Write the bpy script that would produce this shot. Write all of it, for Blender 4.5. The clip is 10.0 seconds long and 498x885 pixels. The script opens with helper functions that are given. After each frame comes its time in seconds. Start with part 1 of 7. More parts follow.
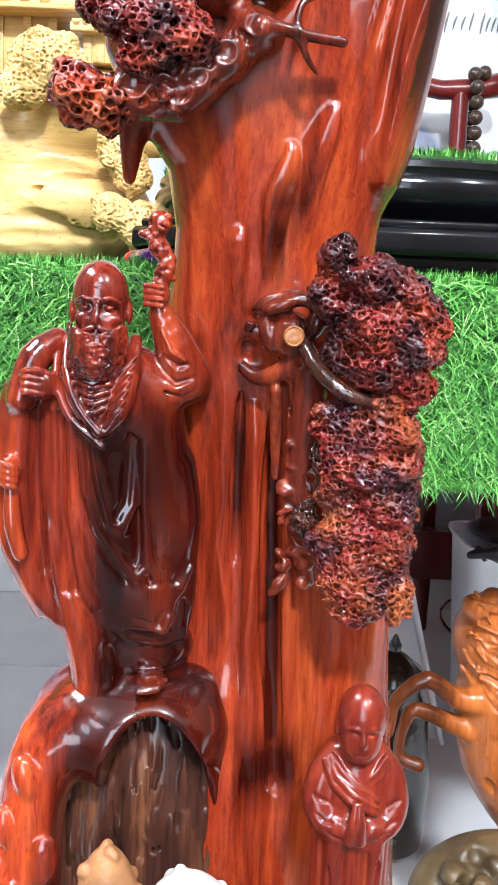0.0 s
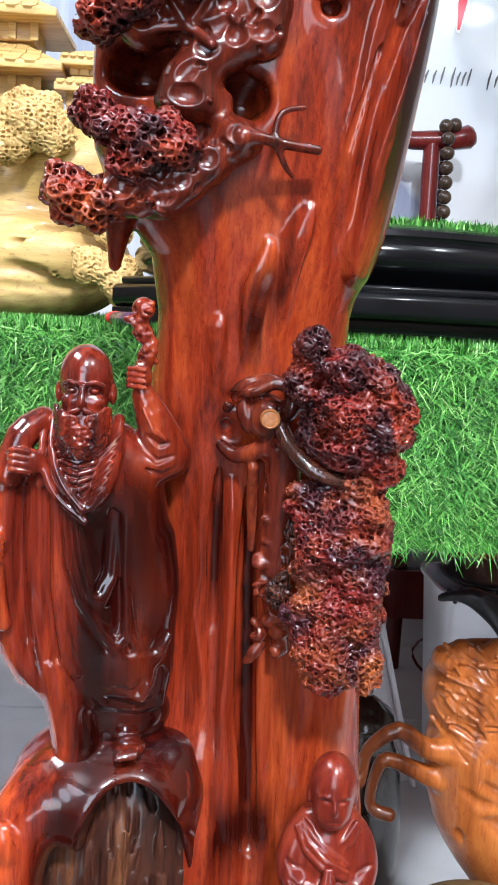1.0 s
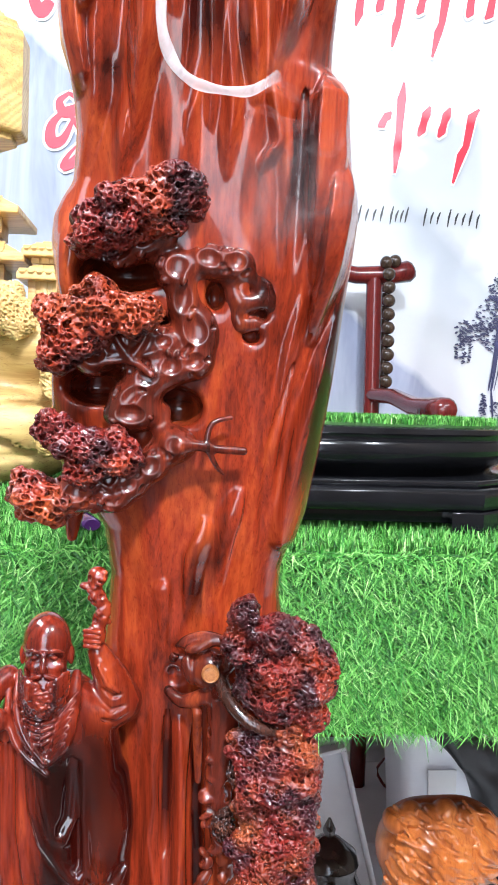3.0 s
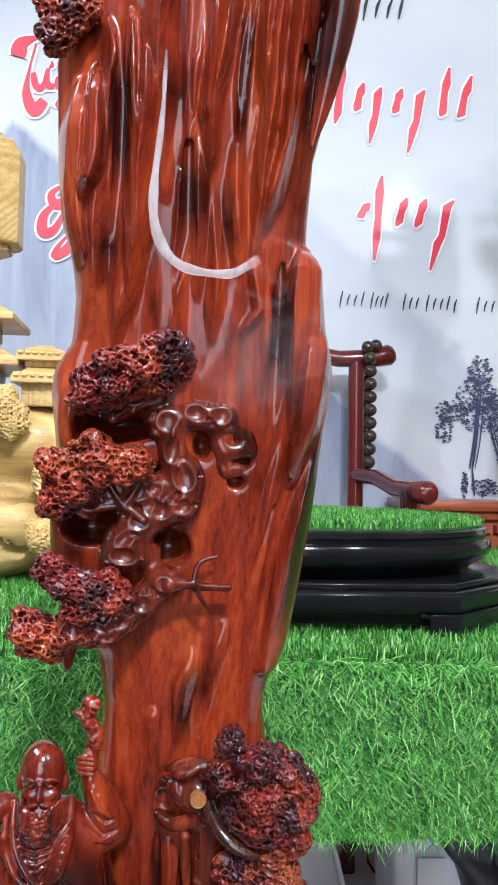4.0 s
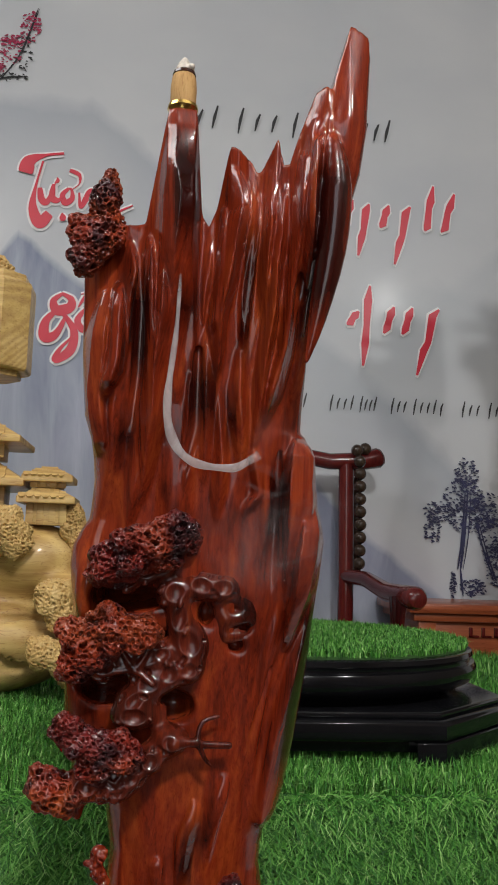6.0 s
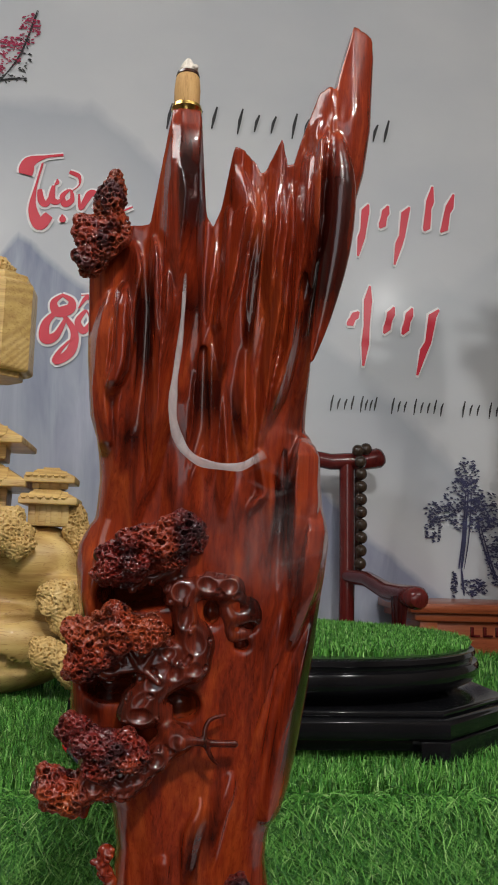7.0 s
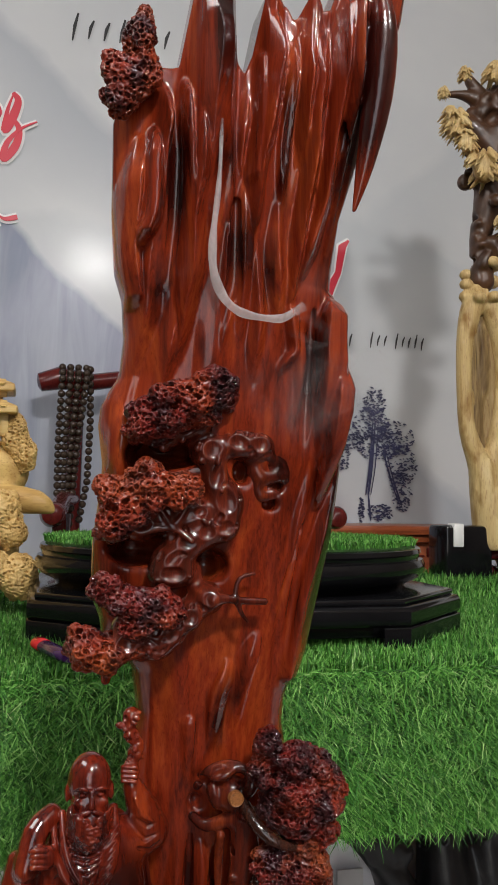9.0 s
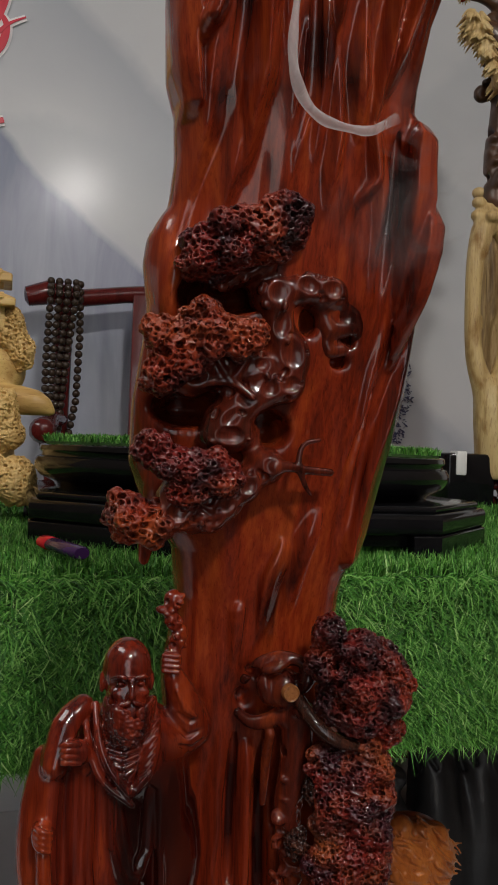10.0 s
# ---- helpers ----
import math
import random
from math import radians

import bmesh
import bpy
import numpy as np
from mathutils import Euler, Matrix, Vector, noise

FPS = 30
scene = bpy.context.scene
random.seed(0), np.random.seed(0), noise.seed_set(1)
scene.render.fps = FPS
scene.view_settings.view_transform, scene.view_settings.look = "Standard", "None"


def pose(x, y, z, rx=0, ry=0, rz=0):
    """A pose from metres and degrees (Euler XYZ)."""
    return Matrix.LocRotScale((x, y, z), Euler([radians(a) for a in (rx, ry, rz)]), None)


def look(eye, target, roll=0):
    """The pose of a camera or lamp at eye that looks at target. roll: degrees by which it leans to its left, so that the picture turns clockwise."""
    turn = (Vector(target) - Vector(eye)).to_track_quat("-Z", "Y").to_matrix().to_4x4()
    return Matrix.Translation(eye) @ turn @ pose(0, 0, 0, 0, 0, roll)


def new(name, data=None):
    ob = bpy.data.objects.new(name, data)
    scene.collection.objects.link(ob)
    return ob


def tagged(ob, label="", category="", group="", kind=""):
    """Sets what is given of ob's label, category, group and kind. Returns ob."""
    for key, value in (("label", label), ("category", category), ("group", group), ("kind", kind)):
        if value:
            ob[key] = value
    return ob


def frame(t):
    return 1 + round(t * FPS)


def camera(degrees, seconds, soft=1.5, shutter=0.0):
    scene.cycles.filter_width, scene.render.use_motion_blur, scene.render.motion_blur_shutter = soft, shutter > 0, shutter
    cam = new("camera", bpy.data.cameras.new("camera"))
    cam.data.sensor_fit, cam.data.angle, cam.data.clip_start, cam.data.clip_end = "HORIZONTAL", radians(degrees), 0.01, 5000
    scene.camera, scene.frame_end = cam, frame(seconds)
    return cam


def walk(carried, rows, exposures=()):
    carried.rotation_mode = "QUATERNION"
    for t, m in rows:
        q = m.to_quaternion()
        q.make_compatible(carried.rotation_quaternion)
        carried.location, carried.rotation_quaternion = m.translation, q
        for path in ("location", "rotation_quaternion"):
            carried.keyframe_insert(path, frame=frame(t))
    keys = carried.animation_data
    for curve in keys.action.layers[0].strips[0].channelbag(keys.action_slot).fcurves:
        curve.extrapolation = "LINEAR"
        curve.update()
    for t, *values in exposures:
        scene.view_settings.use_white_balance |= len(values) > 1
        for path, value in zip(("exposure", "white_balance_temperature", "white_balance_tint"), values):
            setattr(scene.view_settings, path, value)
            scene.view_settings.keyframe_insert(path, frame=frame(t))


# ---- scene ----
# All plan numbers below are in plan units; SCALE turns them into metres.
SCALE = 0.8
cam = camera(32.4, 10.0, 1.75)
PATH = [
    (0, (0.101, 0.032, 0.836), (0.127, 2.0, 0.483), 2.5),
    (0.5, (0.098, 0.025, 0.85), (0.145, 1.998, 0.528), 2.9),
    (1, (0.098, 0.017, 0.861), (0.181, 1.996, 0.58), 3.2),
    (1.5, (0.099, 0.013, 0.88), (0.195, 1.995, 0.629), 3.1),
    (2, (0.101, 0.004, 0.903), (0.211, 1.99, 0.694), 2.8),
    (2.5, (0.106, -0.012, 0.931), (0.24, 1.978, 0.78), 2.3),
    (3.8, (0.102, -0.069, 0.992), (0.285, 1.922, 1.04), 1.5),
    (4, (0.102, -0.073, 0.999), (0.287, 1.917, 1.074), 1.5),
    (4.5, (0.101, -0.093, 1.014), (0.294, 1.893, 1.156), 1.4),
    (5, (0.099, -0.109, 1.029), (0.295, 1.872, 1.224), 1.5),
    (5.5, (0.097, -0.119, 1.04), (0.291, 1.858, 1.274), 1.7),
    (6, (0.089, -0.131, 1.05), (0.289, 1.842, 1.311), 1.9),
    (7.3, (0.083, -0.132, 1.047), (0.289, 1.839, 1.31), 1.5),
    (7.5, (0.078, -0.13, 1.041), (0.296, 1.842, 1.293), 1.3),
    (8, (0.05, -0.122, 1.027), (0.355, 1.844, 1.234), 0.8),
    (8.5, (0.027, -0.115, 1.015), (0.441, 1.834, 1.189), 0.6),
    (9, (0.0, -0.106, 0.994), (0.479, 1.83, 1.141), 0.8),
    (9.5, (-0.024, -0.08, 0.96), (0.493, 1.85, 1.052), 1.3),
    (10, (-0.028, -0.024, 0.946), (0.512, 1.902, 0.965), 2.2),
]
EXPOSURES = [(0, 1.52, 5700, 9), (0.5, 1.30, 5650, 9), (1.0, 1.14, 5650, 9), (1.5, 1.42, 5650, 9), (2.0, 1.48, 5650, 9), (2.5, 1.50, 5650, 9), (4, 0.78, 5550, 9), (4.5, 0.34, 5500, 9), (5, 0.32, 5900, 9), (5.5, -0.12, 6350, 10), (6.0, -0.54, 6400, 10), (7.3, -0.4, 6450, 10), (7.5, -0.30, 6450, 10), (8.5, -0.30, 6500, 10), (9, -0.28, 6500, 11), (9.5, -0.45, 6550, 12), (10, -0.9, 6650, 12)]
walk(cam, [(t, look(Vector(eye) * SCALE, Vector(target) * SCALE, roll)) for t, eye, target, roll in PATH], EXPOSURES)

# ---- world and light ----
world = bpy.data.worlds.new("world")
scene.world = world
world.use_nodes = True
wn = world.node_tree
sky = wn.nodes.new("ShaderNodeTexSky")
sky.sky_type, sky.sun_disc, sky.sun_elevation, sky.sun_rotation = "NISHITA", False, radians(40), radians(200)
wn.nodes["Background"].inputs[1].default_value = 0.1
wn.links.new(sky.outputs[0], wn.nodes["Background"].inputs[0])


def lamp(name, kind, place, target, watts, size, colour, size_y=0.0):
    data = bpy.data.lights.new(name, kind)
    data.energy, data.color = watts, colour
    if kind == "AREA":
        data.size = size
        if size_y:
            data.shape, data.size_y = "RECTANGLE", size_y
    else:
        data.shadow_soft_size = size
    ob = new(name, data)
    ob.matrix_world = look(Vector(place) * SCALE, Vector(target) * SCALE)
    return ob


# daylight through the shop front behind the camera, a square lamp and one bare bulb; the ceiling tube is an added fill
lamp("daylight", "AREA", (-0.25, -2.40, 1.35), (0.15, 0.5, 0.8), 10, 0.9, (0.95, 0.97, 1.0), 1.7)
lamp("key_light", "AREA", (0.35, -1.50, 2.74), (0.1, 0.4, 0.9), 54, 0.22, (1.0, 0.98, 0.95), 0.22)
lamp("side_fill_light", "AREA", (-1.30, 0.20, 2.88), (-0.1, 0.9, 0.6), 22, 1.2, (1.0, 0.98, 0.95), 0.5)
lamp("bulb_light", "POINT", (1.60, -1.10, 2.86), (0, 0, 0), 44, 0.042, (1.0, 0.97, 0.93))


# ---- materials ----
def material(name):
    m = bpy.data.materials.new(name)
    m.use_nodes = True
    return m, m.node_tree, m.node_tree.nodes["Principled BSDF"]


def node(nt, kind, **values):
    n = nt.nodes.new(kind)
    for key, value in values.items():
        n.inputs[key.replace("_", " ")].default_value = value
    return n


def ramp(nt, fac, stops):
    r = nt.nodes.new("ShaderNodeValToRGB")
    r.color_ramp.elements.remove(r.color_ramp.elements[1])
    r.color_ramp.elements[0].position, r.color_ramp.elements[0].color = stops[0][0], (*stops[0][1], 1)
    for at, colour in stops[1:]:
        r.color_ramp.elements.new(at).color = (*colour, 1)
    nt.links.new(fac, r.inputs[0])
    return r.outputs[0]


def coords(nt, scale=(1, 1, 1), turn=(0, 0, 0)):
    tc = nt.nodes.new("ShaderNodeTexCoord")
    mp = nt.nodes.new("ShaderNodeMapping")
    mp.inputs["Scale"].default_value, mp.inputs["Rotation"].default_value = scale, turn
    nt.links.new(tc.outputs["Object"], mp.inputs[0])
    return mp.outputs[0]


def noise_at(nt, vec, scale, detail=4.0, rough=0.55, distort=0.0):
    n = node(nt, "ShaderNodeTexNoise", Scale=scale, Detail=detail, Roughness=rough, Distortion=distort)
    nt.links.new(vec, n.inputs["Vector"])
    return n.outputs["Fac"]


def mix(nt, fac, a, b, kind="MIX"):
    n = nt.nodes.new("ShaderNodeMix")
    n.data_type, n.blend_type = "RGBA", kind
    for value, slot in ((fac, n.inputs[0]), (a, n.inputs[6]), (b, n.inputs[7])):
        if isinstance(value, (int, float)):
            slot.default_value = value
        elif isinstance(value, tuple):
            slot.default_value = (*value, 1)
        else:
            nt.links.new(value, slot)
    return n.outputs[2]


def bump(nt, bsdf, height, strength, distance):
    b = node(nt, "ShaderNodeBump", Strength=strength, Distance=distance)
    nt.links.new(height, b.inputs["Height"])
    nt.links.new(b.outputs[0], bsdf.inputs["Normal"])


def maths(nt, kind, a, b=0.0, c=0.0):
    n = nt.nodes.new("ShaderNodeMath")
    n.operation = kind
    for slot, value in zip(n.inputs, (a, b, c)):
        if isinstance(value, (int, float)):
            slot.default_value = value
        else:
            nt.links.new(value, slot)
    return n.outputs[0]


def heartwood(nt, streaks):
    """Mask of dark streaks, for heartwood and for shade painted into hollows: each from (x, z) up or down to (x, z),
    with half width and ragged edge.
    """
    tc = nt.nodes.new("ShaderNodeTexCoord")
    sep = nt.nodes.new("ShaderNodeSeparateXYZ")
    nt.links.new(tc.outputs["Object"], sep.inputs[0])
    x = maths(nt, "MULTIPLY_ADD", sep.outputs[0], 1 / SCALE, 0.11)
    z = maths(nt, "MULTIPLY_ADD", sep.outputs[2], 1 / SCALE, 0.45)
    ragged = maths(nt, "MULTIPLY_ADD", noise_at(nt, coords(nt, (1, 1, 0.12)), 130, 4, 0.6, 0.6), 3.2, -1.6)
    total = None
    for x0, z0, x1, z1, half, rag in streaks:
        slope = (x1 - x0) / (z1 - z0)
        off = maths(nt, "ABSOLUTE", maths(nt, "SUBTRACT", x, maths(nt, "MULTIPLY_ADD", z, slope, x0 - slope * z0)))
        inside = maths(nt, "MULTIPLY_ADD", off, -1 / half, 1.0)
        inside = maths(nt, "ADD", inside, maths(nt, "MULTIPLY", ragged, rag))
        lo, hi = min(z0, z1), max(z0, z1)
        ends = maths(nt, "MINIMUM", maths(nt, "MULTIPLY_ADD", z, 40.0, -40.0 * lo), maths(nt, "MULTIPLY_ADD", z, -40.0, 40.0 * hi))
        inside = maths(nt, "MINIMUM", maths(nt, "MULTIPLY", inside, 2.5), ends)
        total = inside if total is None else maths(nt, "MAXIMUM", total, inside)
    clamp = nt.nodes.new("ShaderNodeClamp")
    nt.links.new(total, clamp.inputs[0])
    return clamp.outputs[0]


def wood(name, dark, mid, light, grain=1.0, rough=0.22, coat=0.6, figure=0.5, relief=0.15, along="z", patch=None, streaks=(), streak_tint=(0.13, 0.10, 0.13), mellow=None, rings=0.0):
    """Figured timber: long grain, broad figure, optional darker or redder patches."""
    m, nt, p = material(name)
    st = {"z": (1, 1, 0.06), "x": (0.045, 1, 1), "y": (1, 0.045, 1)}[along]
    v = coords(nt, st)
    fine = noise_at(nt, v, 520 * grain, 4, 0.6, 0.4)
    broad = noise_at(nt, v, 60 * grain, 3, 0.5, 0.9)
    s = nt.nodes.new("ShaderNodeMath")
    s.operation = "MULTIPLY_ADD"
    nt.links.new(broad, s.inputs[0])
    s.inputs[1].default_value = figure * 1.6
    off = nt.nodes.new("ShaderNodeMath")
    off.operation = "MULTIPLY_ADD"
    nt.links.new(fine, off.inputs[0])
    off.inputs[1].default_value, off.inputs[2].default_value = 0.55, 0.22 - figure * 0.8
    nt.links.new(off.outputs[0], s.inputs[2])
    col = ramp(nt, s.outputs[0], ((0.25, dark), (0.5, mid), (0.78, light)))
    # short dark pores that wander with the grain
    pores = noise_at(nt, coords(nt, tuple(k if k == 1 else 0.09 for k in st)), 950 * grain, 2, 0.5, 1.6)
    col = mix(nt, ramp(nt, pores, ((0.56, (0, 0, 0)), (0.70, (1, 1, 1)))), col, (0.72, 0.62, 0.62), "MULTIPLY")
    if rings:
        # growth rings met by the cut: nested wavering lines
        cut = maths(nt, "SINE", maths(nt, "MULTIPLY", noise_at(nt, coords(nt, tuple(k if k == 1 else 0.16 for k in st)), 9 * grain, 0.8, 0.45, 0.35), 300.0))
        cut = maths(nt, "MULTIPLY", maths(nt, "MULTIPLY_ADD", cut, 0.5, 0.5), rings)
        col = mix(nt, cut, col, (0.52, 0.38, 0.36), "MULTIPLY")
    if patch:
        pv = coords(nt, (1, 1, 0.45))
        pn = noise_at(nt, pv, patch[1], 3, 0.5, 0.5)
        pf = ramp(nt, pn, ((patch[2], (0, 0, 0)), (patch[2] + 0.16, (1, 1, 1))))
        col = mix(nt, pf, col, patch[0], "MULTIPLY")
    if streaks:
        col = mix(nt, heartwood(nt, streaks), col, streak_tint, "MULTIPLY")
    if mellow:
        col = mix(nt, heartwood(nt, mellow[0]), col, mellow[1], "MULTIPLY")
    nt.links.new(col, p.inputs["Base Color"])
    p.inputs["Roughness"].default_value = rough
    p.inputs["Coat Weight"].default_value, p.inputs["Coat Roughness"].default_value = coat, 0.05
    p.inputs["Specular IOR Level"].default_value = 0.25
    bump(nt, p, fine, relief, 0.0006)
    return m


def plain(name, colour, rough=0.5, metal=0.0, coat=0.0, vary=0.15, scale=30.0, relief=0.1):
    m, nt, p = material(name)
    n = noise_at(nt, coords(nt), scale, 5)
    lo = tuple(c * (1 - vary) for c in colour)
    hi = tuple(min(1, c * (1 + vary)) for c in colour)
    nt.links.new(ramp(nt, n, ((0.3, lo), (0.7, hi))), p.inputs["Base Color"])
    p.inputs["Roughness"].default_value, p.inputs["Metallic"].default_value = rough, metal
    p.inputs["Coat Weight"].default_value = coat
    p.inputs["Coat Roughness"].default_value = 0.08
    if relief:
        bump(nt, p, noise_at(nt, coords(nt), scale * 8, 3), relief, 0.0008)
    return m


# dark streaks along the upper spikes and along the lower grooves, and painted shade inside the hollows
# the one at x 0.1610 paints the shade of the groove beside the fin
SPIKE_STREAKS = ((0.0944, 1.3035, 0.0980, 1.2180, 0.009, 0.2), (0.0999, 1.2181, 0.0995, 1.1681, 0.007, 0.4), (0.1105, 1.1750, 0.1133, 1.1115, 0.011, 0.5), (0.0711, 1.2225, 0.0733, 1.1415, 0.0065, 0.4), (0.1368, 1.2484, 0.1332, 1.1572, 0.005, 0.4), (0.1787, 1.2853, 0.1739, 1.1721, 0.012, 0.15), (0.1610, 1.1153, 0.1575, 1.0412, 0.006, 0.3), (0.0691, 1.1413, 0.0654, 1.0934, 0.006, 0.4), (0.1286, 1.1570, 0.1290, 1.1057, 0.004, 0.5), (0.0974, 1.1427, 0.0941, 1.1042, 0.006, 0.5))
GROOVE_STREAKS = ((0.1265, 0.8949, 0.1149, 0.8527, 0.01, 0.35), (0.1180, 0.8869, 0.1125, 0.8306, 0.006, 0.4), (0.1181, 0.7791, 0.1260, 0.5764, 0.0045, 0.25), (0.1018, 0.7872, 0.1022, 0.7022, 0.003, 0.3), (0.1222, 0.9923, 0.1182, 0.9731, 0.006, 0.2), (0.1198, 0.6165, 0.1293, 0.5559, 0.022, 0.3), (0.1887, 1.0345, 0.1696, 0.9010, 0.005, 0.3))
# dark wood and recess shade in one, painted over the hollows behind the burls
HOLLOW_WOOD_SHADE = ((0.066, 0.985, 0.066, 0.942, 0.026, 0.3), (0.098, 0.985, 0.096, 0.938, 0.019, 0.3), (0.080, 1.045, 0.080, 1.008, 0.028, 0.3), (0.088, 1.008, 0.088, 0.970, 0.020, 0.3), (0.1195, 1.026, 0.1195, 1.004, 0.006, 0.2))
ROSEWOOD = wood("polished rosewood", (0.065, 0.008, 0.004), (0.23, 0.025, 0.007), (0.38, 0.066, 0.013), 1.0, 0.26, 0.55, 0.60, 0.08, "z", ((0.45, 0.32, 0.32), 17.0, 0.60), SPIKE_STREAKS + GROOVE_STREAKS + HOLLOW_WOOD_SHADE, (0.15, 0.105, 0.15), None, 0.26)


def burlwood(name, red, orange, dark, share, shade):
    """Porous burl: red wood with orange and purple-black zones, and paler worn rims."""
    m, nt, p = material(name)
    v = coords(nt)
    fine = noise_at(nt, v, 900, 3, 0.6)
    col = mix(nt, ramp(nt, noise_at(nt, v, 42, 1, 0.5, 0.4), ((share - 0.10, (0, 0, 0)), (share + 0.22, (1, 1, 1)))), red, orange)
    col = mix(nt, ramp(nt, noise_at(nt, coords(nt, (1.1, 1.1, 0.9)), 58, 1.5, 0.5, 0.6), ((shade - 0.04, (0, 0, 0)), (shade + 0.16, (1, 1, 1)))), col, dark)
    col = mix(nt, ramp(nt, fine, ((0.35, (1, 1, 1)), (0.65, (0, 0, 0)))), col, (0.55, 0.48, 0.48), "MULTIPLY")
    nt.links.new(col, p.inputs["Base Color"])
    p.inputs["Roughness"].default_value, p.inputs["Coat Weight"].default_value, p.inputs["Coat Roughness"].default_value = 0.34, 0.45, 0.08
    p.inputs["Specular IOR Level"].default_value = 0.25
    bump(nt, p, fine, 0.25, 0.0006)
    return m


BURL = burlwood("porous red burl", (0.17, 0.013, 0.008), (0.26, 0.034, 0.009), (0.040, 0.008, 0.010), 0.55, 0.46)
BURL_PALE = burlwood("porous orange burl", (0.25, 0.027, 0.008), (0.33, 0.062, 0.013), (0.055, 0.010, 0.011), 0.52, 0.52)
BURL_MIXED = burlwood("mottled burl", (0.16, 0.013, 0.008), (0.32, 0.080, 0.020), (0.045, 0.007, 0.011), 0.50, 0.49)
CHARRED = wood("dark heartwood", (0.012, 0.006, 0.004), (0.04, 0.012, 0.007), (0.12, 0.030, 0.012), 1.0, 0.22, 0.7, 0.55, 0.3)
PALEWOOD = wood("pale cypress wood", (0.42, 0.25, 0.07), (0.62, 0.42, 0.15), (0.74, 0.55, 0.24), 0.35, 0.42, 0.15, 0.5, 0.2, "x", None, (), (1, 1, 1), None, 0.4)
PALEBURL = wood("pale porous burl", (0.30, 0.17, 0.05), (0.55, 0.36, 0.13), (0.72, 0.53, 0.24), 0.5, 0.5, 0.1, 0.5, 0.2)
HORSEWOOD = wood("golden brown wood", (0.15, 0.034, 0.006), (0.38, 0.105, 0.020), (0.54, 0.19, 0.042), 0.35, 0.28, 0.35, 0.6, 0.15, "z", None, ((0.018, 0.68, 0.018, 0.48, 0.050, 0.2),), (0.30, 0.26, 0.30))
DARKRED = wood("dark red lacquered wood", (0.05, 0.006, 0.006), (0.10, 0.011, 0.010), (0.15, 0.018, 0.014), 0.4, 0.25, 0.5, 0.4, 0.08)
BENCHWOOD = wood("orange brown wood", (0.20, 0.045, 0.015), (0.34, 0.085, 0.030), (0.44, 0.13, 0.05), 0.3, 0.35, 0.3, 0.5, 0.08, "x")
BLACK = plain("black lacquer", (0.006, 0.006, 0.007), 0.13, 0, 0.0, 0.3, 40, 0.02)
BLACK.node_tree.nodes["Principled BSDF"].inputs["Specular IOR Level"].default_value = 0.3
BEADWOOD = wood("dark bead wood", (0.015, 0.009, 0.007), (0.035, 0.022, 0.015), (0.09, 0.06, 0.04), 0.8, 0.25, 0.4, 0.5, 0.1)
GREENTURF = plain("grass mat backing", (0.03, 0.09, 0.015), 0.8, 0, 0, 0.4, 120, 0.5)
SHOPWALL = plain("dim brown shop wall", (0.16, 0.12, 0.09), 0.6, 0, 0, 0.2, 5, 0.1)
CEILING = plain("white ceiling paint", (0.40, 0.39, 0.38), 0.7, 0, 0, 0.03, 4, 0.05)
TILE = plain("pale glazed floor tile", (0.78, 0.79, 0.80), 0.15, 0, 0.3, 0.08, 6, 0.02)
GROUT = plain("grey grout", (0.25, 0.25, 0.24), 0.9, 0, 0, 0.2, 60, 0.2)
DARKFLOOR = plain("dark brown unseen floor", (0.05, 0.028, 0.018), 0.6, 0, 0, 0.3, 12, 0.1)
RED = plain("red print", (0.62, 0.018, 0.045), 0.35, 0, 0, 0.08, 12, 0)
INK = plain("black print", (0.02, 0.02, 0.022), 0.35, 0, 0, 0.1, 12, 0)
BLUEINK = plain("blue black ink print", (0.030, 0.032, 0.085), 0.4, 0, 0, 0.4, 14, 0)
BRANCHWOOD = wood("brown polished branch wood", (0.030, 0.006, 0.003), (0.11, 0.015, 0.007), (0.28, 0.046, 0.011), 1.0, 0.26, 0.45, 0.6, 0.08, "z", ((0.35, 0.28, 0.32), 26.0, 0.50))
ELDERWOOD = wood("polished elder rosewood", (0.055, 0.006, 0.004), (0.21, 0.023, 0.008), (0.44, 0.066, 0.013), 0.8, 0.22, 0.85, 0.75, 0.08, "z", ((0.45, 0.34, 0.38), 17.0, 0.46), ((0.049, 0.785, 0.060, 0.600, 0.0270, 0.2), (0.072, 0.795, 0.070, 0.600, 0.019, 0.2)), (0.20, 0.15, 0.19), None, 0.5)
ROCKWOOD = wood("polished root rosewood", (0.06, 0.006, 0.004), (0.24, 0.024, 0.008), (0.46, 0.07, 0.012), 0.8, 0.22, 0.85, 0.7, 0.08, "z", ((0.45, 0.3, 0.32), 13.0, 0.50), ((0.062, 0.70, 0.062, 0.42, 0.055, 0.25),), (0.16, 0.12, 0.16))
COREWOOD = wood("rough brown heartwood", (0.008, 0.004, 0.003), (0.05, 0.016, 0.009), (0.17, 0.065, 0.026), 0.8, 0.40, 0.3, 0.75, 0.4)
KNOTWOOD = wood("sawn knot wood", (0.16, 0.05, 0.015), (0.34, 0.13, 0.04), (0.48, 0.22, 0.08), 1.5, 0.4, 0.4, 0.5, 0.3)
HALO = plain("white print", (0.80, 0.79, 0.79), 0.35, 0, 0, 0.03, 12, 0)
GOLD = plain("polished brass", (0.75, 0.50, 0.14), 0.2, 1.0, 0, 0.1, 50, 0.05)
INCENSE = wood("tan incense", (0.36, 0.20, 0.07), (0.52, 0.31, 0.12), (0.62, 0.40, 0.18), 1.5, 0.75, 0, 0.5, 0.4)
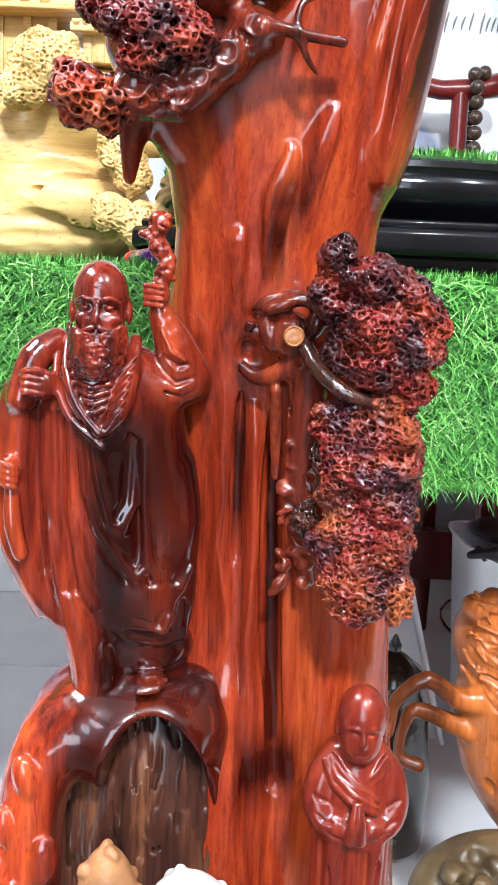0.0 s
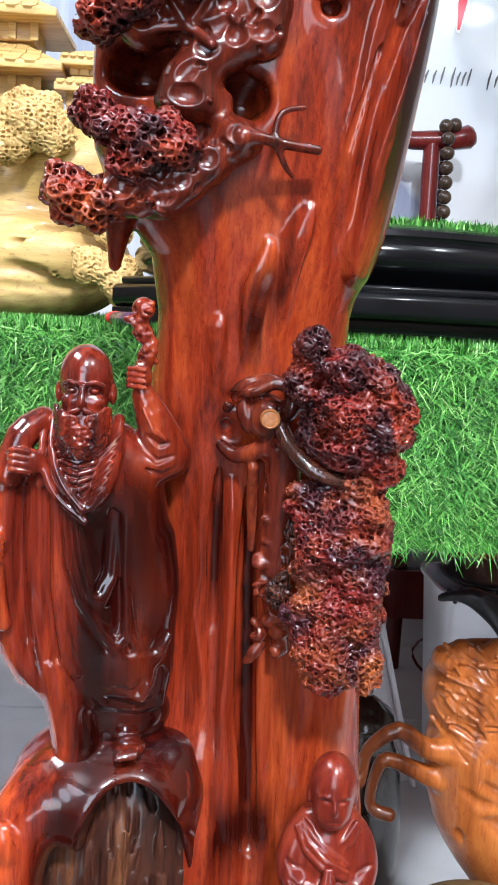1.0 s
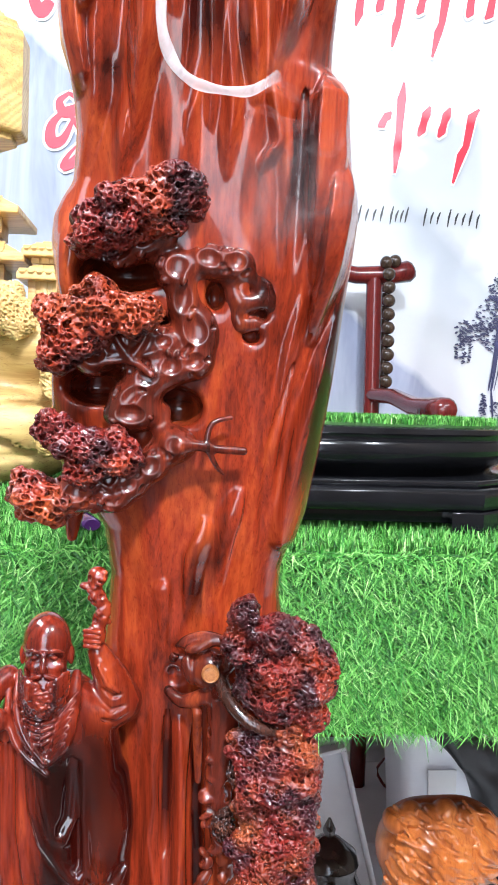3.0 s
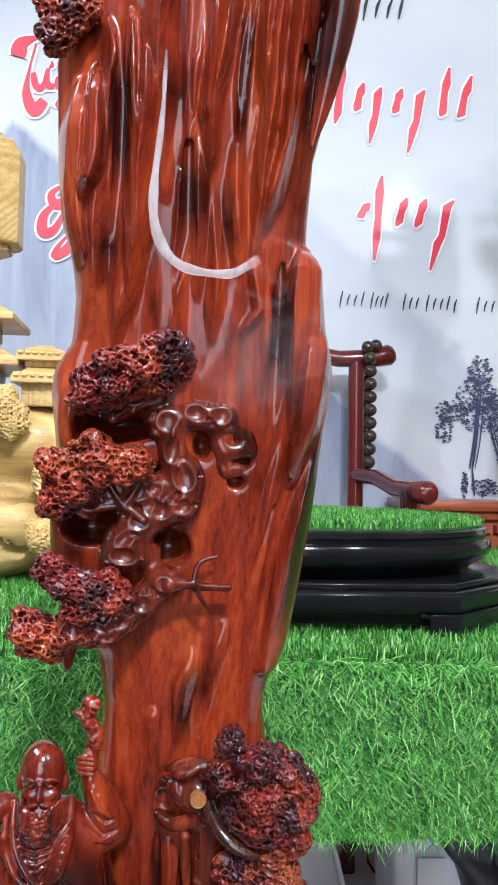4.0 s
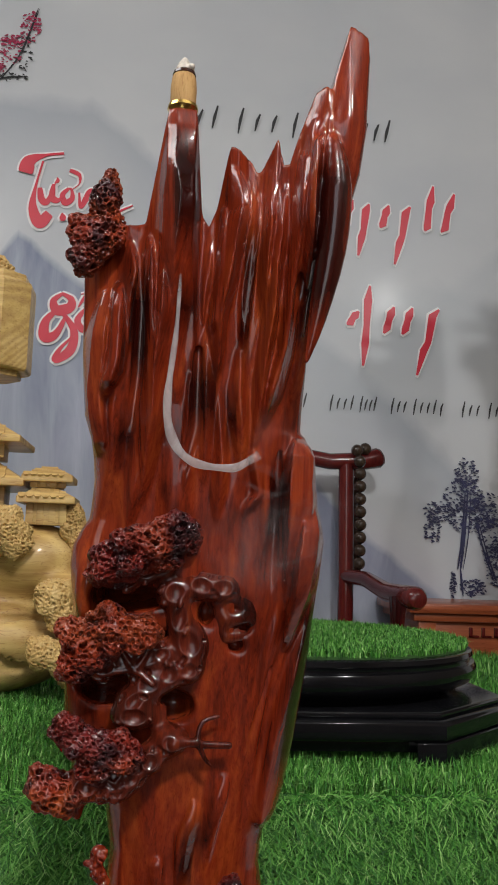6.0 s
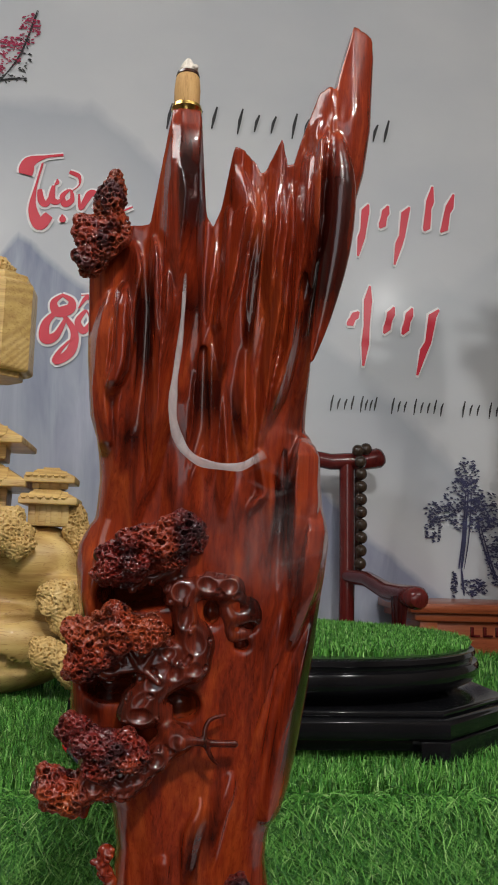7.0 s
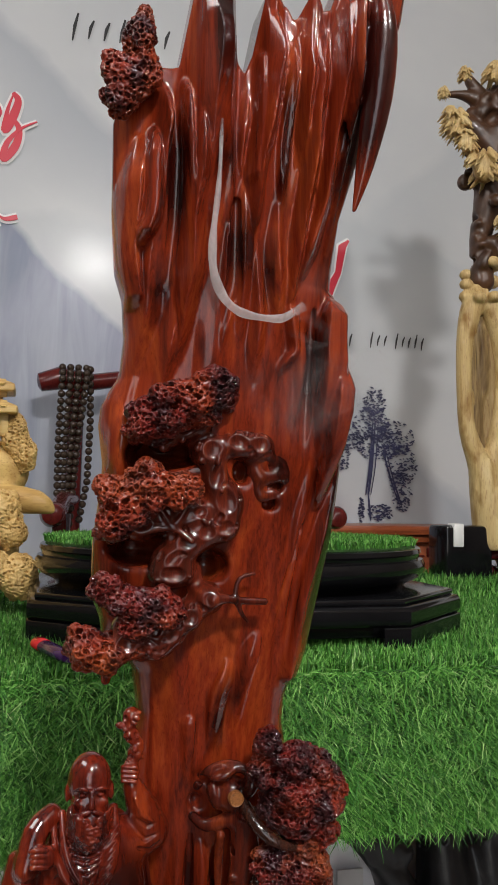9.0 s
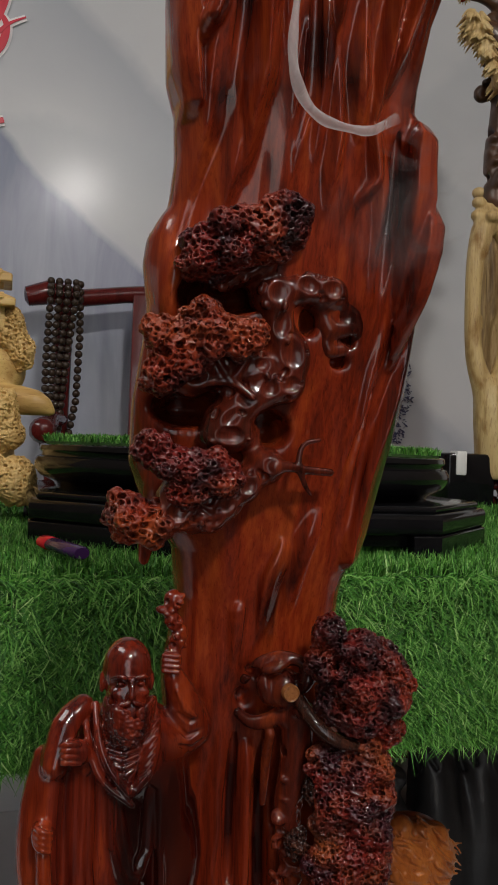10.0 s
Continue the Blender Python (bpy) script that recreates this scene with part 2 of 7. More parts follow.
ASH = plain("grey white ash", (0.62, 0.56, 0.48), 0.95, 0, 0, 0.25, 300, 0.5)
WHITESTONE = plain("white stone", (0.36, 0.35, 0.33), 0.6, 0, 0, 0.1, 60, 0.4)
TANSTONE = plain("tan rough stone", (0.24, 0.105, 0.035), 0.6, 0, 0.2, 0.35, 70, 0.5)
BAG = plain("white plastic", (0.84, 0.85, 0.88), 0.3, 0, 0.2, 0.06, 10, 0.1)
BLACKCLOTH = plain("black plastic sheet", (0.012, 0.012, 0.013), 0.4, 0, 0.1, 0.3, 40, 0.3)
DARKPOT = plain("dark brown glazed pot", (0.03, 0.02, 0.014), 0.2, 0, 0.5, 0.4, 40, 0.1)
PURPLE = plain("purple plastic", (0.05, 0.012, 0.09), 0.25, 0, 0.3, 0.15, 30, 0)
REDPLASTIC = plain("red plastic", (0.7, 0.02, 0.03), 0.25, 0, 0.3, 0.1, 30, 0)
MOSSROCK = plain("mottled brown carving wood", (0.085, 0.055, 0.022), 0.45, 0, 0.1, 0.6, 35, 0.5)
WHITEPLASTIC = plain("white plastic casing", (0.78, 0.78, 0.76), 0.4, 0, 0, 0.05, 20, 0.02)
LAMPGLOW, _nt, _p = material("lamp glow")
_p.inputs["Emission Color"].default_value = (1.0, 0.98, 0.95, 1)
_p.inputs["Emission Strength"].default_value = 9.0

# blades of artificial grass: each blade its own green
BLADE, nt, p = material("artificial grass blades")
geo = nt.nodes.new("ShaderNodeNewGeometry")
nt.links.new(ramp(nt, geo.outputs["Random Per Island"], ((0.0, (0.015, 0.065, 0.010)), (0.35, (0.040, 0.18, 0.020)), (0.7, (0.110, 0.32, 0.048)), (0.95, (0.22, 0.47, 0.110)), (1.0, (0.38, 0.56, 0.22)))), p.inputs["Base Color"])
p.inputs["Roughness"].default_value = 0.5
p.inputs["Specular IOR Level"].default_value = 0.25

# printed banner: pale grey sky, misty blue mountains low down
BANNER, nt, p = material("printed landscape banner")
tc = nt.nodes.new("ShaderNodeTexCoord")
sep = nt.nodes.new("ShaderNodeSeparateXYZ")
nt.links.new(tc.outputs["Object"], sep.inputs[0])


px_, pz_ = (maths(nt, "MULTIPLY_ADD", sep.outputs[k], 1 / SCALE, off) for k, off in ((0, 0.2), (2, -0.12)))
jag = maths(nt, "MULTIPLY_ADD", noise_at(nt, coords(nt), 5, 5, 0.55), 0.30, -0.15)
streak = noise_at(nt, coords(nt, (1, 1, 0.16)), 16, 4, 0.6, 0.6)


def peak(under, top, left, right, edge, fade, rough, most):
    """How strongly one painted mountain shows: full just under its outline, lost in mist further down."""
    off = maths(nt, "SUBTRACT", px_, under)
    fall = maths(nt, "ADD", maths(nt, "MULTIPLY", maths(nt, "MINIMUM", off, 0.0), left), maths(nt, "MULTIPLY", maths(nt, "MAXIMUM", off, 0.0), -right))
    below = maths(nt, "ADD", maths(nt, "SUBTRACT", maths(nt, "ADD", fall, top), pz_), maths(nt, "MULTIPLY", jag, rough))
    into = node(nt, "ShaderNodeMapRange")
    into.inputs[1].default_value, into.inputs[2].default_value, into.inputs[4].default_value = 0.0, edge, most
    nt.links.new(below, into.inputs[0])
    mist_ = node(nt, "ShaderNodeMapRange")
    mist_.inputs[1].default_value, mist_.inputs[2].default_value, mist_.inputs[3].default_value, mist_.inputs[4].default_value = 0.0, fade, 1.0, 0.0
    nt.links.new(below, mist_.inputs[0])
    return maths(nt, "MULTIPLY", into.outputs[0], mist_.outputs[0])


mist = noise_at(nt, coords(nt, (1, 1, 1.6)), 1.6, 4, 0.5)
base = ramp(nt, mist, ((0.3, (0.50, 0.52, 0.55)), (0.65, (0.60, 0.61, 0.62))))
SLATE, HAZE, BLUE = (0.34, 0.37, 0.42), (0.46, 0.49, 0.52), (0.14, 0.17, 0.27)
base = mix(nt, peak(-0.16, 2.38, 0.10, 0.95, 0.06, 0.42, 0.5, 0.75), base, SLATE)
base = mix(nt, peak(1.25, 2.16, 0.85, 0.3, 0.05, 0.36, 0.6, 0.55), base, HAZE)
base = mix(nt, peak(0.92, 1.88, 0.12, 0.35, 0.04, 0.40, 0.7, 0.60), base, HAZE)
cliffs = ramp(nt, streak, ((0.35, BLUE), (0.70, (0.36, 0.39, 0.48))))
base = mix(nt, peak(-0.345, 1.95, 1.5, 0.80, 0.03, 0.95, 0.35, 0.95), base, cliffs)
base = mix(nt, peak(-0.20, 1.70, 0.3, 1.50, 0.22, 0.75, 0.6, 0.75), base, cliffs)
base = mix(nt, peak(0.0, 1.72, 1.6, 0.75, 0.10, 0.40, 0.6, 0.35), base, (0.40, 0.40, 0.52))
nt.links.new(base, p.inputs["Base Color"])
p.inputs["Roughness"].default_value = 0.34
p.inputs["Specular IOR Level"].default_value = 0.28
p.inputs["Coat Weight"].default_value, p.inputs["Coat Roughness"].default_value = 0.11, 0.15

# smoke: thin, mostly see-through
def smoke_material(name, least, most, scale):
    m, nt, p = material(name)
    nt.nodes.remove(p)
    clear = nt.nodes.new("ShaderNodeBsdfTransparent")
    veil = nt.nodes.new("ShaderNodeBsdfDiffuse")
    back = nt.nodes.new("ShaderNodeBsdfTranslucent")
    veil.inputs[0].default_value = back.inputs[0].default_value = (0.85, 0.83, 0.82, 1)
    both = nt.nodes.new("ShaderNodeMixShader")
    nt.links.new(veil.outputs[0], both.inputs[1])
    nt.links.new(back.outputs[0], both.inputs[2])
    mr = node(nt, "ShaderNodeMapRange")
    mr.inputs[1].default_value, mr.inputs[2].default_value, mr.inputs[3].default_value, mr.inputs[4].default_value = 0.35, 0.75, least, most
    nt.links.new(noise_at(nt, coords(nt, (1, 1, 0.6)), scale, 4, 0.6, 1.5), mr.inputs[0])
    fade = nt.nodes.new("ShaderNodeAttribute")
    fade.attribute_name = "fade"
    thin = nt.nodes.new("ShaderNodeMath")
    thin.operation = "MULTIPLY"
    nt.links.new(mr.outputs[0], thin.inputs[0])
    nt.links.new(fade.outputs["Fac"], thin.inputs[1])
    out = nt.nodes.new("ShaderNodeMixShader")
    nt.links.new(thin.outputs[0], out.inputs[0])
    nt.links.new(clear.outputs[0], out.inputs[1])
    nt.links.new(both.outputs[0], out.inputs[2])
    nt.links.new(out.outputs[0], nt.nodes["Material Output"].inputs[0])
    return m


SMOKE = smoke_material("thin grey smoke", 0.30, 0.62, 45)
WISP = smoke_material("faint smoke veil", 0.0, 0.075, 40)


# ---- building helpers ----
def thing(name, base, label, category, group="", kind=""):
    """An Empty at the base of a thing (plan units); its parts hang under it."""
    ob = new(name)
    ob.location = Vector(base) * SCALE
    ob.empty_display_size = 0.05
    return tagged(ob, label, category, group, kind)


def world_place(ob):
    place = Vector(ob.location)
    while ob.parent:
        ob = ob.parent
        place = place + ob.location
    return place


def link_mesh(name, me, mat, parent, label, smooth):
    me.materials.append(mat)
    if smooth:
        me.polygons.foreach_set("use_smooth", np.ones(len(me.polygons), dtype=bool))
    ob = new(name, me)
    if parent is not None:
        ob.parent = parent
    if label:
        ob["label"] = label
    return ob


def part(name, bm, mat, parent, label="", smooth=True, origin=None):
    """Links a bmesh in plan units as one mesh under a thing or part; parent None makes a thing of its own."""
    at = world_place(parent) if parent is not None else Vector(origin or (0, 0, 0)) * SCALE
    me = bpy.data.meshes.new(name)
    for v in bm.verts:
        v.co = v.co * SCALE - at
    bm.normal_update()
    bm.to_mesh(me)
    bm.free()
    ob = link_mesh(name, me, mat, parent, label, smooth)
    if smooth:
        me.set_sharp_from_angle(angle=radians(40))
    if parent is None:
        ob.location = at
    return ob


def array_mesh(name, verts, faces, mat, parent, label="", smooth=True, origin=None):
    """The same for numpy arrays of vertices (plan units) and of faces with equal corner counts."""
    at = np.array(world_place(parent) if parent is not None else Vector(origin or (0, 0, 0)) * SCALE)
    verts = np.asarray(verts, np.float32) * SCALE - at.astype(np.float32)
    faces = np.asarray(faces, np.int32)
    me = bpy.data.meshes.new(name)
    me.vertices.add(len(verts))
    me.vertices.foreach_set("co", verts.ravel())
    me.loops.add(faces.size)
    me.loops.foreach_set("vertex_index", faces.ravel())
    me.polygons.add(len(faces))
    me.polygons.foreach_set("loop_start", np.arange(0, faces.size, faces.shape[1], dtype=np.int32))
    me.update(calc_edges=True)
    me.validate()
    ob = link_mesh(name, me, mat, parent, label, smooth)
    if parent is None:
        ob.location = Vector(at)
    return ob


def box(lo, hi, bevel=0.0, bm=None, turn=0.0, segments=2):
    bm = bm or bmesh.new()
    made = bmesh.ops.create_cube(bm, size=1.0)["verts"]
    mid, size = (Vector(lo) + Vector(hi)) / 2, Vector(hi) - Vector(lo)
    m = Matrix.Translation(mid) @ Matrix.Rotation(radians(turn), 4, "Z") @ Matrix.Diagonal((*size, 1))
    bmesh.ops.transform(bm, matrix=m, verts=made)
    if bevel:
        edges = list({e for v in made for e in v.link_edges})
        bmesh.ops.bevel(bm, geom=edges, offset=bevel, segments=segments, affect="EDGES", profile=0.5)
    return bm


def tube(points, radii, sides=12, bm=None, flat=1.0, across=None):
    """A round bar along points, closed at both ends; flat squeezes it."""
    bm = bm or bmesh.new()
    pts = [Vector(p) for p in points]
    rings = []
    for i, p in enumerate(pts):
        d = (pts[min(i + 1, len(pts) - 1)] - pts[max(i - 1, 0)]).normalized()
        side = d.cross(Vector((0, 0, 1)))
        if across is not None:
            side = Vector(across)
        side = side.normalized() if side.length > 0.05 else d.cross(Vector((0, 1, 0))).normalized()
        up = side.cross(d)
        r = radii[i] if hasattr(radii, "__len__") else radii
        rings.append([bm.verts.new(p + (side * math.cos(a) + up * math.sin(a) * flat) * r) for a in (2 * math.pi * k / sides for k in range(sides))])
    for a, b in zip(rings, rings[1:]):
        for k in range(sides):
            bm.faces.new((a[k], a[(k + 1) % sides], b[(k + 1) % sides], b[k]))
    bm.faces.new(list(reversed(rings[0])))
    bm.faces.new(rings[-1])
    bmesh.ops.recalc_face_normals(bm, faces=bm.faces)
    return bm


def lathe(profile, centre, sides=48, bm=None, squash=1.0):
    """Turned shape: profile of (radius, height)."""
    bm = bm or bmesh.new()
    rings = [[bm.verts.new((centre[0] + max(r, 1e-4) * math.cos(a), centre[1] + max(r, 1e-4) * squash * math.sin(a), centre[2] + h)) for a in (2 * math.pi * k / sides for k in range(sides))] for r, h in profile]
    for a, b in zip(rings, rings[1:]):
        for k in range(sides):
            bm.faces.new((a[k], a[(k + 1) % sides], b[(k + 1) % sides], b[k]))
    bm.faces.new(list(reversed(rings[0])))
    bm.faces.new(rings[-1])
    return bm


def prism(outline, z0, z1, bevel=0.0, bm=None):
    """An upright slab over a flat outline of (x, y)."""
    bm = bm or bmesh.new()
    low = [bm.verts.new((x, y, z0)) for x, y in outline]
    high = [bm.verts.new((x, y, z1)) for x, y in outline]
    n = len(outline)
    made = [bm.faces.new(list(reversed(low))), bm.faces.new(high)]
    for k in range(n):
        made.append(bm.faces.new((low[k], low[(k + 1) % n], high[(k + 1) % n], high[k])))
    bmesh.ops.recalc_face_normals(bm, faces=made)
    if bevel:
        edges = [e for e in bm.edges if all(v in low for v in e.verts) or all(v in high for v in e.verts)]
        bmesh.ops.bevel(bm, geom=edges, offset=bevel, segments=3, affect="EDGES", profile=0.5)
    return bm


def smin(a, b, k):
    if k <= 0:
        return np.minimum(a, b)
    h = np.clip(0.5 + 0.5 * (b - a) / k, 0, 1)
    return b + (a - b) * h - k * h * (1 - h)


class Clay:
    """A block of space in which rounded solids are joined and cut, then skinned as a mesh."""

    def __init__(self, lo, hi, step):
        self.steps = np.array(step if hasattr(step, "__len__") else (step,) * 3, np.float32)
        self.step, self.lo = float(self.steps.max()), np.array(lo, np.float32)
        self.n = np.ceil((np.array(hi) - np.array(lo)) / self.steps).astype(int) + 1
        self.axes = [self.lo[i] + self.steps[i] * np.arange(self.n[i], dtype=np.float32) for i in range(3)]
        self.f = np.full(self.n, 1.0, np.float32)

    def window(self, lo, hi):
        cut = []
        for i in range(3):
            a = int(np.clip(np.floor((lo[i] - self.lo[i]) / self.steps[i]), 0, self.n[i]))
            b = int(np.clip(np.ceil((hi[i] - self.lo[i]) / self.steps[i]) + 1, 0, self.n[i]))
            cut.append(slice(a, max(b, a)))
        x, y, z = (self.axes[i][cut[i]] for i in range(3))
        return tuple(cut), x[:, None, None], y[None, :, None], z[None, None, :]

    def everywhere(self, shape):
        return shape(*self.window(self.lo, self.lo + self.n * self.steps)[1:])

    def join(self, shape, lo, hi, k=0.004):
        pad = 2 * k + 2 * self.step
        cut, x, y, z = self.window([v - pad for v in lo], [v + pad for v in hi])
        if self.f[cut].size:
            self.f[cut] = smin(self.f[cut], shape(x, y, z), k)

    def carve(self, shape, lo, hi, k=0.003):
        pad = 2 * k + 2 * self.step
        cut, x, y, z = self.window([v - pad for v in lo], [v + pad for v in hi])
        if self.f[cut].size:
            self.f[cut] = -smin(-self.f[cut], shape(x, y, z), k)

    def blob(self, c, r, k=0.004, cut=False, lean=0.0):
        """Ellipsoid; lean turns it in the x-z plane, in degrees."""
        ca, sa = math.cos(radians(lean)), math.sin(radians(lean))

        def shape(x, y, z):
            dx, dz = x - c[0], z - c[2]
            u, w = dx * ca + dz * sa, -dx * sa + dz * ca
            q = np.sqrt((u / r[0]) ** 2 + ((y - c[1]) / r[1]) ** 2 + (w / r[2]) ** 2)
            return (q - 1) * min(r)

        m = max(r[0], r[2]) if lean else 0
        reach = [max(r[0], m), r[1], max(r[2], m)]
        (self.carve if cut else self.join)(shape, [c[i] - reach[i] for i in range(3)], [c[i] + reach[i] for i in range(3)], k)

    def bar(self, a, b, ra, rb, k=0.004, cut=False):
        a, b = np.array(a, np.float32), np.array(b, np.float32)
        d = b - a
        dd = float(d @ d) + 1e-12

        def shape(x, y, z):
            h = np.clip(((x - a[0]) * d[0] + (y - a[1]) * d[1] + (z - a[2]) * d[2]) / dd, 0, 1)
            return np.sqrt((x - a[0] - h * d[0]) ** 2 + (y - a[1] - h * d[1]) ** 2 + (z - a[2] - h * d[2]) ** 2) - (ra + (rb - ra) * h)

        m = max(ra, rb)
        (self.carve if cut else self.join)(shape, np.minimum(a, b) - m, np.maximum(a, b) + m, k)

    def strand(self, points, k=0.004, cut=False):
        """A smoothly bent bar through (x, y, z, radius)."""
        if 2 < len(points) < 10:
            p = [np.array(v, float) for v in points]
            fine = []
            for i in range(len(p) - 1):
                a, b, c, d = p[max(i - 1, 0)], p[i], p[i + 1], p[min(i + 2, len(p) - 1)]
                for t in (0, 0.33, 0.67):
                    fine.append(0.5 * (2 * b + (c - a) * t + (2 * a - 5 * b + 4 * c - d) * t * t + (3 * b - a - 3 * c + d) * t ** 3))
            points = [tuple(float(w) for w in v) for v in fine] + [tuple(points[-1])]
        legs = []
        for p, q in zip(points, points[1:]):
            a, d = np.array(p[:3], np.float32), np.array(q[:3], np.float32) - np.array(p[:3], np.float32)
            legs.append((a, d, float(d @ d) + 1e-12, p[3], q[3]))

        def shape(x, y, z):
            best = None
            for a, d, dd, ra, rb in legs:
                h = np.clip(((x - a[0]) * d[0] + (y - a[1]) * d[1] + (z - a[2]) * d[2]) / dd, 0, 1)
                f = np.sqrt((x - a[0] - h * d[0]) ** 2 + (y - a[1] - h * d[1]) ** 2 + (z - a[2] - h * d[2]) ** 2) - (ra + (rb - ra) * h)
                best = f if best is None else np.minimum(best, f)
            return best

        m = max(p[3] for p in points)
        lo = [min(p[i] for p in points) - m for i in range(3)]
        hi = [max(p[i] for p in points) + m for i in range(3)]
        (self.carve if cut else self.join)(shape, lo, hi, k)

    def surface(self, x, z, default=0.0):
        """Where the skin first lies, coming from the front, at (x, z)."""
        i, l = (int(round(float((v - self.lo[a]) / self.steps[a]))) for v, a in ((x, 0), (z, 2)))
        inside = np.nonzero(self.f[min(max(i, 0), self.n[0] - 1), :, min(max(l, 0), self.n[2] - 1)] < 0)[0]
        if not len(inside) or inside[0] == 0:
            return default
        column, j = self.f[min(max(i, 0), self.n[0] - 1), :, min(max(l, 0), self.n[2] - 1)], inside[0]
        return float(self.axes[1][j]) - float(self.steps[1]) * float(column[j] / (column[j] - column[j - 1]))

    def ridge(self, points, k=0.002, cut=False, proud=0.0, default=0.45):
        """A strand through (x, z, radius) that follows the skin seen from the front."""
        fine = []
        for (xa, za, ra), (xb, zb, rb) in zip(points, points[1:]):
            for j in range(4):
                t = j / 4
                fine.append((xa + (xb - xa) * t, za + (zb - za) * t, ra + (rb - ra) * t))
        fine.append(points[-1])
        ys = [self.surface(x, z, default) for x, z, r in fine]
        for _ in range(3):
            ys = [sum(ys[max(0, j - 2):j + 3]) / len(ys[max(0, j - 2):j + 3]) for j in range(len(ys))]
        self.strand([(x, y - proud, z, r) for (x, z, r), y in zip(fine, ys)], k, cut)

    def smooth(self, lo, hi, times=1):
        """Blurs the field a little inside a block, to soften small steps."""
        cut = self.window(lo, hi)[0]
        f = self.f[cut]
        for _ in range(times):
            for axis in range(3):
                f = 0.25 * np.roll(f, 1, axis) + 0.5 * f + 0.25 * np.roll(f, -1, axis)
        inner = tuple(slice(c.start + 4, c.stop - 4) for c in cut)
        self.f[inner] = f[4:-4, 4:-4, 4:-4]

    def honeycomb(self, cell, wall, depth, seed, soft=0.2):
        """Sinks open cells into the skin, square to it, leaving thin walls between them."""
        rng = np.random.RandomState(seed)
        jitter = rng.rand(16, 16, 16, 3).astype(np.float32)
        slope = np.gradient(np.minimum(self.f, 4 * self.step), self.step)
        near = (self.f > -depth - 2 * self.step) & (self.f < 3 * self.step)
        g = np.stack([v[near] for v in slope], -1)
        skin = self.f[near]
        p = (self.lo + self.step * np.argwhere(near) - (skin / np.maximum((g * g).sum(-1), 0.05))[:, None] * g) / cell
        home = np.floor(p).astype(int)
        one = np.full(len(p), 9.0, np.float32)
        two = np.full(len(p), 9.0, np.float32)
        for i in (-1, 0, 1):
            for j in (-1, 0, 1):
                for l in (-1, 0, 1):
                    c = home + (i, j, l)
                    d = np.sqrt(((p - c - 0.1 - 0.8 * jitter[c[:, 0] % 16, c[:, 1] % 16, c[:, 2] % 16]) ** 2).sum(-1))
                    two = np.minimum(two, np.maximum(one, d))
                    one = np.minimum(one, d)
        eaten = -smin(-skin, -((two - one) * 0.5 * cell - wall), wall * soft)
        self.f[near] = np.minimum(eaten, skin + depth)

    def holds(self, points, depth):
        """Which of the points lie deeper than that under the skin."""
        at = np.rint((points - self.lo) / self.steps).astype(int)
        inside = np.all((at >= 0) & (at < self.n), axis=1)
        at = np.clip(at, 0, self.n - 1)
        return inside & (self.f[tuple(at.T)] < -depth)

    def skin(self, name, mat, parent, label="", origin=None, buried=None):
        f, n = self.f, self.n
        f[0], f[-1], f[:, 0], f[:, -1], f[:, :, 0], f[:, :, -1] = 1, 1, 1, 1, 1, 1
        s = f < 0
        count = np.zeros(n - 1, np.uint8)
        corners = [(i, j, l) for i in (0, 1) for j in (0, 1) for l in (0, 1)]
        for i, j, l in corners:
            count += s[i:n[0] - 1 + i, j:n[1] - 1 + j, l:n[2] - 1 + l]
        cells = np.argwhere((count > 0) & (count < 8))
        index = np.full(n - 1, -1, np.int32)
        index[tuple(cells.T)] = np.arange(len(cells))
        val = [f[cells[:, 0] + i, cells[:, 1] + j, cells[:, 2] + l] for i, j, l in corners]
        total, hits = np.zeros((len(cells), 3)), np.zeros(len(cells))
        for a in range(8):
            for b in range(a + 1, 8):
                if sum(abs(p - q) for p, q in zip(corners[a], corners[b])) != 1:
                    continue
                cross = (val[a] < 0) != (val[b] < 0)
                t = np.where(cross, val[a] / np.where(cross, val[a] - val[b], 1), 0)
                total += cross[:, None] * (np.array(corners[a]) + t[:, None] * (np.array(corners[b]) - np.array(corners[a])))
                hits += cross
        verts = self.lo + self.steps * (cells + total / hits[:, None])
        faces = []
        for axis in range(3):
            u, v = (axis + 1) % 3, (axis + 2) % 3
            lead = [slice(1, n[i] - 1) for i in range(3)]
            lead[axis] = slice(0, n[axis] - 1)
            tail = list(lead)
            tail[axis] = slice(1, n[axis])
            one, two = s[tuple(lead)], s[tuple(tail)]
            for flip in (False, True):
                at = np.argwhere(one & ~two if not flip else ~one & two)
                at += [0 if i == axis else 1 for i in range(3)]
                ring = []
                for du, dv in ((0, 0), (1, 0), (1, 1), (0, 1)):
                    c = at.copy()
                    c[:, u] -= du
                    c[:, v] -= dv
                    ring.append(index[tuple(c.T)])
                quad = np.stack(ring, -1)
                faces.append(quad[:, ::-1] if flip else quad)
        faces = np.concatenate(faces)
        if buried is not None:
            # what is sunk in another solid is never seen
            hidden = buried.holds(verts, 0.0015)
            faces = faces[~hidden[faces].all(axis=1)]
            used, faces = np.unique(faces, return_inverse=True)
            verts, faces = verts[used], faces.reshape(-1, 4)
        return array_mesh(name, verts, faces, mat, parent, label, True, origin)


